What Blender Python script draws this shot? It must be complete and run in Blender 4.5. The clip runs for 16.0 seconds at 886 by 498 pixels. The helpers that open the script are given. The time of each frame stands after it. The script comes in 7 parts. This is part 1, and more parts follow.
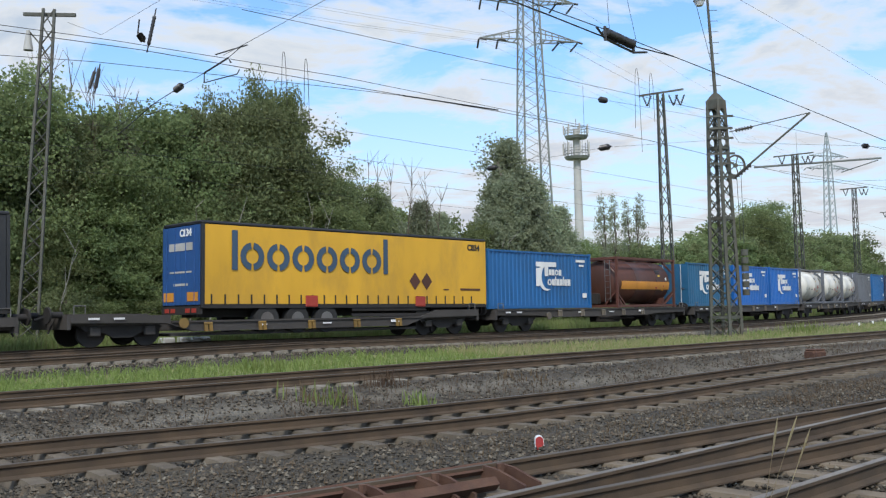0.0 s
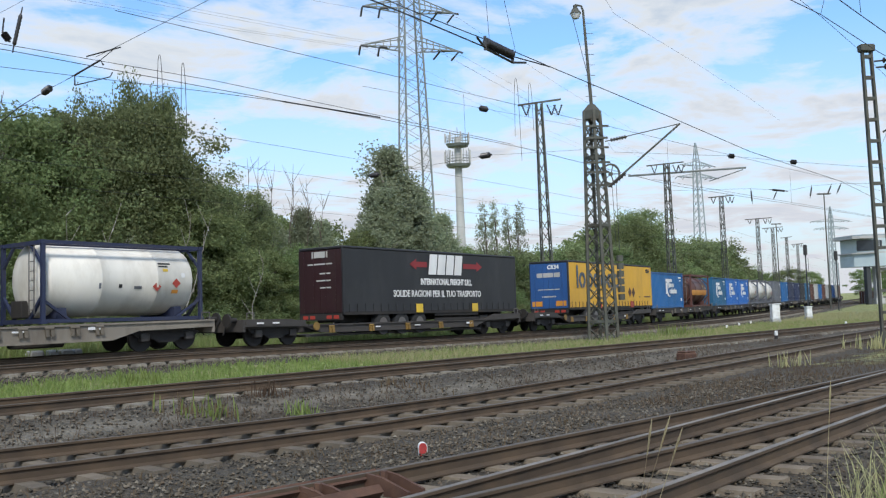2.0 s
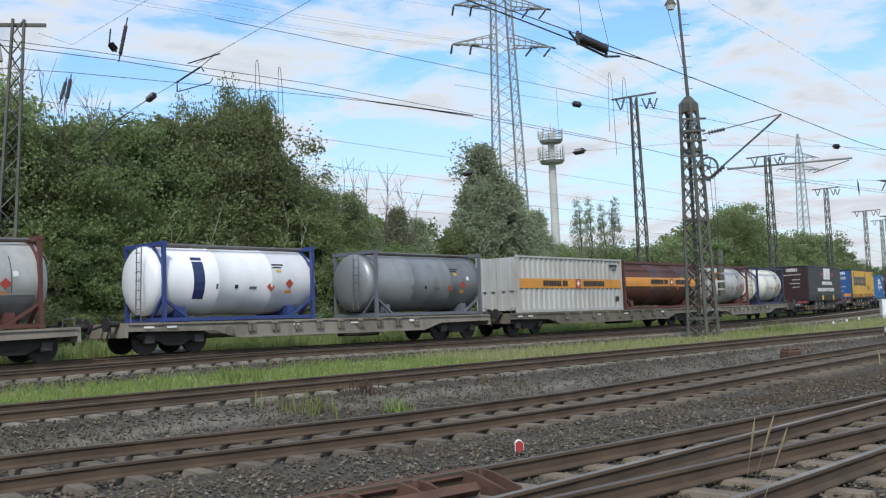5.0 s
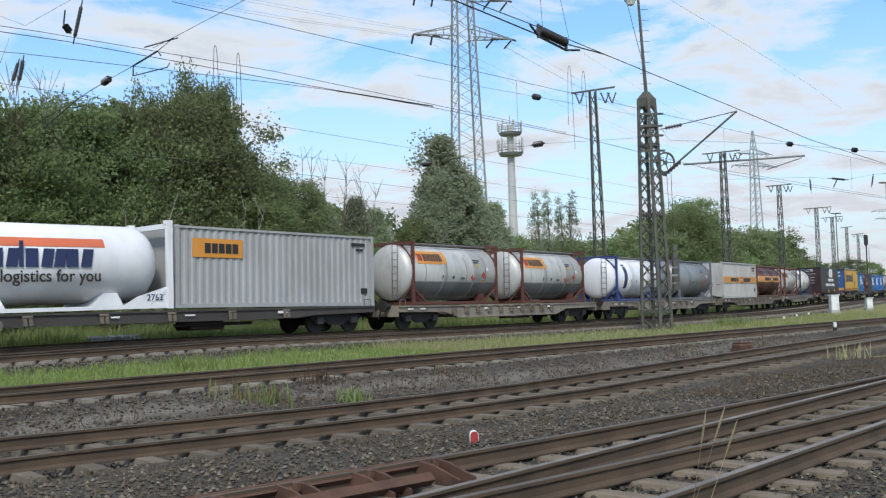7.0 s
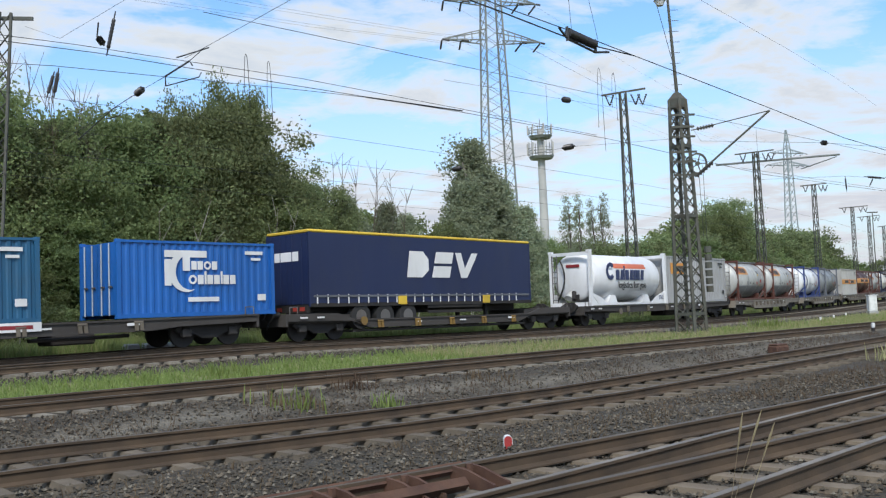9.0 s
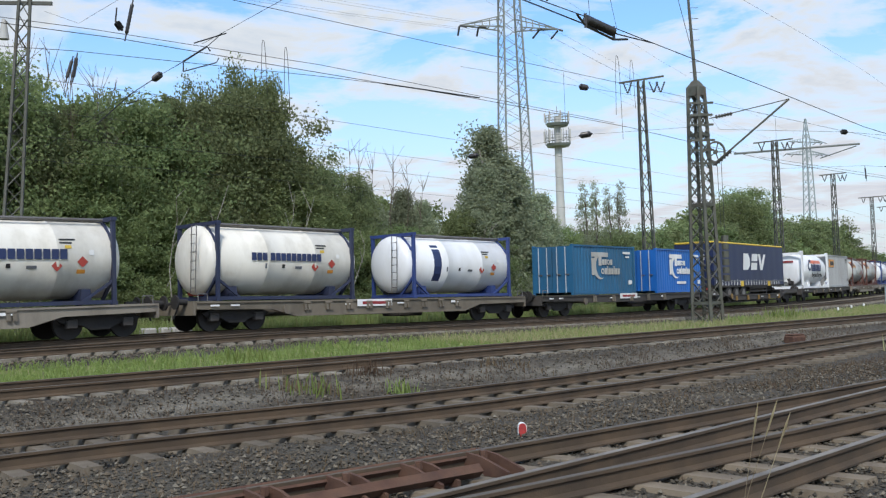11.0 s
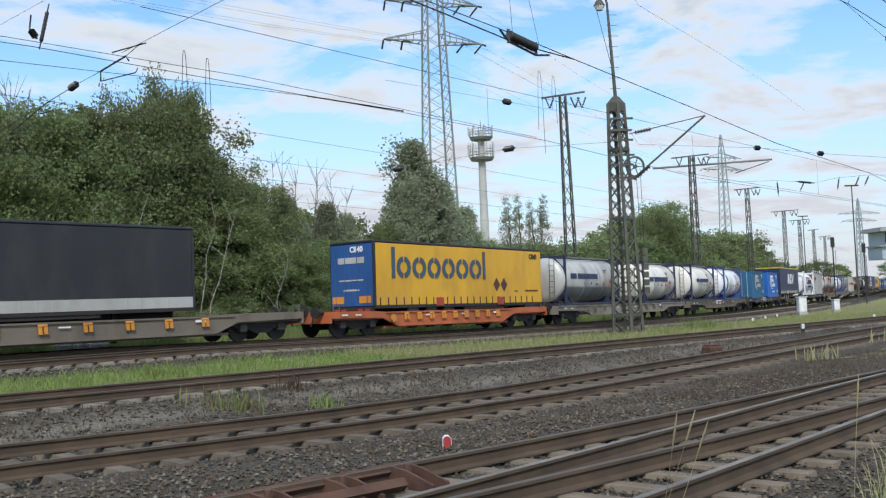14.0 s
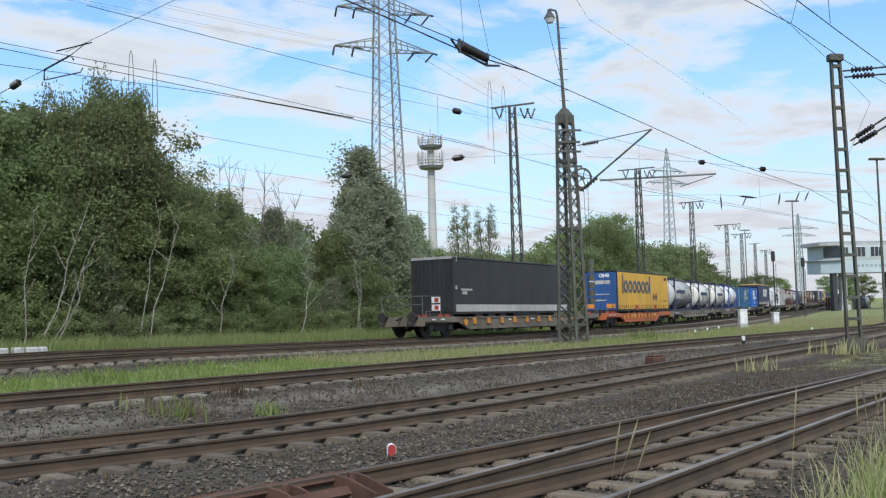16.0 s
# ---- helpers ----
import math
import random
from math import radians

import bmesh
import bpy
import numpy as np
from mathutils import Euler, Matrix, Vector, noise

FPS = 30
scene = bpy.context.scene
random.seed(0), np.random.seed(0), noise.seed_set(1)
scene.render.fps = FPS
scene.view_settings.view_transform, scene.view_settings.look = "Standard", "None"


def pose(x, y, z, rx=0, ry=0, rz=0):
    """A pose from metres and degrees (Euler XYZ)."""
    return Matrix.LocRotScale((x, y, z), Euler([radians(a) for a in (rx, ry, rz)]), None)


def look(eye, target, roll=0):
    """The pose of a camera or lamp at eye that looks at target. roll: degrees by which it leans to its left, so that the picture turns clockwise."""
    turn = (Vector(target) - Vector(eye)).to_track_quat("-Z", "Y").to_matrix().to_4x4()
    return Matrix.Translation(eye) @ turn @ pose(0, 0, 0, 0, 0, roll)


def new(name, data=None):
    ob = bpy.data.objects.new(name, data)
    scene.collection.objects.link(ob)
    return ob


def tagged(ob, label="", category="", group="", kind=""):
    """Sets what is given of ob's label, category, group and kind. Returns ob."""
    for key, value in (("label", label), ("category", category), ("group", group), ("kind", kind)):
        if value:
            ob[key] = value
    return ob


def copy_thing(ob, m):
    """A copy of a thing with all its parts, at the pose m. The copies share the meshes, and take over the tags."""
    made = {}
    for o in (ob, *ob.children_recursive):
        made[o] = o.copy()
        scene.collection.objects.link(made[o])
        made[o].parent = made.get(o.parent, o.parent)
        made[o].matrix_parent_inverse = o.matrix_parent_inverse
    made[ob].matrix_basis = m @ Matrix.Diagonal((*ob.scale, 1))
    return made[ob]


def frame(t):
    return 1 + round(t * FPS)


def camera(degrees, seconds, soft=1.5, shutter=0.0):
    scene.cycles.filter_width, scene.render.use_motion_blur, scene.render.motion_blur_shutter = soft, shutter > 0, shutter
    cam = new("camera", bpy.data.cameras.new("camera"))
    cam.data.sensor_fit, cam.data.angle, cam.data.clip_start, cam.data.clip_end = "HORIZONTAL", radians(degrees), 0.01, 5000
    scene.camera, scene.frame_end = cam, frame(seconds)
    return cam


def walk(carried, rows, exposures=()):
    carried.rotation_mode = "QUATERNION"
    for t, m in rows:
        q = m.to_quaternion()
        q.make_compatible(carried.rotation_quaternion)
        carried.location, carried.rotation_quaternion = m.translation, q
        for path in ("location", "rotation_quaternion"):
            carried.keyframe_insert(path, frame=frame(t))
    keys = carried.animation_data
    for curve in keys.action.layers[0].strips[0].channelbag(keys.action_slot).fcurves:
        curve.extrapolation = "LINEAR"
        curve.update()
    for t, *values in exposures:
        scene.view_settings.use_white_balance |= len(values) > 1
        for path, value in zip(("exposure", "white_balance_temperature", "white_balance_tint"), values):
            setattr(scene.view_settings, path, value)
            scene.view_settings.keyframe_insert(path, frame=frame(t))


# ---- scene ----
cam = camera(49.52, 16.0, soft=1.25)
EYE = 1.65  # eye above the ballast by the nearest track
walk(cam, [
    (0, pose(0, 0, EYE, 93.30, 1.50, 0.00)),
    (0.5, pose(0, 0, EYE, 92.76, 1.57, -2.80)),
    (1, pose(0, 0, EYE, 92.81, 1.79, -5.16)),
    (1.5, pose(0, 0, EYE, 93.12, 1.87, -6.24)),
    (2, pose(0, 0, EYE, 93.51, 2.19, -6.97)),
    (2.5, pose(0, 0, EYE, 93.73, 1.58, -6.95)),
    (3, pose(0, 0, EYE, 93.78, 2.32, -6.32)),
    (3.5, pose(0, 0, EYE, 94.01, 2.69, -1.56)),
    (3.7, pose(0, 0, EYE, 94.11, 2.69, 0.29)),
    (6, pose(0, 0, EYE, 93.19, 2.13, -3.15)),
    (6.5, pose(0, 0, EYE, 93.12, 1.90, -3.66)),
    (7, pose(0, 0, EYE, 92.95, 1.82, -3.88)),
    (7.5, pose(0, 0, EYE, 92.98, 2.39, -4.17)),
    (8, pose(0, 0, EYE, 93.33, 2.07, -4.05)),
    (8.5, pose(0, 0, EYE, 93.44, 2.21, -3.11)),
    (9, pose(0, 0, EYE, 93.30, 2.45, -1.97)),
    (9.5, pose(0, 0, EYE, 92.90, 2.39, -1.52)),
    (10, pose(0, 0, EYE, 92.74, 2.50, -0.84)),
    (10.2, pose(0, 0, EYE, 92.66, 2.29, -0.66)),
    (12.3, pose(0, 0, EYE, 92.52, 1.78, -2.09)),
    (12.5, pose(0, 0, EYE, 92.67, 2.28, -2.54)),
    (13, pose(0, 0, EYE, 92.90, 2.08, -3.13)),
    (13.5, pose(0, 0, EYE, 93.08, 1.75, -4.14)),
    (14, pose(0, 0, EYE, 93.18, 2.28, -5.55)),
    (14.5, pose(0, 0, EYE, 93.38, 2.16, -6.47)),
    (15, pose(0, 0, EYE, 93.74, 1.40, -6.95)),
    (15.5, pose(0, 0, EYE, 93.68, 1.71, -7.53)),
    (16, pose(0, 0, EYE, 93.56, 1.54, -8.71)),
])
# ---- world and sun ----
SUN_EL, SUN_AZ = radians(46), radians(182)  # azimuth clockwise from +y
world = bpy.data.worlds.new("sky")
scene.world = world
world.use_nodes = True
wn, wl = world.node_tree.nodes, world.node_tree.links
wn.clear()


def wnode(kind, **props):
    n = wn.new(kind)
    for k, val in props.items():
        if k == "sky_type":
            n.sky_type = val
        elif k == "operation":
            n.operation = val
    return n


sky = wnode("ShaderNodeTexSky", sky_type="NISHITA")
sky.sun_disc = False
sky.sun_elevation, sky.sun_rotation = SUN_EL, SUN_AZ
sky.dust_density = 1.0
sky.ozone_density = 1.2
coord = wnode("ShaderNodeTexCoord")
sep = wnode("ShaderNodeSeparateXYZ")
wl.new(coord.outputs["Generated"], sep.inputs[0])
zc = wnode("ShaderNodeMath", operation="MAXIMUM")
wl.new(sep.outputs[2], zc.inputs[0])
zc.inputs[1].default_value = 0.02
za = wnode("ShaderNodeMath", operation="ADD")
wl.new(zc.outputs[0], za.inputs[0])
za.inputs[1].default_value = 0.10
px = wnode("ShaderNodeMath", operation="DIVIDE")
py = wnode("ShaderNodeMath", operation="DIVIDE")
wl.new(sep.outputs[0], px.inputs[0]); wl.new(za.outputs[0], px.inputs[1])
wl.new(sep.outputs[1], py.inputs[0]); wl.new(za.outputs[0], py.inputs[1])
comb = wnode("ShaderNodeCombineXYZ")
wl.new(px.outputs[0], comb.inputs[0]); wl.new(py.outputs[0], comb.inputs[1])
cl1 = wnode("ShaderNodeTexNoise")
cl1.inputs["Scale"].default_value = 1.5
cl1.inputs["Detail"].default_value = 9
cl1.inputs["Roughness"].default_value = 0.6
cl1.inputs["Distortion"].default_value = 0.35
wl.new(comb.outputs[0], cl1.inputs["Vector"])
ramp = wnode("ShaderNodeValToRGB")
ramp.color_ramp.elements[0].position = 0.44
ramp.color_ramp.elements[1].position = 0.58
wl.new(cl1.outputs["Fac"], ramp.inputs[0])
# cloud body: bright edges, greyer thick parts
shade = wnode("ShaderNodeValToRGB")
shade.color_ramp.elements[0].position = 0.50
shade.color_ramp.elements[0].color = (5.75, 5.8, 5.8, 1)
shade.color_ramp.elements[1].position = 0.66
shade.color_ramp.elements[1].color = (3.4, 4.0, 4.8, 1)
wl.new(cl1.outputs["Fac"], shade.inputs[0])
mixc = wn.new("ShaderNodeMix")
mixc.data_type = "RGBA"
wl.new(ramp.outputs[0], mixc.inputs[0])
tint = wn.new("ShaderNodeMix")
tint.data_type, tint.blend_type = "RGBA", "MULTIPLY"
tint.inputs[0].default_value = 1.0
tint.inputs[7].default_value = (0.95, 1.24, 1.48, 1)
wl.new(sky.outputs[0], tint.inputs[6])
wl.new(tint.outputs[2], mixc.inputs[6])
wl.new(shade.outputs[0], mixc.inputs[7])
bg = wnode("ShaderNodeBackground")
bg.inputs["Strength"].default_value = 0.145
# low cloud bank and haze above the horizon
low = wn.new("ShaderNodeMapRange")
low.inputs[1].default_value, low.inputs[2].default_value = 0.0, 0.26
low.inputs[3].default_value, low.inputs[4].default_value = 0.85, 0.0
wl.new(sep.outputs[2], low.inputs[0])
bank = wn.new("ShaderNodeMix")
bank.data_type = "RGBA"
bank.inputs[7].default_value = (4.3, 4.35, 4.75, 1)
wl.new(low.outputs[0], bank.inputs[0])
wl.new(mixc.outputs[2], bank.inputs[6])
wl.new(bank.outputs[2], bg.inputs[0])
wout = wnode("ShaderNodeOutputWorld")
wl.new(bg.outputs[0], wout.inputs[0])

sun = new("sun", bpy.data.lights.new("sun", "SUN"))
sun.data.energy = 2.7
sun.data.angle = radians(10)
sun.data.color = (1.0, 0.95, 0.88)
sun_from = Vector((math.sin(SUN_AZ) * math.cos(SUN_EL), math.cos(SUN_AZ) * math.cos(SUN_EL), math.sin(SUN_EL)))
sun.matrix_world = look(sun_from * 100, (0, 0, 0))
scene.view_settings.exposure = 0.14

# ---- materials ----
def material(name, color, rough=0.7, metal=0.0, color2=None, scale=3.0, bump=0.0, bump_scale=40.0, dirt=None, dirt_scale=1.2, dirt_amount=0.5, random_amount=0.0, coat=0.0, stretch=(1, 1, 1)):
    """A two-scale procedural surface: base colour with a broad drift, finer dirt, and bump."""
    m = bpy.data.materials.new(name)
    m.use_nodes = True
    nt = m.node_tree
    b = nt.nodes["Principled BSDF"]
    b.inputs["Roughness"].default_value = rough
    b.inputs["Metallic"].default_value = metal
    b.inputs["Coat Weight"].default_value = coat
    tc = nt.nodes.new("ShaderNodeTexCoord")
    mp = nt.nodes.new("ShaderNodeMapping")
    mp.inputs["Scale"].default_value = stretch
    nt.links.new(tc.outputs["Object"], mp.inputs[0])
    if color2 is None:
        color2 = tuple(c * 0.8 for c in color)
    n1 = nt.nodes.new("ShaderNodeTexNoise")
    n1.inputs["Scale"].default_value = scale
    n1.inputs["Detail"].default_value = 6
    nt.links.new(mp.outputs[0], n1.inputs["Vector"])
    mix = nt.nodes.new("ShaderNodeMix")
    mix.data_type = "RGBA"
    mix.inputs[6].default_value = (*color, 1)
    mix.inputs[7].default_value = (*color2, 1)
    r1 = nt.nodes.new("ShaderNodeMapRange")
    r1.inputs[1].default_value, r1.inputs[2].default_value = 0.35, 0.65
    nt.links.new(n1.outputs["Fac"], r1.inputs[0])
    nt.links.new(r1.outputs[0], mix.inputs[0])
    last = mix.outputs[2]
    if dirt is not None:
        n2 = nt.nodes.new("ShaderNodeTexNoise")
        n2.inputs["Scale"].default_value = dirt_scale
        n2.inputs["Detail"].default_value = 8
        n2.inputs["Roughness"].default_value = 0.65
        nt.links.new(mp.outputs[0], n2.inputs["Vector"])
        r2 = nt.nodes.new("ShaderNodeMapRange")
        r2.inputs[1].default_value, r2.inputs[2].default_value = 0.48, 0.72
        r2.inputs[3].default_value, r2.inputs[4].default_value = 0, dirt_amount
        nt.links.new(n2.outputs["Fac"], r2.inputs[0])
        m2 = nt.nodes.new("ShaderNodeMix")
        m2.data_type = "RGBA"
        m2.inputs[7].default_value = (*dirt, 1)
        nt.links.new(r2.outputs[0], m2.inputs[0])
        nt.links.new(last, m2.inputs[6])
        last = m2.outputs[2]
    if random_amount:
        oi = nt.nodes.new("ShaderNodeObjectInfo")
        r3 = nt.nodes.new("ShaderNodeMapRange")
        r3.inputs[3].default_value, r3.inputs[4].default_value = 1 - random_amount, 1 + random_amount
        nt.links.new(oi.outputs["Random"], r3.inputs[0])
        hs = nt.nodes.new("ShaderNodeHueSaturation")
        nt.links.new(r3.outputs[0], hs.inputs["Value"])
        nt.links.new(last, hs.inputs["Color"])
        last = hs.outputs[0]
    nt.links.new(last, b.inputs["Base Color"])
    if bump:
        n3 = nt.nodes.new("ShaderNodeTexNoise")
        n3.inputs["Scale"].default_value = bump_scale
        n3.inputs["Detail"].default_value = 4
        nt.links.new(mp.outputs[0], n3.inputs["Vector"])
        bp = nt.nodes.new("ShaderNodeBump")
        bp.inputs["Strength"].default_value = bump
        bp.inputs["Distance"].default_value = 0.02
        nt.links.new(n3.outputs["Fac"], bp.inputs["Height"])
        nt.links.new(bp.outputs[0], b.inputs["Normal"])
    return m


def leaf_material(name, c1, c2):
    m = bpy.data.materials.new(name)
    m.use_nodes = True
    nt = m.node_tree
    b = nt.nodes["Principled BSDF"]
    b.inputs["Roughness"].default_value = 0.75
    b.inputs["Specular IOR Level"].default_value = 0.25
    geo = nt.nodes.new("ShaderNodeNewGeometry")
    oi = nt.nodes.new("ShaderNodeObjectInfo")
    mix = nt.nodes.new("ShaderNodeMix")
    mix.data_type = "RGBA"
    mix.inputs[6].default_value, mix.inputs[7].default_value = (*c1, 1), (*c2, 1)
    nt.links.new(geo.outputs["Random Per Island"], mix.inputs[0])
    hs = nt.nodes.new("ShaderNodeHueSaturation")
    r = nt.nodes.new("ShaderNodeMapRange")
    r.inputs[3].default_value, r.inputs[4].default_value = 0.72, 1.3
    nt.links.new(oi.outputs["Random"], r.inputs[0])
    nt.links.new(r.outputs[0], hs.inputs["Value"])
    r2 = nt.nodes.new("ShaderNodeMapRange")
    r2.inputs[3].default_value, r2.inputs[4].default_value = 0.485, 0.515
    nt.links.new(oi.outputs["Random"], r2.inputs[0])
    nt.links.new(r2.outputs[0], hs.inputs["Hue"])
    nt.links.new(mix.outputs[2], hs.inputs["Color"])
    nt.links.new(hs.outputs[0], b.inputs["Base Color"])
    tr = nt.nodes.new("ShaderNodeBsdfTranslucent")
    nt.links.new(hs.outputs[0], tr.inputs[0])
    ms = nt.nodes.new("ShaderNodeMixShader")
    ms.inputs[0].default_value = 0.52
    nt.links.new(b.outputs[0], ms.inputs[1])
    nt.links.new(tr.outputs[0], ms.inputs[2])
    nt.links.new(ms.outputs[0], nt.nodes["Material Output"].inputs[0])
    return m


RUST = (0.10, 0.055, 0.035)
GRIME = (0.06, 0.05, 0.04)
M_rail_side = material("rail side rust", (0.090, 0.061, 0.037), 0.9, 0.0, (0.054, 0.038, 0.025), 2.0, 0.3, 60)
M_rail_top = material("worn rail head", (0.27, 0.235, 0.19), 0.5, 0.45, (0.15, 0.127, 0.10), 1.5)
M_rail_dull = material("dull rail head", (0.115, 0.098, 0.075), 0.62, 0.2, (0.088, 0.072, 0.055), 1.5)
M_sleeper = material("weathered sleeper concrete", (0.20, 0.163, 0.117), 0.95, 0, (0.135, 0.108, 0.077), 3, 0.4, 50, dirt=(0.10, 0.08, 0.06), dirt_scale=2.5, dirt_amount=0.7, random_amount=0.18)
M_sleeper_far = material("dirty sleeper concrete", (0.25, 0.225, 0.18), 0.95, 0, (0.15, 0.133, 0.105), 2, 0.4, 50, dirt=(0.10, 0.08, 0.06), dirt_scale=1.6, dirt_amount=0.7)
M_sleeper_old = material("grimy old sleeper concrete", (0.175, 0.146, 0.108), 0.95, 0, (0.115, 0.094, 0.068), 3, 0.4, 50, dirt=(0.06, 0.047, 0.036), dirt_scale=2.5, dirt_amount=0.8, random_amount=0.2)
M_rust_steel = material("rusty steel bracket", (0.125, 0.066, 0.042), 0.85, 0.2, (0.08, 0.04, 0.028), 5, 0.4, 70, dirt=(0.05, 0.035, 0.03), dirt_scale=4)
M_mast = material("grey-green weathered mast steel", (0.092, 0.096, 0.08), 0.7, 0.1, (0.06, 0.062, 0.05), 1.5, 0.2, 40, dirt=(0.10, 0.075, 0.05), dirt_scale=2, dirt_amount=0.5)
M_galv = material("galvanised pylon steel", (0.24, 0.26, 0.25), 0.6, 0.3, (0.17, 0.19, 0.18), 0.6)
# paler and bluer than M_galv: distance haze put into the steel's colour
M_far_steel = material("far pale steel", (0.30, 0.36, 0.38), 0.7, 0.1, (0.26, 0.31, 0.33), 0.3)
M_wire = material("dark catenary wire", (0.045, 0.045, 0.048), 0.6, 0.5)
M_insul = material("brown-black insulator", (0.03, 0.027, 0.027), 0.35)
M_concrete = material("pale tower concrete", (0.45, 0.45, 0.43), 0.9, 0, (0.36, 0.36, 0.35), 0.5)
M_white = material("white painted metal", (0.75, 0.76, 0.76), 0.5, 0, (0.66, 0.67, 0.66), 2, dirt=(0.35, 0.32, 0.27), dirt_scale=2, dirt_amount=0.4)
M_red = material("red painted post", (0.42, 0.035, 0.03), 0.55, 0, (0.30, 0.03, 0.03), 6)
M_bark = material("grey-brown bark", (0.12, 0.10, 0.075), 0.95, 0, (0.07, 0.055, 0.045), 4, 0.6, 30)
M_bark_pale = material("pale dead bark", (0.36, 0.34, 0.30), 0.95, 0, (0.24, 0.22, 0.19), 4, 0.5, 30)
M_leaf_a = leaf_material("broadleaf green", (0.150, 0.196, 0.080), (0.280, 0.336, 0.150))
M_leaf_b = leaf_material("fresh green leaves", (0.135, 0.182, 0.072), (0.230, 0.288, 0.128))
M_leaf_c = leaf_material("grey-green poplar leaves", (0.225, 0.262, 0.165), (0.345, 0.385, 0.25))
M_leaf_d = leaf_material("dark green leaves", (0.142, 0.180, 0.084), (0.272, 0.320, 0.152))
M_grass = leaf_material("grass blades", (0.165, 0.225, 0.058), (0.285, 0.350, 0.120))
M_bank = leaf_material("tall meadow grass", (0.190, 0.240, 0.080), (0.300, 0.350, 0.145))
M_grass_dry = leaf_material("dry grass", (0.320, 0.300, 0.150), (0.450, 0.415, 0.230))
M_straw = leaf_material("pale straw", (0.30, 0.255, 0.15), (0.42, 0.36, 0.23))
M_weed_red = leaf_material("reddish dry weeds", (0.105, 0.070, 0.046), (0.165, 0.118, 0.074))
M_stone = material("ballast stone", (0.20, 0.184, 0.165), 0.95, 0, (0.11, 0.099, 0.088), 6, 0.4, 60)

# ---- mesh helpers ----
class Shape:
    """Plain lists of vertices and faces, shaped by the calls below."""

    def __init__(self):
        self.v, self.f, self.m = [], [], []
        self.pieces = []

    def add(self, verts, faces, mat=0):
        o = len(self.v)
        self.v.extend(tuple(p) for p in verts)
        self.f.extend(tuple(i + o for i in f) for f in faces)
        self.m.extend([mat] * len(faces))
        return self

    def box(self, x0, x1, y0, y1, z0, z1, c=0.0, mat=0):
        """A box; c chamfers its long edges along x."""
        if c <= 0:
            vs = [(x, y, z) for x in (x0, x1) for y in (y0, y1) for z in (z0, z1)]
            return self.add(vs, [(0, 1, 3, 2), (4, 6, 7, 5), (0, 4, 5, 1), (2, 3, 7, 6), (0, 2, 6, 4), (1, 5, 7, 3)], mat)
        ring = [(y0 + c, z0), (y1 - c, z0), (y1, z0 + c), (y1, z1 - c), (y1 - c, z1), (y0 + c, z1), (y0, z1 - c), (y0, z0 + c)]
        ym, zm, k = (y0 + y1) / 2, (z0 + z1) / 2, c
        def inset(p):
            return (p[0] + (c if p[0] < ym else -c) * 0.7, p[1] + (c if p[1] < zm else -c) * 0.7)
        vs = [(x0, *inset(p)) for p in ring] + [(x0 + k, *p) for p in ring] + [(x1 - k, *p) for p in ring] + [(x1, *inset(p)) for p in ring]
        fs = [tuple(range(7, -1, -1)), tuple(range(24, 32))]
        for r in range(3):
            for i in range(8):
                j = (i + 1) % 8
                fs.append((r * 8 + i, r * 8 + j, r * 8 + 8 + j, r * 8 + 8 + i))
        return self.add(vs, fs, mat)

    def tube(self, p, q, r, n=8, r2=None, mat=0):
        p, q = Vector(p), Vector(q)
        r2 = r if r2 is None else r2
        d = q - p
        if d.length < 1e-6:
            return self
        a = d.orthogonal().normalized()
        b = d.normalized().cross(a)
        vs = []
        for c, rr in ((p, r), (q, r2)):
            for i in range(n):
                t = 2 * math.pi * i / n
                vs.append(c + a * (rr * math.cos(t)) + b * (rr * math.sin(t)))
        fs = [(i, (i + 1) % n, n + (i + 1) % n, n + i) for i in range(n)]
        fs += [tuple(range(n - 1, -1, -1)), tuple(range(n, 2 * n))]
        return self.add(vs, fs, mat)

    def hose(self, pts, r, n=6, mat=0, taper=0.0):
        """One unbroken round tube along points; taper is the share of its radius lost at the far end."""
        pts = [Vector(p) for p in pts]
        vs, fs = [], []
        for i, p in enumerate(pts):
            d = (pts[min(i + 1, len(pts) - 1)] - pts[max(i - 1, 0)]).normalized()
            a = d.cross(Vector((0, 0, 1)))
            a = a.normalized() if a.length > 0.05 else d.orthogonal().normalized()
            b = a.cross(d)
            for k in range(n):
                t = 2 * math.pi * k / n
                rr = r * (1 - taper * i / (len(pts) - 1))
                vs.append(p + a * (rr * math.cos(t)) + b * (rr * math.sin(t)))
        for i in range(len(pts) - 1):
            for k in range(n):
                j = (k + 1) % n
                fs.append((i * n + k, i * n + j, (i + 1) * n + j, (i + 1) * n + k))
        fs += [tuple(range(n - 1, -1, -1)), tuple(range(len(vs) - n, len(vs)))]
        return self.add(vs, fs, mat)

    def spindle(self, p, q, prof, n=10):
        """One closed turned body from p to q; prof gives (share of the length, radius)."""
        p, q = Vector(p), Vector(q)
        d = (q - p)
        a = d.orthogonal().normalized()
        b = d.normalized().cross(a)
        vs, fs = [], []
        for f, r in prof:
            for k in range(n):
                t = 2 * math.pi * k / n
                vs.append(p + d * f + a * (r * math.cos(t)) + b * (r * math.sin(t)))
        for i in range(len(prof) - 1):
            for k in range(n):
                j = (k + 1) % n
                fs.append((i * n + k, i * n + j, (i + 1) * n + j, (i + 1) * n + k))
        fs += [tuple(range(n - 1, -1, -1)), tuple(range(len(vs) - n, len(vs)))]
        return self.add(vs, fs)

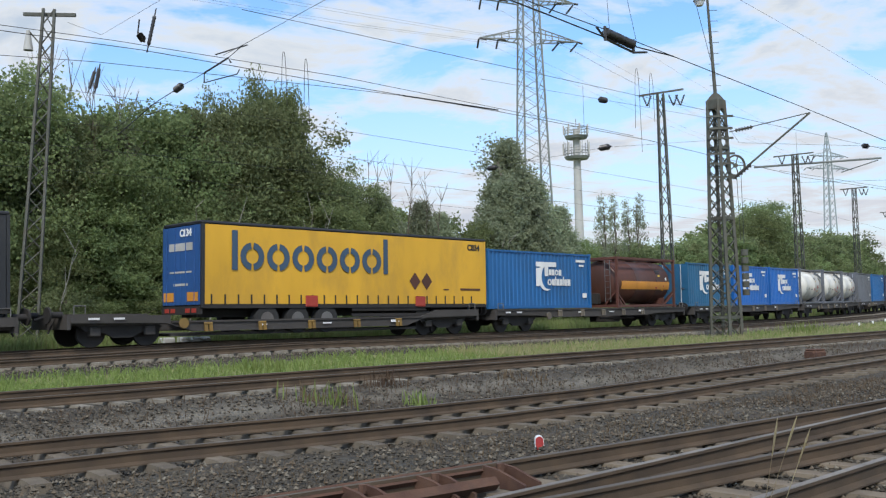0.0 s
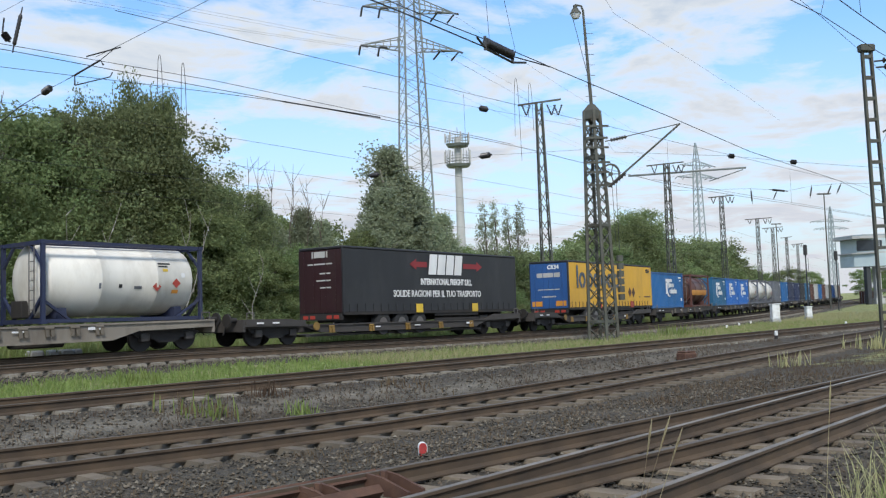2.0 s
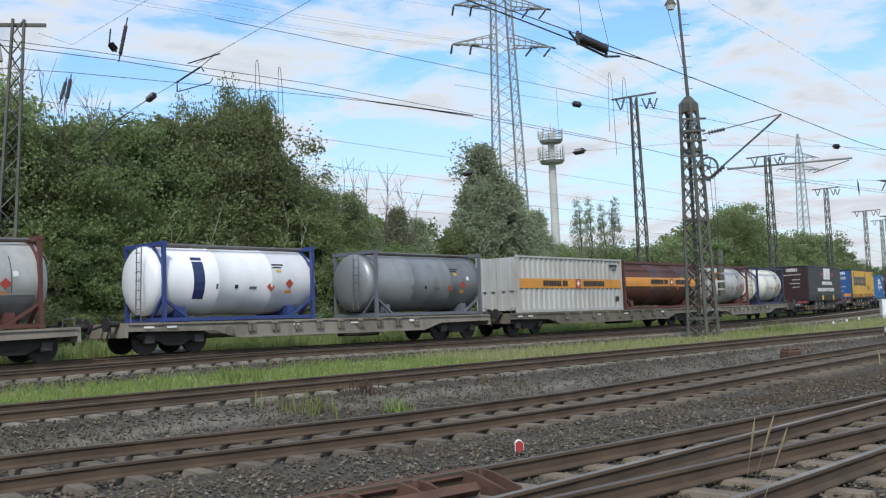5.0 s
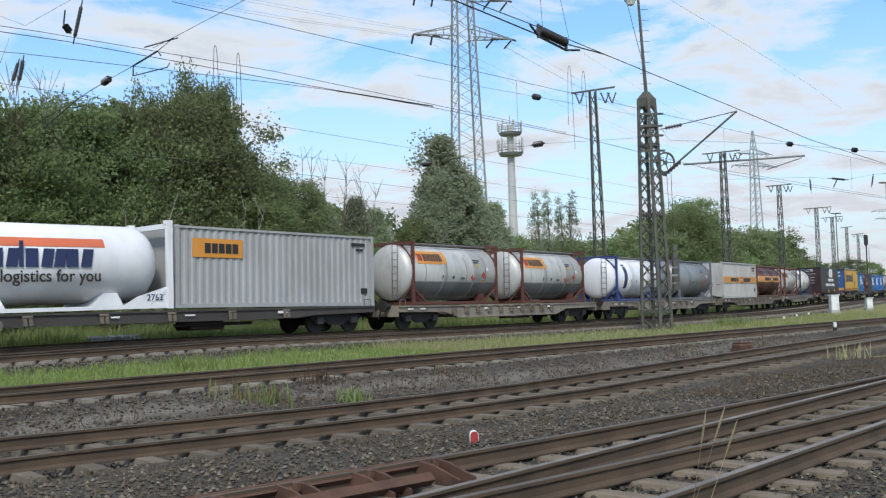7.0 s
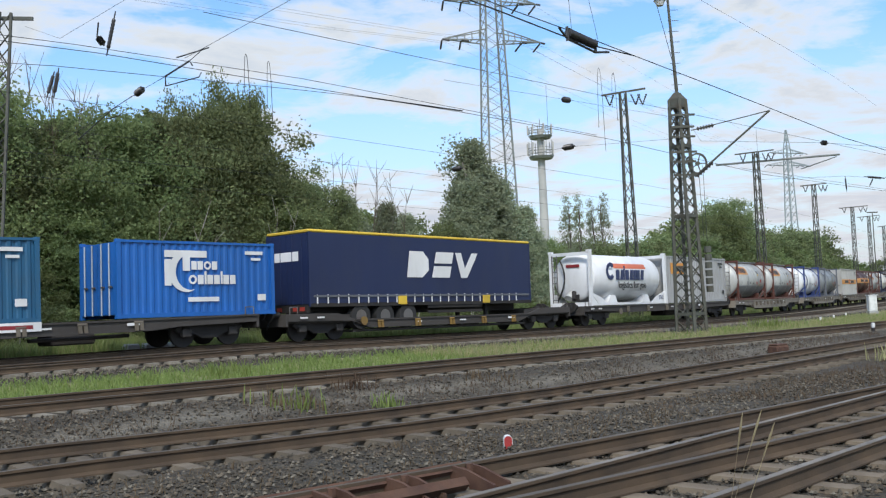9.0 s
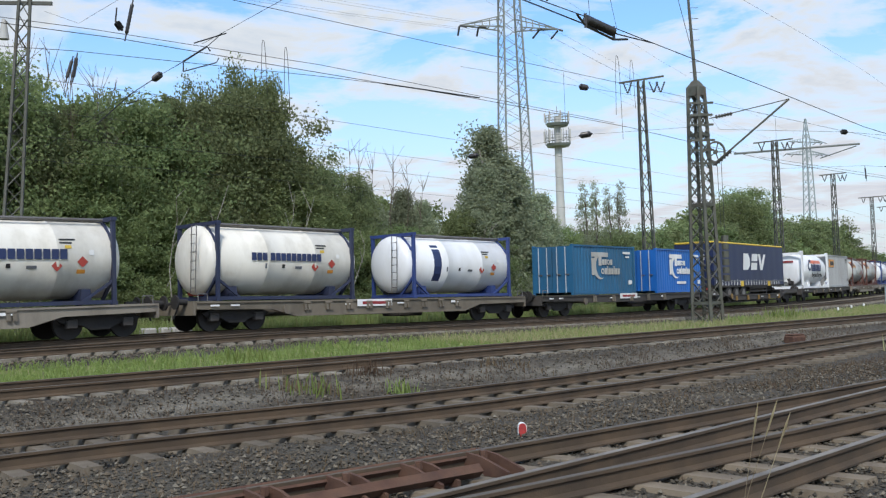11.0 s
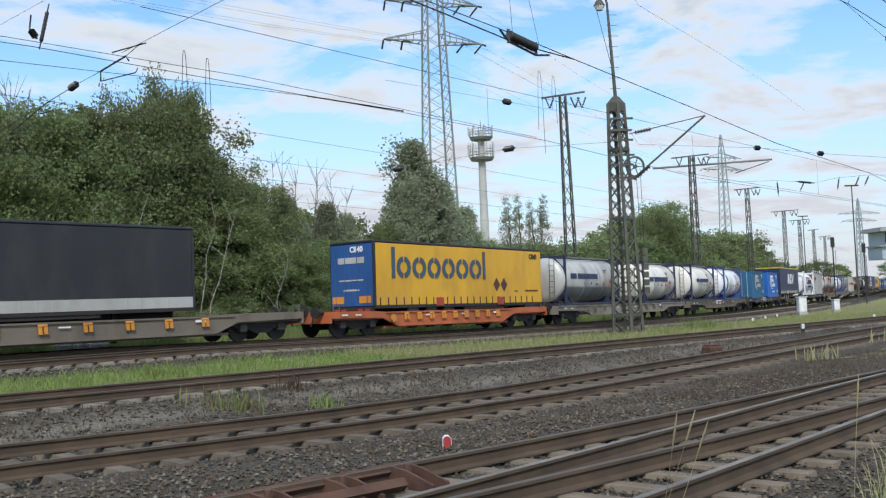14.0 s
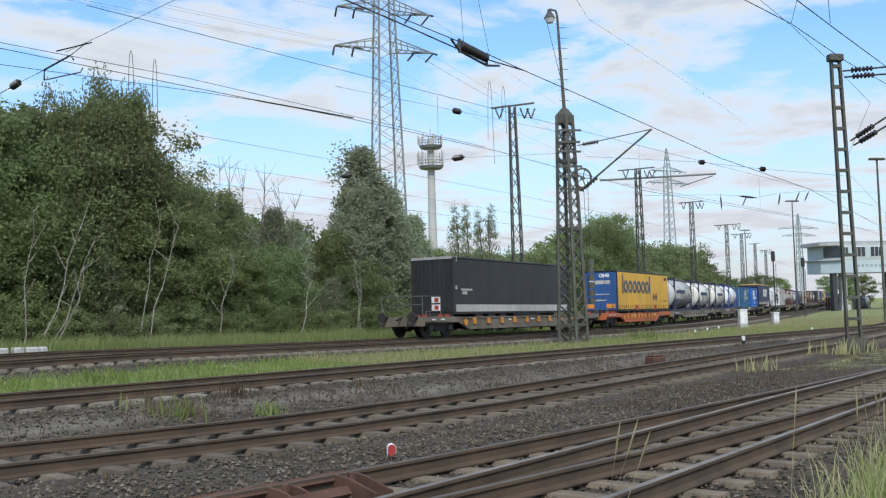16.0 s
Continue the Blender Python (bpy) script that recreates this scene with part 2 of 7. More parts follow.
    def bar(self, p, q, w, h=None, mat=0):
        """A square-edged bar from p to q."""
        p, q = Vector(p), Vector(q)
        h = w if h is None else h
        d = (q - p)
        if d.length < 1e-6:
            return self
        d.normalize()
        up = Vector((0, 0, 1)) if abs(d.z) < 0.95 else Vector((0, 1, 0))
        a = d.cross(up).normalized()
        b = a.cross(d)
        vs = [c + a * sx * w / 2 + b * sy * h / 2 for c in (p, q) for sx, sy in ((-1, -1), (1, -1), (1, 1), (-1, 1))]
        return self.add(vs, [(3, 2, 1, 0), (4, 5, 6, 7), (0, 1, 5, 4), (1, 2, 6, 5), (2, 3, 7, 6), (3, 0, 4, 7)], mat)

    def prism(self, outline, y0, y1, mat=0):
        """An outline in x, z pushed from y0 to y1."""
        n = len(outline)
        vs = [(x, y0, z) for x, z in outline] + [(x, y1, z) for x, z in outline]
        fs = [tuple(range(n)), tuple(range(2 * n - 1, n - 1, -1))] + [(i, n + i, n + (i + 1) % n, (i + 1) % n) for i in range(n)]
        return self.add(vs, fs, mat)

    def lathe_x(self, prof, n=24, y=0.0, z=0.0, mat=0):
        """A profile of (x, radius) turned round an axis along x."""
        vs, fs = [], []
        for x, r in prof:
            for i in range(n):
                t = 2 * math.pi * i / n
                vs.append((x, y + r * math.sin(t), z + r * math.cos(t)))
        for k in range(len(prof) - 1):
            for i in range(n):
                j = (i + 1) % n
                fs.append((k * n + i, k * n + j, (k + 1) * n + j, (k + 1) * n + i))
        fs.append(tuple(range(n - 1, -1, -1)))
        m = (len(prof) - 1) * n
        fs.append(tuple(range(m, m + n)))
        return self.add(vs, fs, mat)

    def disc_y(self, x, y0, y1, z, r, n=16, mat=0):
        return self.tube((x, y0, z), (x, y1, z), r, n, mat=mat)


def mesh_from(name, s, mats, smooth=False):
    me = bpy.data.meshes.new(name)
    me.from_pydata(s.v, [], s.f)
    for m in (mats if isinstance(mats, (list, tuple)) else [mats]):
        me.materials.append(m)
    if any(s.m):
        me.polygons.foreach_set("material_index", s.m)
    if smooth:
        me.shade_smooth()
        me.set_sharp_from_angle(angle=radians(40))
    me.validate()
    me.update()
    return me


def part(name, s, mats, parent, label="", smooth=False):
    if isinstance(s, Shape) and s.pieces:
        pieces = s.pieces + ([Shape().add(s.v, s.f)] if s.v else [])
        return [part(name, p, mats, parent, label, smooth) for p in pieces][0]
    me = s if isinstance(s, bpy.types.Mesh) else mesh_from(name, s, mats, smooth)
    ob = new(name, me)
    ob.parent = parent
    if label:
        ob["label"] = label
    return ob


def thing(name, label, category, group="", kind="", at=None):
    ob = new(name)
    ob.empty_display_size = 0.3
    tagged(ob, label, category, group, kind)
    if at is not None:
        ob.matrix_basis = at
    return ob


def solid(name, s, mats, label, category, group="", kind="", at=None, smooth=False):
    ob = new(name, mesh_from(name, s, mats, smooth))
    tagged(ob, label, category, group, kind)
    if at is not None:
        ob.matrix_basis = at
    return ob


R2 = math.sqrt(0.5)


def xy(u, v):
    """The plan runs along the line: u along the tracks, v across them towards the viewer."""
    return (u + v) * R2, (u - v) * R2


# ---- plan of the tracks ----
def v5(u):
    a = min(max(u - 25.4, 0), 59.4)
    return -29.04 - 0.0017 * a * a - 0.2016 * max(u - 84.8, 0)


def v4(u):
    return v5(u) + 4.3


def v3(u):
    return -15.45 + 0.055 * min(max(u - 8, -40), 50) - 0.12 * max(u - 62, 0)


def v2(u):
    return -9.75 - 0.05 * max(u - 40, 0) - 0.8 * (max(9.75 - u, 0) / 6.15) ** 1.2


def v1a(u):
    a = min(u - 7, 20)
    return -5.15 + 0.14 * a - 0.0032 * a * a


def v1b(u):
    return -4.13 + 0.03 * (u - 7)


def z5(u):
    return EYE - 1.06 - 0.95 * (1 - math.exp(-max(u - 18, 0) / 48))


def z4(u):
    return z5(u) - 0.03


def z3(u):
    return EYE - 1.25 - 0.0072 * min(max(u - 8, -10), 60)


def z2(u):
    return EYE - 1.45 - 0.15 * min(max((u - 5) / 9, 0), 1) - 0.003 * max(u - 40, 0)


def z1(u):
    return EYE - 1.45 - 0.004 * max(u - 15, 0)


def ground_z(u, v):
    a = v5(u)
    ks = ((a - 30, z5(u) - 0.2), (a - 6, z5(u) - 0.42), (a - 1.8, z5(u) - 0.24), (a + 1.6, z5(u) - 0.24), (v4(u) - 1.6, z4(u) - 0.24), (v4(u) + 1.5, z4(u) - 0.24), (v4(u) + 2.6, z4(u) - 0.42),
          (v3(u) - 2.3, z3(u) - 0.38), (v3(u) - 1.5, z3(u) - 0.22), (v3(u) + 0.85, z3(u) - 0.215), (v3(u) + 1.2, z3(u) - 0.165), (v3(u) + 1.8, z3(u) - 0.22), (v2(u) - 2.1, z2(u) - 0.26), (v2(u) - 1.5, z2(u) - 0.21), (v2(u) - 1.0, z2(u) - 0.245), (v2(u) + 0.9, z2(u) - 0.24), (v2(u) + 1.2, z2(u) - 0.165), (v2(u) + 1.7, z2(u) - 0.19),
          (-6.6, z1(u) - 0.19), (-2.5, z1(u) - 0.19), (-1.4, z1(u) - 0.30), (6, z1(u) - 0.3))
    if v <= ks[0][0]:
        return ks[0][1]
    for (va, za_), (vb, zb) in zip(ks, ks[1:]):
        if v <= vb:
            return za_ + (zb - za_) * (v - va) / max(vb - va, 1e-6)
    return ks[-1][1]


def on_ground(x, y):
    return ground_z((x + y) * R2, (x - y) * R2)

# ---- ground ----
def ground_material():
    m = bpy.data.materials.new("ballast and turf ground")
    m.use_nodes = True
    nt = m.node_tree
    N, L = nt.nodes, nt.links
    b = N["Principled BSDF"]
    b.inputs["Roughness"].default_value = 0.95
    tc = N.new("ShaderNodeTexCoord")
    vor = N.new("ShaderNodeTexVoronoi")
    vor.inputs["Scale"].default_value = 15
    L.new(tc.outputs["Object"], vor.inputs["Vector"])
    vor2 = N.new("ShaderNodeTexVoronoi")
    vor2.inputs["Scale"].default_value = 27
    L.new(tc.outputs["Object"], vor2.inputs["Vector"])
    ramp = N.new("ShaderNodeValToRGB")
    e = ramp.color_ramp.elements
    e[0].position, e[0].color = 0.0, (0.040, 0.035, 0.026, 1)
    e[1].position, e[1].color = 1.0, (0.124, 0.112, 0.088, 1)
    x = e.new(0.5); x.color = (0.078, 0.070, 0.053, 1)
    x = e.new(0.78); x.color = (0.092, 0.071, 0.047, 1)
    sp = N.new("ShaderNodeSeparateColor")
    L.new(vor.outputs["Color"], sp.inputs[0])
    L.new(sp.outputs[0], ramp.inputs[0])
    # broad brown drifts of dirt over the stone
    n1 = N.new("ShaderNodeTexNoise")
    n1.inputs["Scale"].default_value = 0.55
    n1.inputs["Detail"].default_value = 7
    n1.inputs["Roughness"].default_value = 0.62
    L.new(tc.outputs["Object"], n1.inputs["Vector"])
    r1 = N.new("ShaderNodeMapRange")
    r1.inputs[1].default_value, r1.inputs[2].default_value = 0.42, 0.68
    r1.inputs[4].default_value = 0.75
    L.new(n1.outputs["Fac"], r1.inputs[0])
    mx = N.new("ShaderNodeMix"); mx.data_type = "RGBA"
    mx.inputs[7].default_value = (0.066, 0.049, 0.031, 1)
    L.new(r1.outputs[0], mx.inputs[0]); L.new(ramp.outputs[0], mx.inputs[6])
    # sandy path
    at2 = N.new("ShaderNodeAttribute"); at2.attribute_name = "sand"
    n3 = N.new("ShaderNodeTexNoise"); n3.inputs["Scale"].default_value = 2.2; n3.inputs["Detail"].default_value = 6
    L.new(tc.outputs["Object"], n3.inputs["Vector"])
    mu = N.new("ShaderNodeMath"); mu.operation = "MULTIPLY"
    r3 = N.new("ShaderNodeMapRange"); r3.inputs[1].default_value, r3.inputs[2].default_value = 0.3, 0.55
    L.new(n3.outputs["Fac"], r3.inputs[0])
    L.new(at2.outputs["Fac"], mu.inputs[0]); L.new(r3.outputs[0], mu.inputs[1])
    ms = N.new("ShaderNodeMix"); ms.data_type = "RGBA"
    ms.inputs[7].default_value = (0.235, 0.212, 0.168, 1)
    L.new(mu.outputs[0], ms.inputs[0]); L.new(mx.outputs[2], ms.inputs[6])
    # turf
    at = N.new("ShaderNodeAttribute"); at.attribute_name = "turf"
    n2 = N.new("ShaderNodeTexNoise"); n2.inputs["Scale"].default_value = 1.7; n2.inputs["Detail"].default_value = 8
    L.new(tc.outputs["Object"], n2.inputs["Vector"])
    gr = N.new("ShaderNodeValToRGB")
    gr.color_ramp.elements[0].position, gr.color_ramp.elements[0].color = 0.3, (0.15, 0.19, 0.055, 1)
    gr.color_ramp.elements[1].position, gr.color_ramp.elements[1].color = 0.7, (0.33, 0.325, 0.14, 1)
    L.new(n2.outputs["Fac"], gr.inputs[0])
    add = N.new("ShaderNodeMath"); add.operation = "ADD"
    L.new(at.outputs["Fac"], add.inputs[0]); L.new(n2.outputs["Fac"], add.inputs[1])
    r4 = N.new("ShaderNodeMapRange"); r4.inputs[1].default_value, r4.inputs[2].default_value = 0.95, 1.15
    L.new(add.outputs[0], r4.inputs[0])
    mg = N.new("ShaderNodeMix"); mg.data_type = "RGBA"
    L.new(r4.outputs[0], mg.inputs[0]); L.new(ms.outputs[2], mg.inputs[6]); L.new(gr.outputs[0], mg.inputs[7])
    L.new(mg.outputs[2], b.inputs["Base Color"])
    bp = N.new("ShaderNodeBump")
    bp.inputs["Strength"].default_value = 0.9
    bp.inputs["Distance"].default_value = 0.06
    ad2 = N.new("ShaderNodeMath"); ad2.operation = "ADD"
    L.new(vor.outputs["Distance"], ad2.inputs[0]); L.new(vor2.outputs["Distance"], ad2.inputs[1])
    L.new(ad2.outputs[0], bp.inputs["Height"])
    bp.invert = True
    L.new(bp.outputs[0], b.inputs["Normal"])
    return m


def steps(*spans):
    out = []
    for a, b, d in spans:
        n = max(1, round((b - a) / d))
        out += [a + (b - a) * i / n for i in range(n)]
    out.append(spans[-1][1])
    return out


def turf_at(u, v):
    """1 where grass grows, 0 on ballast."""
    a, b = v4(u) + 2.0, v3(u) - 2.0
    t = 0.0
    if a < v < b:
        t = min(1, (v - a) / 0.5, (b - v) / 0.5)
    if v < v5(u) - 2.3:
        t = min(1, (v5(u) - 2.3 - v) / 0.8)
    if v2(u) + 1.8 < v < v1a(u) - 1.8 and u > 15:
        t = min(0.55, (u - 15) / 20)
    if v > -1.9 and u > 6:
        t = min(1, (v + 1.9) / 0.5)
    return t


def sand_at(u, v):
    c = v3(u) + 2.35 + 0.25 * math.sin(u * 0.4)
    return max(0, 1 - abs(v - c) / 0.55)


def build_ground():
    us = steps((-3000, -400, 800), (-400, -60, 60), (-60, -12, 6), (-12, 60, 0.8), (60, 260, 5), (260, 600, 60), (600, 3000, 600))
    vs = steps((-3000, -700, 600), (-700, -120, 100), (-120, -75, 8), (-75, 4, 0.5), (4, 40, 6), (40, 600, 120), (600, 3000, 800))
    verts, turf, sand = [], [], []
    for u in us:
        for v in vs:
            x, y = xy(u, v)
            dz = 0.0
            if -14 < u < 90 and -60 < v < 4:
                dz = 0.05 * noise.noise((x * 0.6, y * 0.6, 0)) + 0.02 * noise.noise((x * 2.3, y * 2.3, 5))
            verts.append((x, y, ground_z(u, v) + dz - 0.02))
            turf.append(turf_at(u, v)), sand.append(sand_at(u, v))
    n = len(vs)
    faces = [(i * n + j, (i + 1) * n + j, (i + 1) * n + j + 1, i * n + j + 1) for i in range(len(us) - 1) for j in range(n - 1)]
    faces = [f[::-1] for f in faces]
    me = bpy.data.meshes.new("ground")
    me.from_pydata(verts, [], faces)
    me.attributes.new("turf", "FLOAT", "POINT").data.foreach_set("value", turf)
    me.attributes.new("sand", "FLOAT", "POINT").data.foreach_set("value", sand)
    me.materials.append(ground_material())
    me.shade_smooth()
    return tagged(new("ground", me), "grey-brown ballast yard ground with strips of green turf", "ground", kind="structure")


build_ground()


# ---- tracks ----
def rail_shape(line):
    """A flat-bottomed rail swept along points (x, y, z of the head)."""
    s = Shape()
    prof = [(-0.07, -0.16), (0.07, -0.16), (0.07, -0.145), (0.013, -0.12), (0.013, -0.045), (0.036, -0.03), (0.036, -0.004), (0.026, 0.0), (-0.026, 0.0), (-0.036, -0.004), (-0.036, -0.03), (-0.013, -0.045), (-0.013, -0.12), (-0.07, -0.145)]
    k = len(prof)
    for i, p in enumerate(line):
        a, b = Vector(line[max(i - 1, 0)]), Vector(line[min(i + 1, len(line) - 1)])
        d = (b - a).normalized()
        side = Vector((d.y, -d.x, 0)).normalized()
        s.v += [tuple(Vector(p) + side * y + Vector((0, 0, z))) for y, z in prof]
    for i in range(len(line) - 1):
        for j in range(k):
            q = (j + 1) % k
            s.f.append((i * k + j, i * k + q, (i + 1) * k + q, (i + 1) * k + j))
            s.m.append(1 if j in (6, 7, 8) else 0)
    return s


def track(label, vf, zf, u0, u1, shiny, singles, cant=0.0, sleepers=True):
    t = thing("railway_track", label, "railway track", kind="structure")
    us = steps((u0, min(u1, 70), 1.0), (min(u1, 70), u1, 4)) if u1 > 70 else steps((u0, u1, 0.8))
    for off in (0.75, -0.75):
        line = []
        for u in us:
            du = (vf(u + 0.5) - vf(u - 0.5))
            n = 1 / math.hypot(1, du)
            x, y = xy(u - du * n * off, vf(u) + n * off)
            line.append((x, y, zf(u) + (cant if off < 0 else 0)))
        part("rail", rail_shape(line), [M_rail_side, M_rail_top if shiny else M_rail_dull], t)
    if not sleepers:
        return t
    unit = Shape()
    vsl = [(-0.13, -1.3, -0.1), (0.13, -1.3, -0.1), (0.13, 1.3, -0.1), (-0.13, 1.3, -0.1), (-0.09, -1.28, 0.07), (0.09, -1.28, 0.07), (0.09, 1.28, 0.07), (-0.09, 1.28, 0.07)]
    fsl = [(3, 2, 1, 0), (4, 5, 6, 7), (0, 1, 5, 4), (1, 2, 6, 5), (2, 3, 7, 6), (3, 0, 4, 7)]
    unit.add(vsl, fsl)
    shared = mesh_from("sleeper", unit, M_sleeper_old if singles else M_sleeper_far)
    rest = Shape()
    u = u0
    while u < u1:
        x, y = xy(u, vf(u))
        ang = 45 - math.degrees(math.atan((vf(u + 0.5) - vf(u - 0.5)))) + random.uniform(-0.8, 0.8)
        m = pose(x, y, zf(u) + cant / 2 - (0.232 if singles else 0.235), 0, math.degrees(0), ang)
        if singles and u < singles:
            ob = part("sleeper", shared, None, t)
            ob.matrix_basis = m
        elif u < 130:
            rest.add([m @ Vector(p) for p in vsl], fsl)
        u += 0.63
    if rest.v:
        o = part("sleeper_row", rest, M_sleeper_far, t)
        o["kind"] = "stuff"
    return t


track("rusty running line with concrete sleepers under a train", v5, z5, -60, 420, False, 0)
track("rusty empty track beside a grass strip", v4, z4, -60, 300, False, 0)
track("dark rusty siding track on brown ballast", v3, z3, -40, 260, False, 0)
track("worn dull siding track with concrete sleepers", v2, z2, -25, 160, False, 60, cant=0.03)
track("turnout track with dull brown rail heads", v1a, z1, -12, 60, False, 0, sleepers=False)
track("diverging turnout track with polished rail heads", v1b, z1, -12, 22.5, True, 0, sleepers=False)


def turnout_sleepers():
    t = thing("turnout_sleepers", "pale worn concrete turnout sleepers on grey ballast", "railway sleepers", kind="structure")
    u = -10.0
    while u < 45:
        a, b = v1a(u), v1b(u) if u < 22 else v1a(u)
        lo, hi = min(a, b) - 1.2, max(a, b) + 1.15
        h = (hi - lo) / 2
        s = Shape().add([(-0.13, -h, -0.1), (0.13, -h, -0.1), (0.13, h, -0.1), (-0.13, h, -0.1), (-0.1, -h + 0.02, 0.07), (0.1, -h + 0.02, 0.07), (0.1, h - 0.02, 0.07), (-0.1, h - 0.02, 0.07)],
                        [(3, 2, 1, 0), (4, 5, 6, 7), (0, 1, 5, 4), (1, 2, 6, 5), (2, 3, 7, 6), (3, 0, 4, 7)])
        o = part("sleeper", s, M_sleeper, t)
        x, y = xy(u, (lo + hi) / 2)
        o.matrix_basis = pose(x, y, z1(u) - 0.235, 0, 0, 45 + random.uniform(-1, 1))
        u += 0.6


turnout_sleepers()

# ---- the train ----
SPEED = 15.9
_us = np.arange(-330.0, 520.0, 0.25)
_vs = np.array([v5(u) for u in _us])
_ss = np.concatenate([[0], np.cumsum(np.hypot(np.diff(_us), np.diff(_vs)))])
_ss -= np.interp(18.0, _us, _ss)


def on_line(s):
    u = float(np.interp(s, _ss, _us))
    x, y = xy(u, v5(u))
    return Vector((x, y, z5(u)))


def train_pose(s0, s1):
    """The pose of a vehicle that spans s0 to s1 of the line: x forward, y to its far side, z up from the rail head."""
    a, b = on_line(s0 + 0.18 * (s1 - s0)), on_line(s1 - 0.18 * (s1 - s0))
    d = b - a
    mid = (a + b) / 2
    yaw = math.degrees(math.atan2(d.y, d.x))
    pitch = -math.degrees(math.atan2(d.z, math.hypot(d.x, d.y)))
    return pose(mid.x, mid.y, mid.z, 0, pitch, yaw)


MOVERS = []


def rides(ob, s0, s1, lift=0.0):
    """Note a thing that travels with the train; lift raises it above the rail head."""
    MOVERS.append((ob, s0, s1, lift))
    return ob


def paint(name, c, rough=0.45, dirt=GRIME, amount=0.35, metal=0.0, ds=0.9, bump=0.05, stretch=(1, 1, 0.4)):
    return material(name, c, rough, metal, tuple(k * 0.86 for k in c), 0.7, bump, 12, dirt=dirt, dirt_scale=ds, dirt_amount=amount, stretch=stretch)


P_yellow = paint("yellow curtain tarp", (0.70, 0.385, 0.03), 0.5, (0.33, 0.20, 0.05), 0.5)
P_black = paint("charcoal curtain tarp", (0.022, 0.023, 0.026), 0.55, (0.06, 0.06, 0.06), 0.4)
P_navy = paint("navy curtain tarp", (0.012, 0.022, 0.075), 0.5, (0.03, 0.035, 0.06), 0.4)
P_blue = paint("mid blue container paint", (0.014, 0.115, 0.31), 0.5, (0.02, 0.06, 0.12), 0.4)
P_blue2 = paint("bright blue container paint", (0.012, 0.125, 0.44), 0.45, (0.02, 0.06, 0.16), 0.3)
P_teal = paint("faded blue container paint", (0.018, 0.112, 0.225), 0.55, (0.04, 0.07, 0.10), 0.5)
P_doorblue = paint("royal blue door panel", (0.028, 0.095, 0.27), 0.45, (0.03, 0.05, 0.12), 0.3)
P_brown = paint("red-brown tank paint", (0.095, 0.035, 0.022), 0.5, (0.035, 0.02, 0.015), 0.7)
P_rusty = paint("rust-brown frame paint", (0.11, 0.04, 0.028), 0.6, (0.05, 0.03, 0.02), 0.5)
P_blueframe = paint("dark blue frame paint", (0.022, 0.03, 0.07), 0.55, GRIME, 0.4)
P_royal = paint("royal blue frame paint", (0.03, 0.055, 0.19), 0.5, GRIME, 0.3)
P_greyframe = paint("grey frame paint", (0.13, 0.14, 0.16), 0.6, GRIME, 0.4)
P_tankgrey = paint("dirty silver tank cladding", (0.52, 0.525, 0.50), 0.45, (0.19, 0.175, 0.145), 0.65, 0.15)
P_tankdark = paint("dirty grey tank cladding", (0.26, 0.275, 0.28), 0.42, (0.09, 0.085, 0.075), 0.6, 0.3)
P_tankwhite = paint("stained white tank cladding", (0.77, 0.74, 0.665), 0.4, (0.30, 0.26, 0.19), 0.45)
P_tankclean = paint("clean white tank cladding", (0.80, 0.81, 0.82), 0.35, (0.45, 0.44, 0.42), 0.35)
P_greycont = paint("light grey container paint", (0.36, 0.365, 0.365), 0.5, (0.20, 0.19, 0.17), 0.4)
P_offwhite = paint("off-white container paint", (0.44, 0.435, 0.41), 0.5, (0.25, 0.225, 0.18), 0.5)
P_orange = paint("orange wagon paint", (0.47, 0.125, 0.045), 0.6, (0.14, 0.065, 0.04), 0.7)
P_wagon = paint("grimy grey-brown wagon paint", (0.058, 0.052, 0.047), 0.75, (0.035, 0.03, 0.026), 0.7)
P_wagonlight = paint("faded beige-grey wagon paint", (0.25, 0.222, 0.18), 0.75, (0.09, 0.072, 0.055), 0.8)
P_wagonolive = paint("faded olive-brown wagon paint", (0.17, 0.145, 0.11), 0.75, (0.06, 0.05, 0.04), 0.7)
P_dark = paint("black running gear", (0.022, 0.02, 0.019), 0.8, (0.045, 0.037, 0.03), 0.6)
P_tyre = paint("black rubber tyre", (0.022, 0.022, 0.022), 0.85, (0.05, 0.048, 0.045), 0.4)
P_rod = paint("pale lock rod paint", (0.45, 0.50, 0.55), 0.5, GRIME, 0.4)
P_clamp = paint("dull ochre clamp paint", (0.25, 0.15, 0.035), 0.65, GRIME, 0.6)
P_steel = paint("worn bare steel", (0.20, 0.19, 0.18), 0.5, RUST, 0.5, 0.6)
P_orangeband = paint("orange-yellow band", (0.64, 0.27, 0.04), 0.5, (0.30, 0.13, 0.04), 0.4)
P_lightyellow = paint("yellow fitting paint", (0.70, 0.48, 0.05), 0.55, (0.2, 0.14, 0.05), 0.4)
P_slate = paint("slate blue lettering film", (0.045, 0.085, 0.14), 0.5, GRIME, 0.1)
P_whitefilm = paint("white lettering film", (0.78, 0.78, 0.77), 0.5, GRIME, 0.12)
P_redfilm = paint("dark red lettering film", (0.26, 0.025, 0.03), 0.5, GRIME, 0.15)
P_darkred = paint("dark maroon door panel", (0.030, 0.010, 0.012), 0.5, GRIME, 0.3)
P_redbright = paint("red plate", (0.38, 0.045, 0.03), 0.5, GRIME, 0.2)
P_navyfilm = paint("navy lettering film", (0.02, 0.035, 0.11), 0.5, GRIME, 0.1)
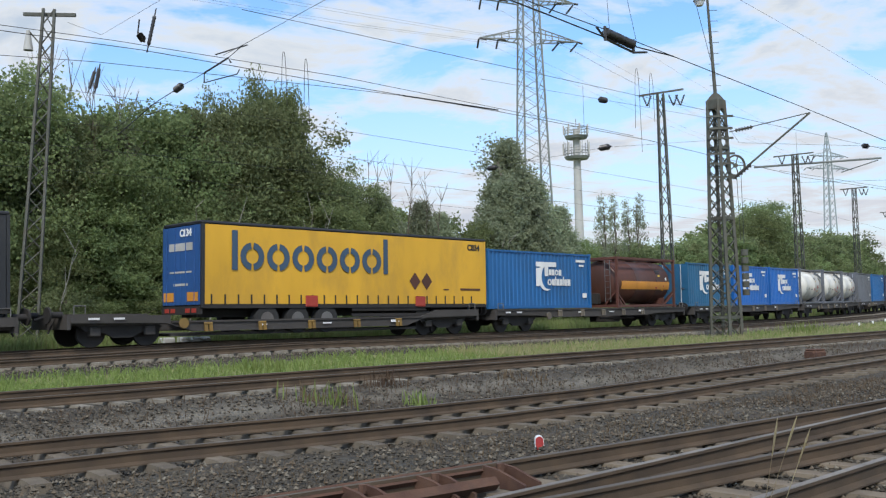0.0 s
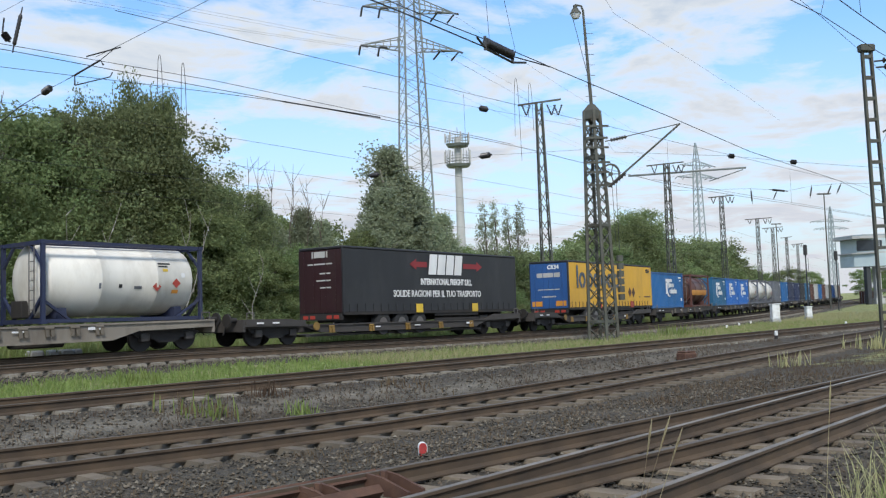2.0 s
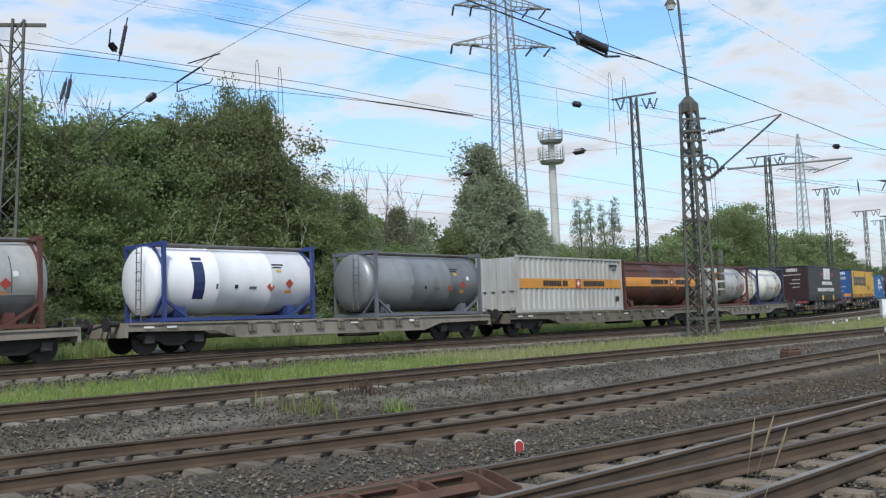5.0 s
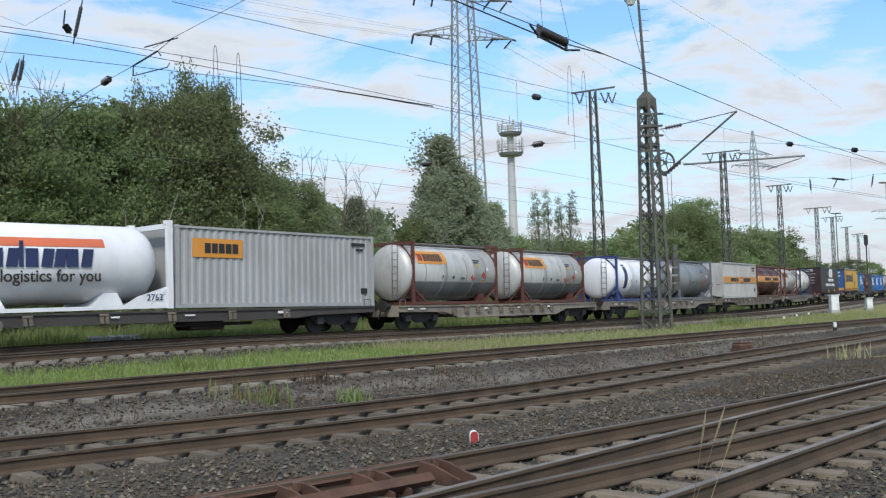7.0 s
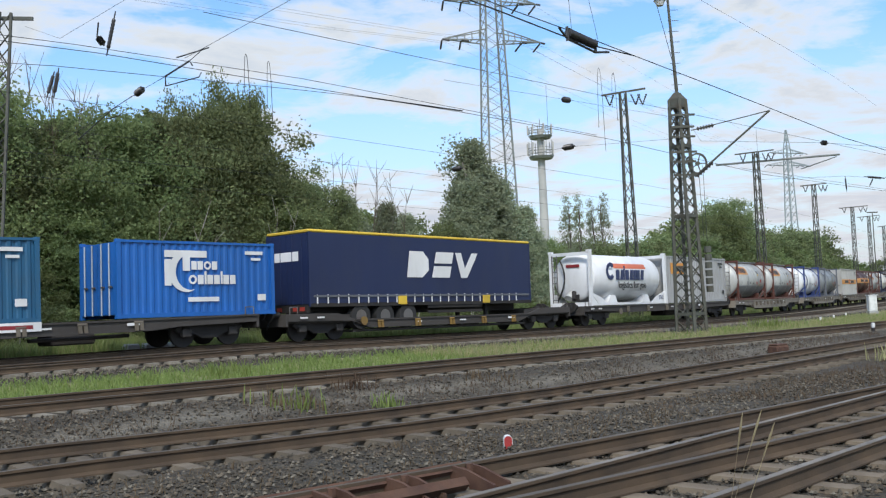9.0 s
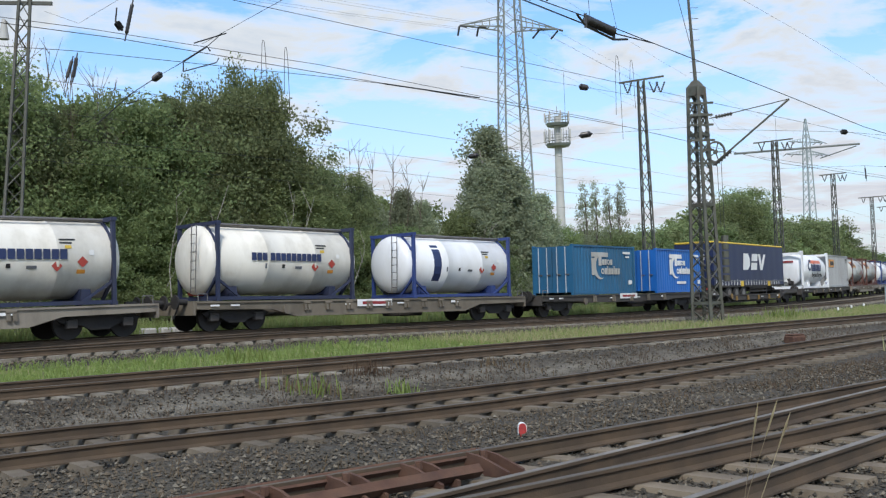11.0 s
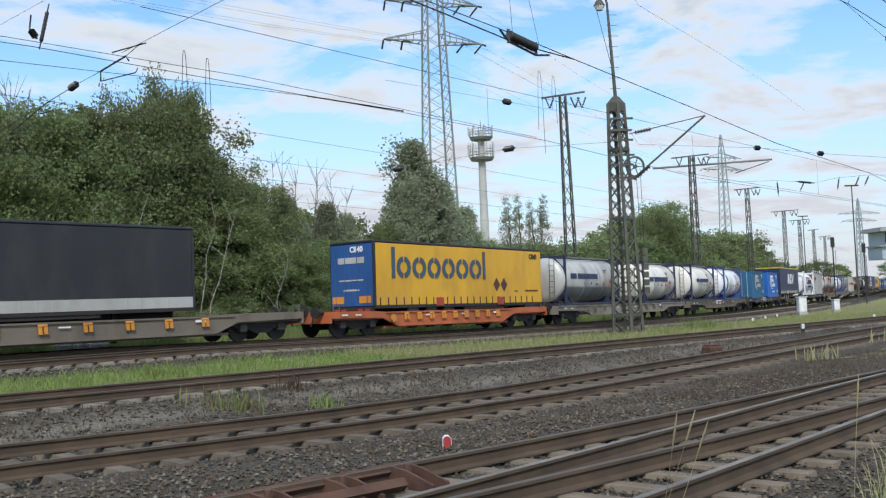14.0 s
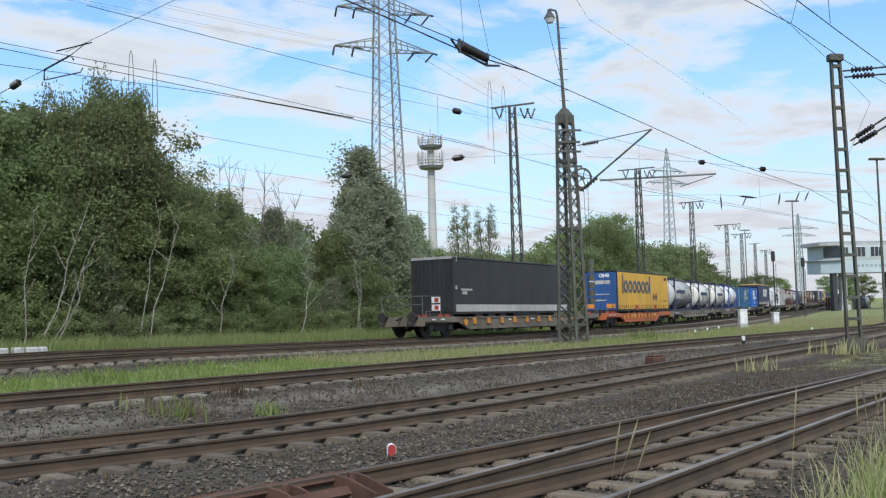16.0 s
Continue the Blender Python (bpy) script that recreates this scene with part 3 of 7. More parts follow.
P_blackfilm = paint("black lettering film", (0.02, 0.02, 0.02), 0.5, GRIME, 0.1)
P_roof = paint("pale roof tarp", (0.34, 0.34, 0.33), 0.6, GRIME, 0.5)
P_orangefilm = paint("orange-red film", (0.66, 0.16, 0.07), 0.5, GRIME, 0.1)


def words(text, size, mat, parent, x, y, z, name="lettering", bold=0.0, face=-1, squeeze=1.0):
    """Flat raised letters on a side wall, read from the near side (face -1) or on the rear end (face 0)."""
    cu = bpy.data.curves.new("letters", "FONT")
    cu.body, cu.size, cu.extrude, cu.offset = text, size, 0.006, bold
    cu.resolution_u = 3
    tmp = bpy.data.objects.new("letters", cu)
    scene.collection.objects.link(tmp)
    me = bpy.data.meshes.new_from_object(tmp.evaluated_get(bpy.context.evaluated_depsgraph_get()))
    bpy.data.objects.remove(tmp)
    me.materials.clear()
    me.materials.append(mat)
    ob = part(name, me, None, parent)
    ob.matrix_basis = pose(x, y, z, 90, 0, 0 if face == -1 else -90) @ Matrix.Diagonal((squeeze, 1, 1, 1))
    return ob


def blobs(s, x, y, z, h, plan, t=0.012):
    """Lettering-like shapes, one piece for each."""
    for c in plan:
        g = Shape()
        x = glyphs(g, x, y, z, h, c, t)
        if g.v:
            s.pieces.append(g)
    return s


def glyphs(s, x, y, z, h, plan, t=0.012):
    """Plain lettering-like shapes on the near side wall: 'o' ring, 'q' split ring, 'i' bar, 'n' arch, 'b' bar and ring, 'm' block, '-' space."""
    def ring(cx, cz, r, w, a0=0, a1=360, n=18):
        vs, fs = [], []
        m = max(3, int(n * abs(a1 - a0) / 360))
        for k in range(m + 1):
            a = radians(a0 + (a1 - a0) * k / m)
            for rr in (r, r - w):
                for yy in (y, y - t):
                    vs.append((cx + rr * math.cos(a), yy, cz + rr * math.sin(a)))
        for k in range(m):
            o = k * 4
            fs += [(o, o + 4, o + 6, o + 2), (o + 1, o + 3, o + 7, o + 5), (o, o + 1, o + 5, o + 4), (o + 2, o + 6, o + 7, o + 3)]
        s.add(vs, fs)
    w = h * 0.23
    layer = [0]

    def d():
        """Each stroke lies a hair prouder than the one before."""
        layer[0] += 1
        return t + 0.002 * layer[0]
    for c in plan:
        if c == "o":
            ring(x + h / 2, z + h / 2, h / 2, w); x += h * 1.12
        elif c == "q":
            ring(x + h / 2, z + h / 2, h / 2, w, 98, 262); ring(x + h / 2, z + h / 2, h / 2, w, -82, 82); x += h * 1.12
        elif c == "c":
            ring(x + h / 2, z + h / 2, h / 2, w, 40, 320); x += h * 1.02
        elif c == "n":
            s.box(x, x + w, y - d(), y, z, z + h); ring(x + h * 0.5, z + h * 0.5, h / 2, w, 0, 180); s.box(x + h - w, x + h, y - d(), y, z, z + h * 0.5); x += h * 1.14
        elif c == "i":
            s.box(x, x + w, y - d(), y, z, z + h * 1.4); x += w * 1.5
        elif c == "d":
            ring(x + h / 2, z + h / 2, h / 2, w); s.box(x + h - w, x + h, y - d(), y, z, z + h * 1.45); x += h * 1.15
        elif c == "p":
            ring(x + h / 2, z + h / 2, h / 2, w); s.box(x, x + w, y - d(), y, z - h * 0.42, z + h * 0.5); x += h * 1.12
        elif c == "t":
            s.box(x, x + w, y - d(), y, z + w * 0.5, z + h * 1.4); s.box(x, x + h * 0.5, y - d(), y, z + h - w, z + h); s.box(x + w * 0.5, x + h * 0.55, y - d(), y, z, z + w); x += h * 0.66
        elif c == "r":
            s.box(x, x + w, y - d(), y, z, z + h); s.box(x, x + h * 0.45, y - d(), y, z + h - w, z + h); x += h * 0.55
        elif c == "s":
            s.box(x, x + h * 0.6, y - d(), y, z + h - w, z + h); s.box(x, x + h * 0.6, y - d(), y, z + h * 0.4, z + h * 0.6); s.box(x, x + h * 0.6, y - d(), y, z, z + w)
            s.box(x, x + w, y - d(), y, z + h * 0.5, z + h); s.box(x + h * 0.6 - w, x + h * 0.6, y - d(), y, z, z + h * 0.5); x += h * 0.74
        elif c == "m":
            s.add([(x, y, z), (x + h * 0.62, y, z), (x + h * 0.78, y, z + h), (x + h * 0.16, y, z + h), (x, y - t, z), (x + h * 0.62, y - t, z), (x + h * 0.78, y - t, z + h), (x + h * 0.16, y - t, z + h)],
                  [(0, 1, 2, 3), (7, 6, 5, 4), (0, 4, 5, 1), (1, 5, 6, 2), (2, 6, 7, 3), (3, 7, 4, 0)]); x += h * 0.72
        elif c == "v":
            s.add([(x, y - t, z + h), (x + h * 0.25, y - t, z + h), (x + h * 0.5, y - t, z + h * 0.3), (x + h * 0.75, y - t, z + h), (x + h, y - t, z + h), (x + h * 0.6, y - t, z), (x + h * 0.4, y - t, z)], [(0, 6, 2, 1), (2, 5, 4, 3), (6, 5, 2)]); x += h * 1.05
        elif c == "D":
            s.box(x, x + w, y - d(), y, z, z + h); ring(x + h * 0.45, z + h / 2, h / 2, w, -90, 90); s.box(x, x + h * 0.45, y - d(), y, z, z + w); s.box(x, x + h * 0.45, y - d(), y, z + h - w, z + h); x += h * 1.1
        elif c == "x":
            s.box(x, x + h * 0.7, y - d(), y, z, z + h); x += h * 0.85
        else:
            x += h * 0.4
    return x


def small_marks(parent, y, spots, mat, name="marking"):
    for x, z, w, h in spots:
        part(name, Shape().box(x, x + w, y - 0.006, y, z, z + h), mat, parent)


# ---- loads ----
def corrugated(L, H, W, pitch, depth, wave=0.35):
    """A container's shell with corrugated sides, ends and roof."""
    s = Shape()
    n = max(2, round(L / pitch))
    p = L / n
    xs, ds = [], []
    for i in range(n):
        x0 = -L / 2 + i * p
        a = p * (1 - wave) / 2
        b = p * wave / 2
        xs += [x0, x0 + a, x0 + a + b, x0 + 2 * a + b]
        ds += [0, 0, depth, depth]
    xs.append(L / 2), ds.append(0)
    hw = W / 2
    for side in (-1, 1):
        vs = [(x, side * (hw - d), z) for x, d in zip(xs, ds) for z in (0, H)]
        fs = [((2 * i, 2 * i + 2, 2 * i + 3, 2 * i + 1) if side < 0 else (2 * i, 2 * i + 1, 2 * i + 3, 2 * i + 2)) for i in range(len(xs) - 1)]
        s.add(vs, fs)
    s.add([(-L / 2, -hw, 0), (L / 2, -hw, 0), (L / 2, hw, 0), (-L / 2, hw, 0)], [(3, 2, 1, 0)])
    s.add([(-L / 2, -hw, H - 0.02), (L / 2, -hw, H - 0.02), (L / 2, hw, H - 0.02), (-L / 2, hw, H - 0.02)], [(0, 1, 2, 3)])
    s.add([(L / 2, -hw, 0), (L / 2, hw, 0), (L / 2, hw, H), (L / 2, -hw, H)], [(0, 1, 2, 3)])
    s.add([(-L / 2, -hw, 0), (-L / 2, hw, 0), (-L / 2, hw, H), (-L / 2, -hw, H)], [(3, 2, 1, 0)])
    return s


def container(label, L, H, mat, pitch=0.28, depth=0.036, doors=True, logo=None):
    c = thing("shipping_container", label, "container", "loads of the train")
    W = 2.44
    part("shell", corrugated(L - 0.16, H - 0.2, W - 0.06, pitch, depth), mat, c).matrix_basis = pose(0, 0, 0.12)
    for sx in (-1, 1):
        for sy in (-1, 1):
            x, y = sx * (L / 2 - 0.07), sy * (W / 2 - 0.07)
            part("corner_post", Shape().box(x - 0.07, x + 0.07, y - 0.07, y + 0.07, 0.1, H - 0.1), mat, c)
            for z in (0.0, H - 0.118):
                part("corner_casting", Shape().box(x - 0.085, x + 0.085, y - 0.075, y + 0.075, z, z + 0.118, 0.012), mat, c)
    for sy in (-1, 1):
        y = sy * (W / 2 - 0.035)
        part("top_rail", Shape().box(-L / 2 + 0.1, L / 2 - 0.1, y - 0.035, y + 0.035, H - 0.1, H - 0.02), mat, c)
        part("bottom_rail", Shape().box(-L / 2 + 0.1, L / 2 - 0.1, y - 0.035, y + 0.035, 0.02, 0.16), mat, c)
    if doors:
        for sy in (-1, 1):
            d = part("door", Shape().box(-L / 2 + 0.0, -L / 2 + 0.05, min(0.02 * sy, 1.08 * sy), max(0.02 * sy, 1.08 * sy), 0.14, H - 0.12), mat, c)
            for k in (0.3, 0.8):
                part("lock_rod", Shape().tube((-L / 2 - 0.035, sy * k, 0.12), (-L / 2 - 0.035, sy * k, H - 0.12), 0.026, 6), P_rod, d)
                part("lock_handle", Shape().box(-L / 2 - 0.06, -L / 2 - 0.03, sy * k - 0.2, sy * k + 0.02, 1.0, 1.05), P_steel, d)
    small_marks(c, -W / 2 - 0.0, [(L / 2 - 1.25, H - 0.42, 0.75, 0.12), (L / 2 - 1.0, H - 0.62, 0.4, 0.09), (L / 2 - 0.75, 0.5, 0.35, 0.22)], P_whitefilm if mat not in (P_greycont, P_offwhite) else P_blackfilm)
    return c


def ring_logo(c, x, z, h, y, mat):
    """A crescent sign with a top bar, a stem and two rows of plain blocks beside it."""
    part("logo", Shape().box(x - h * 0.08, x + h * 1.1, y - 0.011, y, z + h * 0.83, z + h), mat, c)
    part("logo", Shape().box(x - h * 0.08, x + h * 0.1, y - 0.011, y, z + h * 0.14, z + h * 0.78), mat, c)
    part("logo", Shape().box(x + h * 0.42, x + h * 0.62, y - 0.012, y, z + h * 0.5, z + h * 0.83), mat, c)
    n, pts = 16, []
    for k in range(n + 1):
        a = radians(75 + 210 * k / n)
        pts.append((x + h * 0.52 + h * 0.5 * math.cos(a), z + h * 0.48 + h * 0.5 * math.sin(a)))
    for k in range(n, -1, -1):
        a = radians(75 + 210 * k / n)
        pts.append((x + h * 0.64 + h * 0.42 * math.cos(a), z + h * 0.47 + h * 0.44 * math.sin(a)))
    m = len(pts)
    vs = [(px_, yy, pz) for yy in (y - 0.014, y) for px_, pz in pts]
    fs = [(k, k + 1, m - 2 - k, m - 1 - k) for k in range(n)] + [(k, m + k, m + (k + 1) % m, (k + 1) % m) for k in range(m)]
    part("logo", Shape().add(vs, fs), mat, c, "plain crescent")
    part("logo", blobs(Shape(), x + h * 0.66, y, z + h * 0.53, h * 0.21, "xxox"), mat, c)
    part("logo", blobs(Shape(), x + h * 0.58, y, z + h * 0.17, h * 0.23, "oxixxixx"), mat, c)


def tank(label, L, r, tank_mat, frame_mat, beam=False, dirty_band=None, full_frame=True, cab=None):
    """A tank container: a dished tank held in end frames, with walkway, ladder and valve hatch."""
    t = thing("tank_container", label, "tank container", "loads of the train")
    H = 2.6 if full_frame else 0.22 + 2 * r + 0.09
    zc = 0.22 + r
    e = L / 2 - 0.12
    over = 0.0 if full_frame else 0.55
    prof = [(-e - over + (0.3 if full_frame else 0.42) * (1 - math.cos(radians(15 * k))), max(0.04, r * math.sin(radians(15 * k)))) for k in range(7)]
    body = prof + [(-e * 0.33, r), (-e * 0.33 + 0.03, r + 0.018), (-e * 0.33 + 0.09, r + 0.018), (-e * 0.33 + 0.12, r), (e * 0.4, r), (e * 0.4 + 0.03, r + 0.018), (e * 0.4 + 0.09, r + 0.018), (e * 0.4 + 0.12, r)] + [(-x, q) for x, q in prof[::-1]]
    part("tank", Shape().lathe_x(body, 32, 0, zc), tank_mat, t, smooth=True)
    if dirty_band is not None:
        part("band", Shape().lathe_x([(-e * 0.8, r + 0.004), (-e * 0.8, r + 0.008), (e * 0.9, r + 0.008), (e * 0.9, r + 0.004)], 32, 0, zc), dirty_band, t, smooth=True)
    W = 1.2
    for sx in (-1, 1):
        x = sx * (L / 2 - 0.07)
        f = Shape()
        for sy in (-1, 1):
            f.box(x - 0.06, x + 0.06, sy * W - 0.06, sy * W + 0.06, 0, H)
        f.box(x - 0.055, x + 0.055, -W, W, 0.02, 0.16)
        f.box(x - 0.055, x + 0.055, -W, W, H - 0.13, H)
        for sy in (-1, 1):
            f.bar((x, sy * W, 0.9), (x, sy * 0.45, 0.15), 0.09)
            f.bar((x, sy * W, H - 0.8), (x, sy * 0.5, H - 0.1), 0.08)
            f.bar((x, sy * (W - 0.02), 0.75), (x - sx * 0.95, sy * (W - 0.12), 0.12), 0.08)
        part("end_frame", f, frame_mat, t)
        for sy in (-1, 1):
            for z in (0, H - 0.118):
                part("corner_casting", Shape().box(x - 0.088, x + 0.088, sy * W - 0.08, sy * W + 0.08, z, z + 0.118), frame_mat, t)
    for sy in (-1, 1):
        part("bottom_rail", Shape().box(-L / 2 + 0.1, L / 2 - 0.1, sy * (W - 0.04) - 0.04, sy * (W - 0.04) + 0.04, 0.03, 0.15), frame_mat, t)
        if beam:
            part("top_rail", Shape().box(-L / 2 + 0.1, L / 2 - 0.1, sy * W - 0.05, sy * W + 0.05, H - 0.11, H), frame_mat, t)
    wk = Shape().box(-L / 2 + 0.15, L / 2 - 0.15, -0.32, 0.32, H - 0.06, H - 0.02)
    for k in range(5):
        x = -L / 2 + 0.4 + k * (L - 0.8) / 4
        wk.bar((x, 0, zc + r - 0.02), (x, 0, H - 0.05), 0.06)
    part("walkway", wk, P_steel, t)
    for sy in (-1, 1):
        part("top_rail", Shape().hose([(-L / 2 + 0.1, sy * 0.62, H - 0.07), (0, sy * 0.62, H - 0.07), (L / 2 - 0.1, sy * 0.62, H - 0.07)], 0.06, 6), frame_mat if beam else P_steel, t)
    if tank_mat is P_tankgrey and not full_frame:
        # darker grey band along the lower near flank, with a pale strip above
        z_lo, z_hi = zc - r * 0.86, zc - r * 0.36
        part("grimy_flank", on_tank(Shape(), -L / 2 + 0.2, z_lo, L - 0.4, z_hi - z_lo, r, zc, 0.006), P_tankdark, t, "dark grey lower cladding")
        part("cladding_strip", on_tank(Shape(), -L / 2 + 0.2, z_hi, L - 0.4, 0.05, r, zc, 0.016), P_greycont, t)
        for k in range(4):
            part("cladding_strap", on_tank(Shape(), -L / 2 + 0.9 + k * (L - 1.8) / 3, z_hi, 0.035, r * 0.95, r, zc, 0.008), P_greyframe, t)
    part("manhole", Shape().tube((0.5, 0, zc + r - 0.04), (0.5, 0, H - 0.04), 0.27, 14), P_steel, t)
    for x in (-e * 0.75, e * 0.75):
        part("saddle", Shape().prism([(x - 0.18, 0.1), (x + 0.18, 0.1), (x + 0.14, 0.5), (x - 0.14, 0.5)], -0.95, 0.95), frame_mat, t)
    lad = Shape()
    for sy in (-0.85, -0.55):
        lad.tube((-L / 2 - 0.02 - over, sy, 0.3), (-L / 2 - 0.02 - over * 0.9, sy, H - 0.15), 0.02, 6)
    for k in range(7):
        z = 0.45 + k * 0.3
        lad.tube((-L / 2 - 0.02 - over, -0.85, z), (-L / 2 - 0.02 - over, -0.55, z), 0.014, 5)
    part("ladder", lad, P_steel, t)
    part("valve_box", Shape().box(-L / 2 - 0.03, -L / 2 + 0.3, -0.1, 0.55, 0.2, 0.75, 0.03), cab or P_dark, t, "dark valve hatch")
    for x, z, w, h, m in ((e * 0.45, zc + 0.55, 0.5, 0.05, P_blackfilm), (e * 0.45, zc + 0.45, 0.38, 0.05, P_blackfilm), (e * 0.5, zc + 0.3, 0.2, 0.1, P_lightyellow), (-e * 0.1, zc - 0.28, 0.13, 0.13, P_blackfilm), (e * 0.1, zc - 0.3, 0.3, 0.09, P_greyframe), (e * 0.75, zc + 0.1, 0.16, 0.16, P_whitefilm), (-e * 0.35, zc - 0.3, 0.12, 0.18, P_greyframe), (e * 0.62, zc - 0.45, 0.26, 0.12, P_orangeband)):
        part("label_plate", on_tank(Shape(), x, z, w, h, r, zc, 0.012), m, t)
    for x, z in ((e * 0.62, zc - 0.1), (e * 0.35, zc - 0.22)):
        yy = -math.sqrt(max(r * r - (z - zc) ** 2, 0.01)) - 0.012
        part("hazard_plate", Shape().add([(x, yy, z), (x + 0.17, yy, z - 0.17), (x + 0.34, yy, z), (x + 0.17, yy, z + 0.17)], [(0, 1, 2, 3)]), P_redbright, t, "red diamond hazard plate")
    return t


def on_tank(s, x, z, w, h, r, zc, t=0.012):
    """A film patch bent to the tank's near side."""
    n = 5
    vs, fs = [], []
    for k in range(n + 1):
        zz = z + h * k / n
        yy = -math.sqrt(max(r * r - (zz - zc) ** 2, 0.01)) - t
        vs += [(x, yy, zz), (x + w, yy, zz)]
    fs = [(2 * k, 2 * k + 1, 2 * k + 3, 2 * k + 2) for k in range(n)]
    return s.add(vs, fs)


def trailer(label, L, mat, rear_mat, roof_mat, strap_mat, skirt=None, rear_plain=False):
    """A curtain-sided semi-trailer; its rear doors face backwards (-x)."""
    t = thing("semi_trailer", label, "trailer", "loads of the train")
    H, W, z0 = 2.78, 2.5, 1.08
    hw = W / 2
    # slightly slack curtain, billowing between the roof bows
    n, kz = 44, 6
    for sy, nm in ((-1, "curtain"), (1, "curtain")):
        s = Shape()
        vs = []
        for i in range(n + 1):
            x = -L / 2 + 0.12 + (L - 0.24) * i / n
            for j in range(kz + 1):
                zz = z0 + 0.02 + (H - 0.14) * j / kz
                d = 0.012 * noise.noise((x * 0.9 + sy * 7, zz * 0.7, L)) + 0.006 * math.sin(i * math.pi / 2)
                vs.append((x, sy * (hw + d), zz))
        fs = []
        for i in range(n):
            for j in range(kz):
                a = i * (kz + 1) + j
                q = (a, a + kz + 1, a + kz + 2, a + 1)
                fs.append(q if sy < 0 else q[::-1])
        part(nm, s.add(vs, fs), mat, t, smooth=True)
    part("roof", Shape().box(-L / 2, L / 2, -hw - 0.015, hw + 0.015, z0 + H - 0.12, z0 + H, 0.04), roof_mat, t)
    part("floor", Shape().box(-L / 2, L / 2, -hw, hw, z0 - 0.1, z0 + 0.02), P_dark, t)
    part("front_wall", Shape().box(L / 2 - 0.1, L / 2, -hw, hw, z0, z0 + H - 0.1), mat, t)
    for sy in (-1, 1):
        part("corner_post", Shape().box(-L / 2, -L / 2 + 0.13, sy * hw - (0.1 if sy > 0 else 0.012), sy * hw + (0.1 if sy < 0 else 0.012), z0 - 0.1, z0 + H - 0.1), rear_mat if rear_plain else P_black, t)
        d = part("rear_door", Shape().box(-L / 2 - 0.03, -L / 2 + 0.02, min(sy * 0.01, sy * (hw - 0.06)), max(sy * 0.01, sy * (hw - 0.06)), z0, z0 + H - 0.14), rear_mat, t)
        for k in (0.35, 0.9):
            part("lock_rod", Shape().tube((-L / 2 - 0.05, sy * k, z0), (-L / 2 - 0.05, sy * k, z0 + H - 0.15), 0.018, 6), rear_mat, d)
    # curtain straps along the lower edge
    k = int((L - 0.6) / 0.52)
    strap = mesh_from("strap", Shape().box(0, 0.05, -hw - 0.03, -hw - 0.012, z0, z0 + 0.34), strap_mat)
    for i in range(k):
        part("strap", strap, None, t).matrix_basis = pose(-L / 2 + 0.35 + i * 0.52, 0, 0)
    if skirt is not None:
        part("skirt", Shape().box(-L / 2 + 0.25, L / 2 - 0.1, -hw - 0.014, -hw, z0 - 0.02, z0 + 0.36), skirt, t)
    part("side_rail", Shape().box(-L / 2 + 0.05, L / 2 - 0.05, -hw - 0.018, -hw + 0.03, z0 - 0.12, z0 + 0.0), P_dark, t)
    # chassis, axles, landing legs
    part("chassis", Shape().box(-L / 2 + 0.3, L / 2 - 0.4, -0.5, 0.5, z0 - 0.42, z0 - 0.1), P_dark, t)
    for ax in (-L / 2 + 2.6, -L / 2 + 3.9, -L / 2 + 5.2):
        for sy in (-1, 1):
            y0, y1 = (-hw + 0.02, -hw + 0.36) if sy < 0 else (hw - 0.36, hw - 0.02)
            w = part("wheel", Shape().disc_y(ax, y0, y1, 0.56, 0.49, 20), P_tyre, t, smooth=True)
            part("rim", Shape().disc_y(ax, (y0 - 0.012) if sy < 0 else y1, y0 if sy < 0 else y1 + 0.012, 0.56, 0.27, 16), P_steel, w)
    part("side_guard", Shape().box(-L / 2 + 6.4, L / 2 - 3.6, -hw + 0.02, -hw + 0.06, 0.62, 0.74).box(-L / 2 + 6.4, L / 2 - 3.6, -hw + 0.02, -hw + 0.06, 0.84, 0.96), P_dark, t)
    for sy in (-1, 1):
        part("landing_leg", Shape().box(L / 2 - 3.0, L / 2 - 2.84, sy * 0.85 - 0.07, sy * 0.85 + 0.07, 0.0, z0 - 0.1), P_dark, t)
    part("lamp_bar", Shape().box(-L / 2 - 0.06, -L / 2 + 0.08, -hw + 0.05, hw - 0.05, z0 - 0.32, z0 - 0.06), P_dark, t)
    for y in (-0.95, -0.55, 0.4, 0.8):
        part("tail_lamp", Shape().box(-L / 2 - 0.075, -L / 2 - 0.06, y - 0.1, y + 0.18, z0 - 0.26, z0 - 0.12), P_redbright, t, "red tail lamp")
    return t


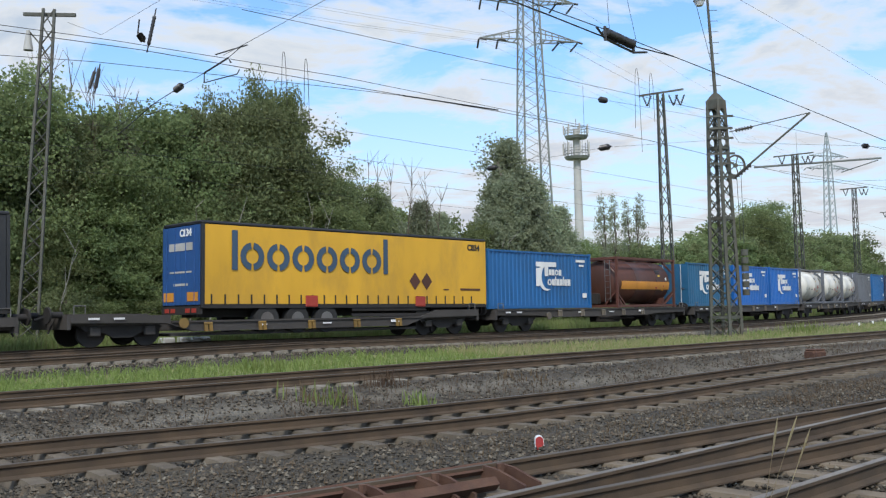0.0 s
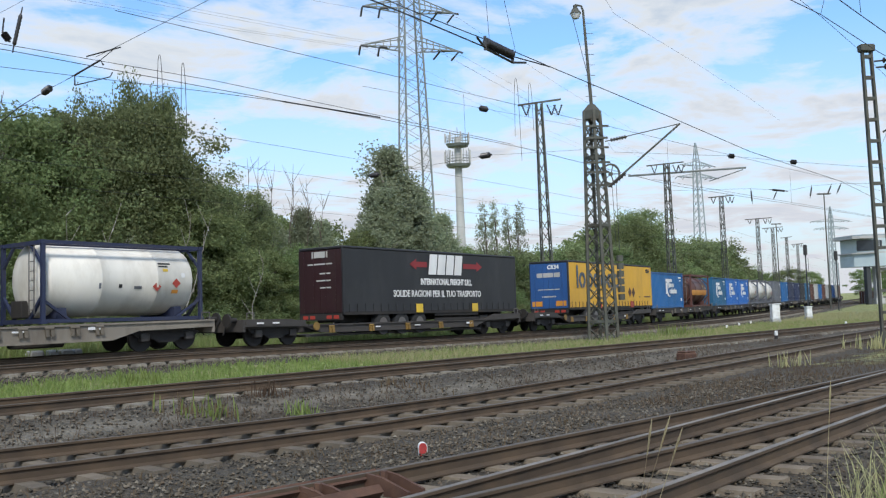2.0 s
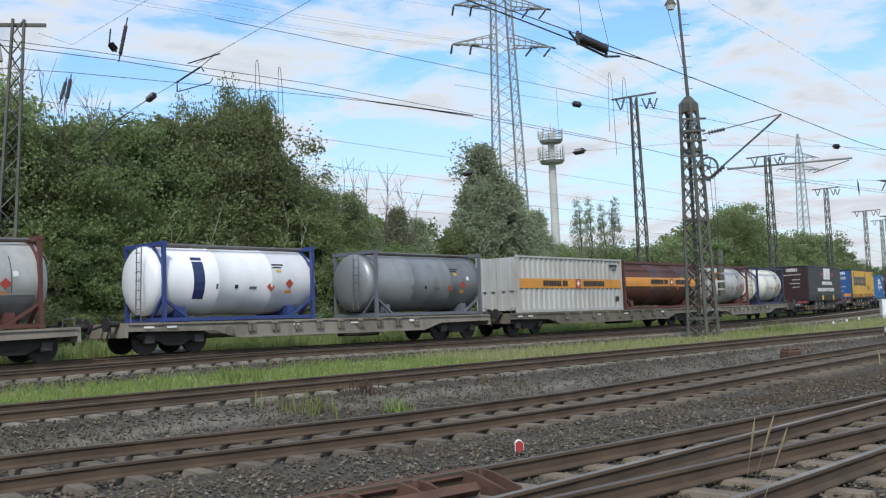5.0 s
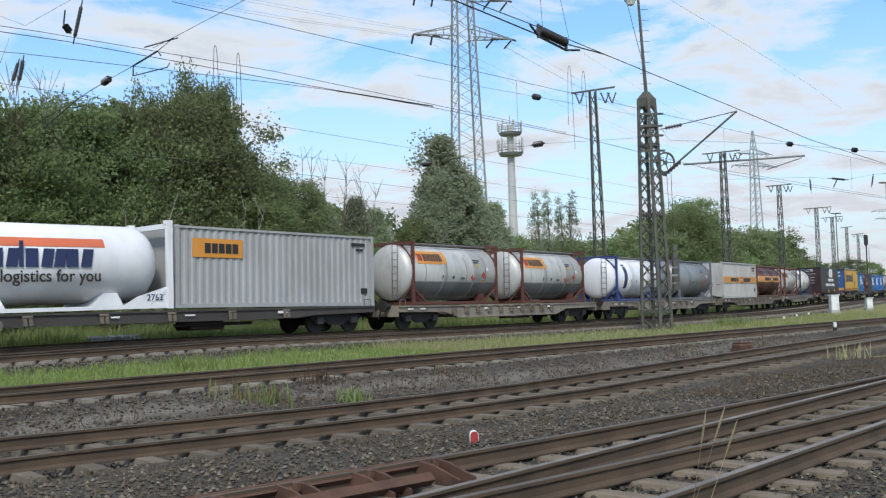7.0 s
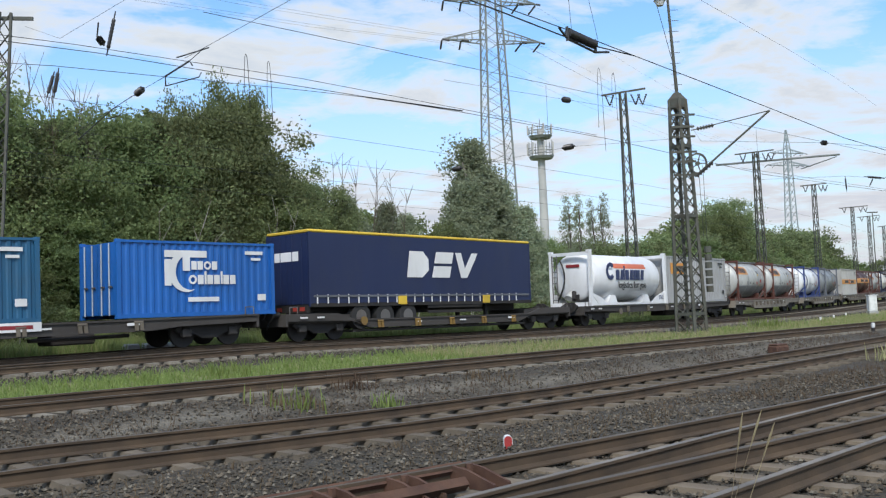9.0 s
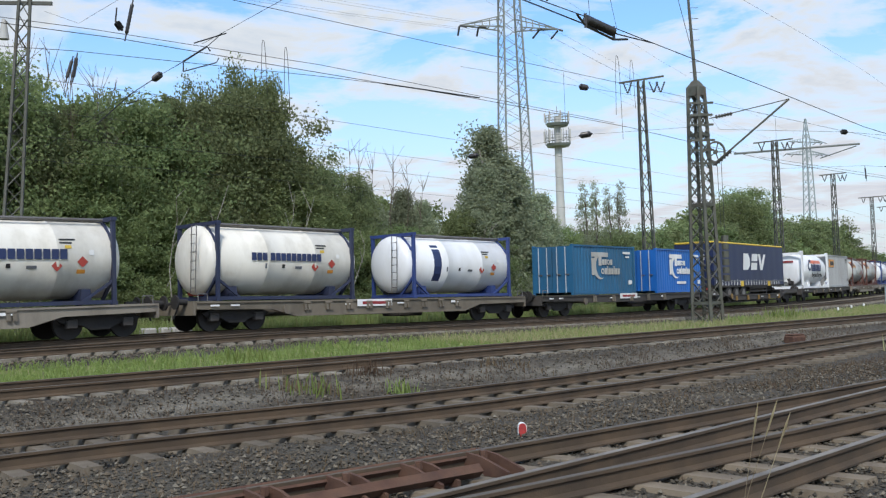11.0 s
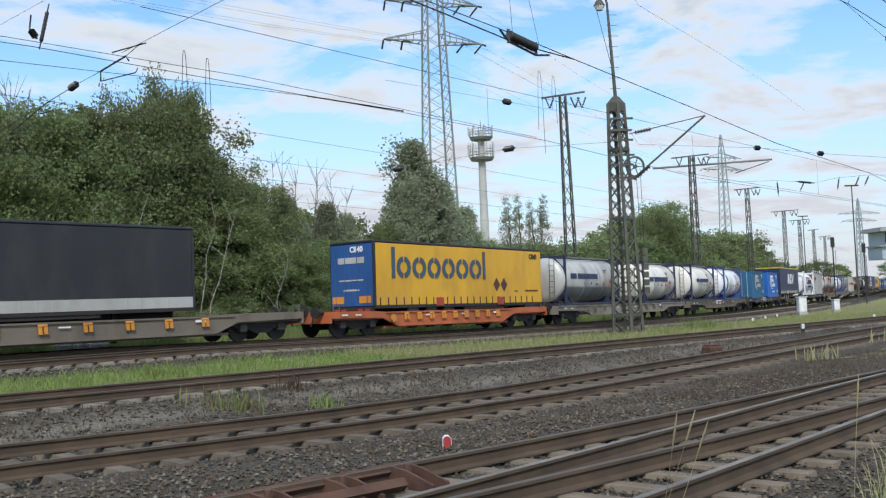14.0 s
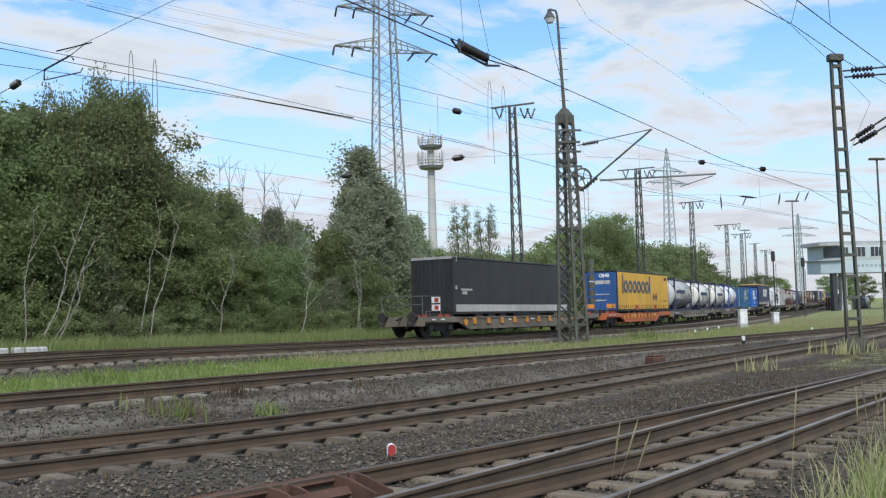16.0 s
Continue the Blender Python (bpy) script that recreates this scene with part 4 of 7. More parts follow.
# ---- wagons ----
def bogie(w, x):
    b = part("bogie", Shape().prism([(x - 1.35, 0.62), (x - 1.2, 0.5), (x - 0.55, 0.42), (x - 0.3, 0.28), (x + 0.3, 0.28), (x + 0.55, 0.42), (x + 1.2, 0.5), (x + 1.35, 0.62), (x + 0.6, 0.86), (x - 0.6, 0.86)], -1.04, -0.92)
             .prism([(x - 1.35, 0.62), (x - 1.2, 0.5), (x - 0.55, 0.42), (x - 0.3, 0.28), (x + 0.3, 0.28), (x + 0.55, 0.42), (x + 1.2, 0.5), (x + 1.35, 0.62), (x + 0.6, 0.86), (x - 0.6, 0.86)], 0.92, 1.04).box(x - 0.25, x + 0.25, -1.0, 1.0, 0.45, 0.85), P_dark, w)
    for ax in (x - 0.9, x + 0.9):
        for sy in (-1, 1):
            part("wheel", Shape().disc_y(ax, sy * 0.75 - 0.065, sy * 0.75 + 0.065, 0.46, 0.46, 20), P_dark, b, smooth=True)
            part("axle_box", Shape().box(ax - 0.17, ax + 0.17, min(sy * 0.9, sy * 1.12), max(sy * 0.9, sy * 1.12), 0.34, 0.62, 0.03), P_wagon, b)
    return b


def wagon(label, L, mat, pocket=False, accent=None, marks=True, deck=1.01):
    w = thing("freight_wagon", label, "railway wagon", "wagons of the train")
    e = L / 2 - 0.55
    bx = L / 2 - 2.3
    lowz = (0.42 if mat is P_wagon else 0.34) if pocket else (0.62 if mat is P_wagon else 0.44)
    mid = deck - (0.24 if mat is P_wagon else 0.04) if pocket else deck
    for sy in (-1, 1):
        y0, y1 = (-1.32, -1.2) if sy < 0 else (1.2, 1.32)
        out = [(-e, deck), (-e, deck - 0.26), (-bx + 1.3, deck - 0.3), (-bx + 2.3, lowz), (bx - 2.3, lowz), (bx - 1.3, deck - 0.3), (e, deck - 0.26), (e, deck)]
        if pocket:
            out += [(bx - 0.6, deck), (bx - 1.5, mid), (-bx + 1.5, mid), (-bx + 0.6, deck)]
        part("side_sill", Shape().prism(out, y0, y1), mat, w)
        part("sill_flange", Shape().box(-e if not pocket else -bx + 1.5, e if not pocket else bx - 1.5, y0 - 0.05 if sy < 0 else y0, y1 if sy < 0 else y1 + 0.05, mid - 0.06, mid + 0.0).box(-bx + 2.3, bx - 2.3, y0 - 0.04 if sy < 0 else y0, y1 if sy < 0 else y1 + 0.04, lowz, lowz + 0.05), mat, w)
    cross = Shape()
    for k in range(7):
        x = -e + 0.4 + k * (2 * e - 0.8) / 6
        if pocket and 0 < k < 6:
            continue
        cross.box(x - 0.09, x + 0.09, -1.2, 1.2, deck - 0.25, deck - 0.02)
    part("cross_beam", cross, mat, w)
    part("centre_sill", Shape().box(-e, e, -0.28, 0.28, deck - 0.4, deck - 0.1) if not pocket else Shape().box(-e, -bx + 1.6, -1.1, 1.1, deck - 0.35, deck - 0.05).box(bx - 1.6, e, -1.1, 1.1, deck - 0.35, deck - 0.05).box(-bx + 1.6, bx - 1.6, -1.1, 1.1, 0.27, 0.36), mat, w)
    part("end_deck", Shape().box(-e - 0.02, -e + 1.8, -1.15, 1.15, deck - 0.05, deck + 0.01), mat, w)
    part("end_deck", Shape().box(e - 1.8, e + 0.02, -1.15, 1.15, deck - 0.05, deck + 0.01), mat, w)
    for x in (-bx, bx):
        bogie(w, x)
    for sx in (-1, 1):
        part("head_stock", Shape().box(min(sx * e, sx * (e + 0.1)), max(sx * e, sx * (e + 0.1)), -1.3, 1.3, deck - 0.45, deck), mat, w)
        for sy in (-1, 1):
            part("buffer", Shape().tube((sx * (e + 0.08), sy * 0.875, 1.0), (sx * (e + 0.48), sy * 0.875, 1.0), 0.1, 12).tube((sx * (e + 0.48), sy * 0.875, 1.0), (sx * (e + 0.54), sy * 0.875, 1.0), 0.24, 16), P_dark, w, smooth=True)
        part("coupling", Shape().tube((sx * (e + 0.05), 0, 1.0), (sx * (e + 0.55), 0, 0.85), 0.05, 6), P_dark, w)
        part("brake_hose", Shape().tube((sx * (e + 0.1), -0.4, 0.9), (sx * (e + 0.3), -0.42, 0.45), 0.03, 6), P_dark, w)
        part("hand_rail", Shape().tube((sx * (e - 0.1), -1.28, deck - 0.1), (sx * (e - 0.1), -1.28, deck + 0.25), 0.018, 5).tube((sx * (e - 0.1), -1.28, deck + 0.25), (sx * (e - 0.45), -1.28, deck + 0.25), 0.018, 5).tube((sx * (e - 0.45), -1.28, deck + 0.25), (sx * (e - 0.45), -1.28, deck - 0.1), 0.018, 5), P_steel, w)
    # fittings along the near sill
    ac = accent or (P_clamp if pocket else P_wagonolive)
    n_clamp = 5 if mat is P_wagon else 9
    for k in range(n_clamp):
        x = -bx + 2.8 + k * (2 * bx - 5.6) / (n_clamp - 1)
        part("clamp", Shape().box(x - 0.16, x + 0.16, -1.40, -1.36, mid - 0.14, mid - 0.06, 0.02).prism([(x - 0.15, mid - 0.14), (x - 0.03, mid - 0.14), (x - 0.01, mid - 0.36), (x - 0.13, mid - 0.36)], -1.405, -1.36).prism([(x + 0.03, mid - 0.14), (x + 0.15, mid - 0.14), (x + 0.17, mid - 0.36), (x + 0.05, mid - 0.36)], -1.405, -1.36), ac, w, "worn loading clamp")
    part("brake_wheel", Shape().disc_y(-bx + 1.9, -1.42, -1.38, deck - 0.32, 0.17, 14), ac, w, "round brake wheel")
    part("toolbox", Shape().box(-1.6, -0.2, -1.3, -0.6, lowz - 0.02, lowz + 0.3, 0.03), P_wagon, w)
    part("brake_gear", Shape().box(1.2, 2.6, -0.7, 0.3, 0.3, 0.62, 0.05).tube((0.4, -0.9, 0.5), (3.6, -0.9, 0.5), 0.06, 8), P_dark, w)
    if marks:
        sp = [(-e + 0.5 + k * 0.8, deck - 0.17, 0.35, 0.06) for k in range(2)] + [(bx - 3.2, mid - 0.2, 0.5, 0.09), (0.5, mid - 0.2, 0.4, 0.05), (-2.2, mid - 0.2, 0.3, 0.05)]
        small_marks(w, -1.375, sp, P_whitefilm)
    return w

# ---- the consist, from the front of the train to its tail ----
DECK = 1.02


def ride_box(ob, a, b, lift=DECK):
    return rides(ob, a, b, lift)


def put_wagon(a, b, label, mat, pocket=False, accent=None):
    return rides(wagon(label, b - a, mat, pocket, accent), a, b)


OR_SIGN = "yellow-orange company sign"


def bert_sign(t, x, z, r, zc, w=2.0, h=0.56):
    part("sign", on_tank(Shape(), x, z, w, h, r, zc, 0.014), P_orangeband, t, OR_SIGN)
    part("sign_mark", on_tank(Shape(), x + 0.1, z + h * 0.22, h * 0.5, h * 0.56, r, zc, 0.02), P_redfilm, t)
    xx = x + 0.1 + h * 0.62
    for k, ww in enumerate((0.14, 0.12, 0.15, 0.13, 0.13, 0.13, 0.15, 0.06)):
        part("sign_mark", on_tank(Shape(), xx, z + h * 0.2, ww, h * 0.6, r, zc, 0.02), P_blackfilm, t)
        xx += ww + 0.035


# far head of the train
for a, mat in ((67.9, P_greyframe), (75.0, P_blue), (81.8, P_blueframe), (88.6, P_navy), (95.4, P_black), (102.2, P_teal), (109.0, P_brown), (115.8, P_offwhite), (122.6, P_blue), (129.4, P_rusty), (136.2, P_greycont), (143.0, P_black), (149.8, P_blue2), (156.6, P_offwhite), (163.4, P_brown)):
    ride_box(container("distant dull container on a flat wagon", 6.06, 2.59, mat), a, a + 6.06)
for a in (67.3, 80.9, 94.5, 108.1, 121.7, 135.3, 148.9, 162.5):
    put_wagon(a, a + 13.5, "distant grimy flat container wagon", P_wagon)

for a in (49.2, 55.3, 61.4):
    ride_box(tank("stained white tank container in a grey frame", 5.9, 1.12, P_tankwhite, P_greyframe), a, a + 5.9)
put_wagon(48.9, 67.2, "grimy flat wagon under white tanks", P_wagon)
c = ride_box(container("bright blue box container with a white ring sign", 5.9, 2.52, P_blue2), 42.9, 48.8)
ring_logo(c, -1.3, 0.75, 1.3, -1.21, P_whitefilm)
c = ride_box(container("bright blue box container with a white ring sign", 5.9, 2.52, P_blue2), 36.6, 42.5)
ring_logo(c, -1.3, 0.75, 1.3, -1.21, P_whitefilm)
c = ride_box(container("faded blue box container with a pale ring sign", 5.9, 2.52, P_teal), 30.3, 36.2)
ring_logo(c, -1.3, 0.75, 1.3, -1.21, P_whitefilm)
put_wagon(30.2, 48.7, "grimy flat wagon under blue containers", P_wagon)

t = ride_box(tank("red-brown tank container with an orange band in a rusty frame", 6.06, 1.12, P_brown, P_rusty, True), 22.6, 28.66)
part("band", on_tank(Shape(), -2.4, 0.95, 5.0, 0.42, 1.13, 1.34), P_orangeband, t, "orange band with a dark inscription")
c = ride_box(container("mid blue box container with a white ring sign", 7.7, 2.62, P_blue), 12.6, 20.3)
ring_logo(c, -0.4, 0.85, 1.3, -1.21, P_whitefilm)
put_wagon(12.4, 30.0, "grimy low container wagon", P_wagon)


def yellow_trailer(code, a, b):
    L = b - a
    t = trailer("yellow curtain-sided trailer with blue rear doors and slate lettering", L, P_yellow, P_doorblue, P_black, P_blackfilm)
    s = blobs(Shape(), -L / 2 + 1.15, -1.272, 2.24, 0.96, "iqqqqqqi")
    part("sign_mark", s, P_slate, t, "large slate-blue split rings between two bars")
    s = Shape()
    for x in (3.55, 4.2):
        s.add([(L / 2 - x - 0.3, -1.27, 2.0), (L / 2 - x, -1.27, 1.65), (L / 2 - x + 0.3, -1.27, 2.0), (L / 2 - x, -1.27, 2.35)], [(0, 1, 2, 3)])
    part("hazard_plate", s, P_brown, t, "brown diamond plates")
    words(code, 0.34, P_blackfilm, t, L / 2 - 1.15, -1.268, 3.35, bold=0.012)
    words(code, 0.34, P_whitefilm, t, -L / 2 - 0.045, 0.05, 3.38, bold=0.012, face=0)
    for w, h, z in ((1.5, 0.26, 2.9), (1.4, 0.06, 2.15), (0.9, 0.08, 1.72)):
        part("rear_marking", Shape().box(-L / 2 - 0.045, -L / 2 - 0.03, -w / 2, w / 2, z, z + h), P_offwhite, t, "pale marking bar")
    for y in (-1.1, 0.45):
        part("reflector", Shape().box(-L / 2 - 0.05, -L / 2 - 0.03, y, y + 0.65, 1.2, 1.5), P_orangeband, t)
    for x in (-L / 2 + 4.2, L / 2 - 4.2):
        part("strap_cover", Shape().box(x, x + 0.55, -1.31, -1.27, 1.0, 1.4, 0.03), P_redbright, t, "red-brown sling pad")
    small_marks(t, -1.268, [(L / 2 - 2.6, 1.66, 0.3, 0.05), (L / 2 - 1.6, 1.66, 1.2, 0.08)], P_brown)
    return t


rides(yellow_trailer("C834", -1.4, 12.4), -1.4, 12.4, 0.16)
put_wagon(-6.3, 12.3, "grimy dark pocket wagon with yellow clamps", P_wagon, True)

# charcoal trailer
L = 13.6
t = rides(trailer("charcoal curtain-sided trailer with white slogan and red arrows", L, P_black, P_darkred, P_black, P_black), -21.05, -7.45, 0.16)
s = Shape()
blobs(s, -0.9, -1.272, 2.75, 0.95, "mmmm")
part("sign_mark", s, P_whitefilm, t, "large slanted white blocks")
s = Shape()
s.add([(-2.3, -1.27, 3.2), (-1.8, -1.27, 3.45), (-1.8, -1.27, 3.32), (-1.0, -1.27, 3.32), (-1.0, -1.27, 3.08), (-1.8, -1.27, 3.08), (-1.8, -1.27, 2.95)], [(0, 6, 5, 4, 3, 2, 1)])
part("arrow_mark", s, P_redfilm, t, "dark red arrow")
s = Shape()
s.add([(3.6, -1.27, 3.2), (3.1, -1.27, 3.45), (3.1, -1.27, 3.32), (1.95, -1.27, 3.32), (1.95, -1.27, 3.08), (3.1, -1.27, 3.08), (3.1, -1.27, 2.95)], [(0, 1, 2, 3, 4, 5, 6)])
part("arrow_mark", s, P_redfilm, t, "dark red arrow")
words("INTERNATIONAL FREIGHT S.R.L.", 0.40, P_whitefilm, t, -1.5, -1.268, 2.28, bold=0.012, squeeze=0.72)
words("SOLIDE RAGIONI PER IL TUO TRASPORTO", 0.42, P_whitefilm, t, -3.5, -1.268, 1.72, bold=0.006, squeeze=0.87)
for w0, w1, z, h in ((-0.45, 0.45, 3.4, 0.26), (-0.7, 0.7, 3.1, 0.06), (-0.6, 0.0, 2.7, 0.06), (-0.6, 0.2, 2.4, 0.06), (-0.6, 0.0, 2.1, 0.06)):
    part("rear_marking", Shape().box(-L / 2 - 0.045, -L / 2 - 0.03, w0, w1, z, z + h), P_offwhite, t)
for x in (-L / 2 + 4.9, L / 2 - 4.2):
    part("strap_cover", Shape().box(x, x + 0.5, -1.31, -1.27, 1.0, 1.4, 0.03), P_lightyellow, t, "yellow sling pad")
put_wagon(-26.9, -6.8, "grimy grey pocket wagon with yellow clamps", P_wagon, True)

# white and grey tanks
ride_box(tank("stained white tank container in a dark blue frame", 6.06, 1.18, P_tankwhite, P_blueframe, True), -34.2, -28.14)
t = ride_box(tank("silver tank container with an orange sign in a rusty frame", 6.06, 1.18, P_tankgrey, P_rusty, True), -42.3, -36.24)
bert_sign(t, -2.75, 1.66, 1.18, 1.40)
put_wagon(-44.2, -27.2, "faded beige container wagon", P_wagonlight)

# brown tank and striped container
t = ride_box(tank("long red-brown tank container with an orange band", 9.5, 1.18, P_brown, P_rusty, True), -53.85, -44.35)
part("band", on_tank(Shape(), -4.5, 1.25, 9.0, 0.5, 1.19, 1.4), P_orangeband, t, "orange band with a dark inscription")
s = Shape()
blobs(s, -1.6, -1.2, 1.38, 0.26, "xxxxxxx-xx")
blobs(s, 1.5, -1.2, 1.38, 0.26, "xxxxxxxxx")
part("sign_mark", s, P_blackfilm, t)
part("cross_plate", Shape().box(0.75, 1.15, -1.215, -1.2, 1.3, 1.7), P_redbright, t, "red plate with a white cross")
part("cross_mark", Shape().box(0.81, 1.09, -1.222, -1.216, 1.46, 1.54).box(0.91, 0.99, -1.223, -1.217, 1.36, 1.64), P_whitefilm, t)
c = ride_box(container("long off-white corrugated container with an orange stripe", 9.3, 2.68, P_offwhite, 0.42, 0.06), -63.3, -54.0)
part("band", Shape().box(-4.5, 4.5, -1.205, -1.195, 1.15, 1.6), P_orangeband, c, "orange stripe with dark inscription")
s = Shape()
blobs(s, -2.6, -1.206, 1.25, 0.26, "xxxxxxx-xx")
blobs(s, 0.9, -1.206, 1.25, 0.26, "xxxxxxxxx")
part("sign_mark", s, P_blackfilm, c)
part("cross_plate", Shape().box(0.2, 0.6, -1.225, -1.206, 1.15, 1.6), P_redbright, c, "red plate with a white cross")
part("cross_mark", Shape().box(0.26, 0.54, -1.23, -1.226, 1.33, 1.42).box(0.355, 0.445, -1.232, -1.227, 1.22, 1.53), P_whitefilm, c)
put_wagon(-64.7, -44.4, "faded olive-grey flat wagon", P_wagonolive)

# dark grey and white tanks
ride_box(tank("dirty grey tank container with a dark frame", 6.3, 1.16, P_tankdark, P_greyframe, False, full_frame=False), -72.2, -65.9)
t = ride_box(tank("clean white tank container in a royal blue frame", 6.2, 1.16, P_tankclean, P_royal, False, full_frame=False), -81.4, -75.2)
part("sign", on_tank(Shape(), -1.9, 0.75, 0.42, 1.4, 1.16, 1.38), P_navyfilm, t, "upright navy sign")
put_wagon(-83.2, -65.0, "faded beige flat wagon", P_wagonlight)

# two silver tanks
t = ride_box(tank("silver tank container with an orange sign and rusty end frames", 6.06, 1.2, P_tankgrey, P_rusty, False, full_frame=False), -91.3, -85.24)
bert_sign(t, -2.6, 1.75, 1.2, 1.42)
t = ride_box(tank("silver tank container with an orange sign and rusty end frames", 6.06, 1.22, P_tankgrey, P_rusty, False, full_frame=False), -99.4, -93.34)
bert_sign(t, -2.6, 1.8, 1.22, 1.44)
put_wagon(-101.0, -83.7, "faded beige fish-bellied container wagon", P_wagonlight)

# grey container and white silo
c = ride_box(container("long light grey corrugated container with an orange sign", 9.3, 2.82, P_greycont, 0.30, 0.04, False), -111.0, -101.7)
part("sign", Shape().box(-4.0, -1.9, -1.215, -1.2, 1.75, 2.4), P_orangeband, c, OR_SIGN)
s = Shape()
blobs(s, -3.5, -1.216, 1.9, 0.34, "xxxxx")
part("sign_mark", s, P_blackfilm, c)


def silo(a, b):
    L = b - a
    t = thing("silo_container", "white silo container with blue lettering and an orange stripe", "tank container", "loads of the train")
    r, zc = 1.27, 1.5
    prof = [(-L / 2 + 0.22 + 0.3 * (1 - math.cos(radians(15 * k))), max(0.05, r * math.sin(radians(15 * k)))) for k in range(7)]
    nose = [(L / 2 - 0.15 - 0.9 * (1 - math.cos(radians(15 * k))), max(0.05, r * math.sin(radians(15 * k)))) for k in range(7)]
    part("tank", Shape().lathe_x(prof + nose[::-1], 36, 0, zc), P_tankclean, t, smooth=True)
    for sx in (-1, 1):
        x = sx * (L / 2 - 0.1)
        f = Shape()
        for sy in (-1, 1):
            f.box(x - 0.1, x + 0.1, sy * 1.18 - 0.1, sy * 1.18 + 0.05, 0, 2.85)
            f.bar((x, sy * 1.16, 0.7), (x - sx * 0.9, sy * 1.14, 0.1), 0.1)
        f.box(x - 0.08, x + 0.08, -1.18, 1.18, 2.66, 2.83).box(x - 0.08, x + 0.08, -1.18, 1.18, 0, 0.2)
        part("end_frame", f, P_tankclean, t)
        for sy in (-1, 1):
            part("gusset", Shape().prism([(x, 0.12), (x - sx * 1.7, 0.12), (x - sx * 1.15, 0.42), (x, 0.75)], sy * 1.16 - 0.02, sy * 1.16 + 0.02), P_tankclean, t)
            part("corner_casting", Shape().box(x - 0.12, x + 0.12, sy * 1.16 - 0.1, sy * 1.16 + 0.1, 2.8, 2.93), P_tankclean, t)
    for x in (-L / 2 + 2.7, L / 2 - 2.2):
        part("saddle", Shape().prism([(x - 0.55, 0.1), (x + 0.55, 0.1), (x + 0.3, 0.55), (x - 0.15, 0.55)], -1.0, 1.0), P_tankclean, t)
    part("bottom_rail", Shape().box(-L / 2, L / 2, -1.2, -1.08, 0.02, 0.14), P_tankclean, t)
    part("bottom_rail", Shape().box(-L / 2, L / 2, 1.08, 1.2, 0.02, 0.14), P_tankclean, t)
    xe = -L / 2
    part("outlet", Shape().tube((xe + 0.1, 0.1, 0.5), (xe + 0.5, 0.1, 0.9), 0.16, 12).tube((xe + 0.02, 0.1, 0.42), (xe + 0.14, 0.1, 0.54), 0.22, 12), P_tankgrey, t, smooth=True)
    part("hose", Shape().hose([(xe + 0.02, 0.75 - 0.45 * math.sin(k * 0.3), 0.3 + 0.24 * k) for k in range(10)], 0.045, 6), P_blackfilm, t, "black rubber hose")
    part("valve", Shape().tube((xe + 0.0, -0.25, 0.35), (xe + 0.25, -0.1, 0.75), 0.12, 10).box(xe + 0.0, xe + 0.12, -0.5, -0.3, 0.3, 0.62), P_dark, t, "dark valve gear")
    lad = Shape().tube((xe + 0.02, 1.05, 0.2), (xe + 0.02, 1.05, 2.7), 0.03, 6).tube((xe + 0.02, 0.75, 0.2), (xe + 0.02, 0.75, 2.7), 0.03, 6)
    for k in range(8):
        lad.tube((xe + 0.02, 0.75, 0.35 + 0.3 * k), (xe + 0.02, 1.05, 0.35 + 0.3 * k), 0.02, 5)
    part("ladder", lad, P_steel, t)
    part("end_marking", Shape().box(xe + 0.2, xe + 0.215, -0.5, 0.3, 2.05, 2.2), P_redfilm, t)
    part("stripe", on_tank(Shape(), -1.75, 1.98, 3.7, 0.27, r, zc), P_orangefilm, t, "orange stripe")
    s = Shape()
    blobs(s, -2.75, -1.29, 1.36, 0.92, "c")
    blobs(s, -1.7, -1.29, 1.36, 0.55, "xmixmmxm", 0.012)
    part("sign_mark", s, P_navyfilm, t, "navy blue blocks beside an open ring")
    words("logistics for you", 0.52, P_blackfilm, t, -1.4, -1.265, 0.92, squeeze=0.95, bold=0.006)
    words("2762", 0.3, P_navyfilm, t, L / 2 - 0.95, -1.2, 0.28)
    return t


rides(silo(-119.8, -111.1), -119.8, -111.1, DECK)
put_wagon(-121.2, -101.3, "grimy dark flat wagon under a white silo", P_wagon)

# navy trailer
L = 13.5
t = rides(trailer("navy curtain-sided trailer with a yellow roof edge and white sign", L, P_navy, P_navy, P_lightyellow, P_whitefilm, rear_plain=True), -138.6, -125.1, 0.30)
s = Shape()
s.prism([(-1.6, 2.1), (-0.7, 2.1), (-0.3, 2.4), (-0.3, 2.86), (-0.62, 3.18), (-1.42, 3.18)], -1.286, -1.272)
s.prism([(-0.1, 2.1), (1.0, 2.1), (1.14, 2.58), (0.04, 2.58)], -1.286, -1.272)
s.prism([(0.06, 2.7), (1.16, 2.7), (1.3, 3.18), (0.2, 3.18)], -1.286, -1.272)
s.prism([(1.4, 3.18), (1.78, 3.18), (2.02, 2.5), (2.5, 3.18), (2.9, 3.18), (2.15, 2.1), (1.75, 2.1)], -1.286, -1.272)
part("sign_mark", s, P_whitefilm, t, "large white slanted sign shapes")
part("rear_marking", Shape().box(-L / 2 - 0.05, -L / 2 - 0.03, -0.7, 0.7, 2.7, 3.05), P_whitefilm, t)
part("rub_rail", Shape().box(-L / 2 + 0.2, L / 2 - 0.2, -1.29, -1.27, 1.32, 1.40), P_greyframe, t)
for x in (-L / 2 + 4.6, L / 2 - 3.6):
    part("strap_cover", Shape().box(x, x + 0.5, -1.31, -1.27, 1.0, 1.35, 0.03), P_lightyellow, t, "yellow sling pad")
put_wagon(-140.2, -121.5, "grimy dark pocket wagon with round yellow signs", P_wagon, True)

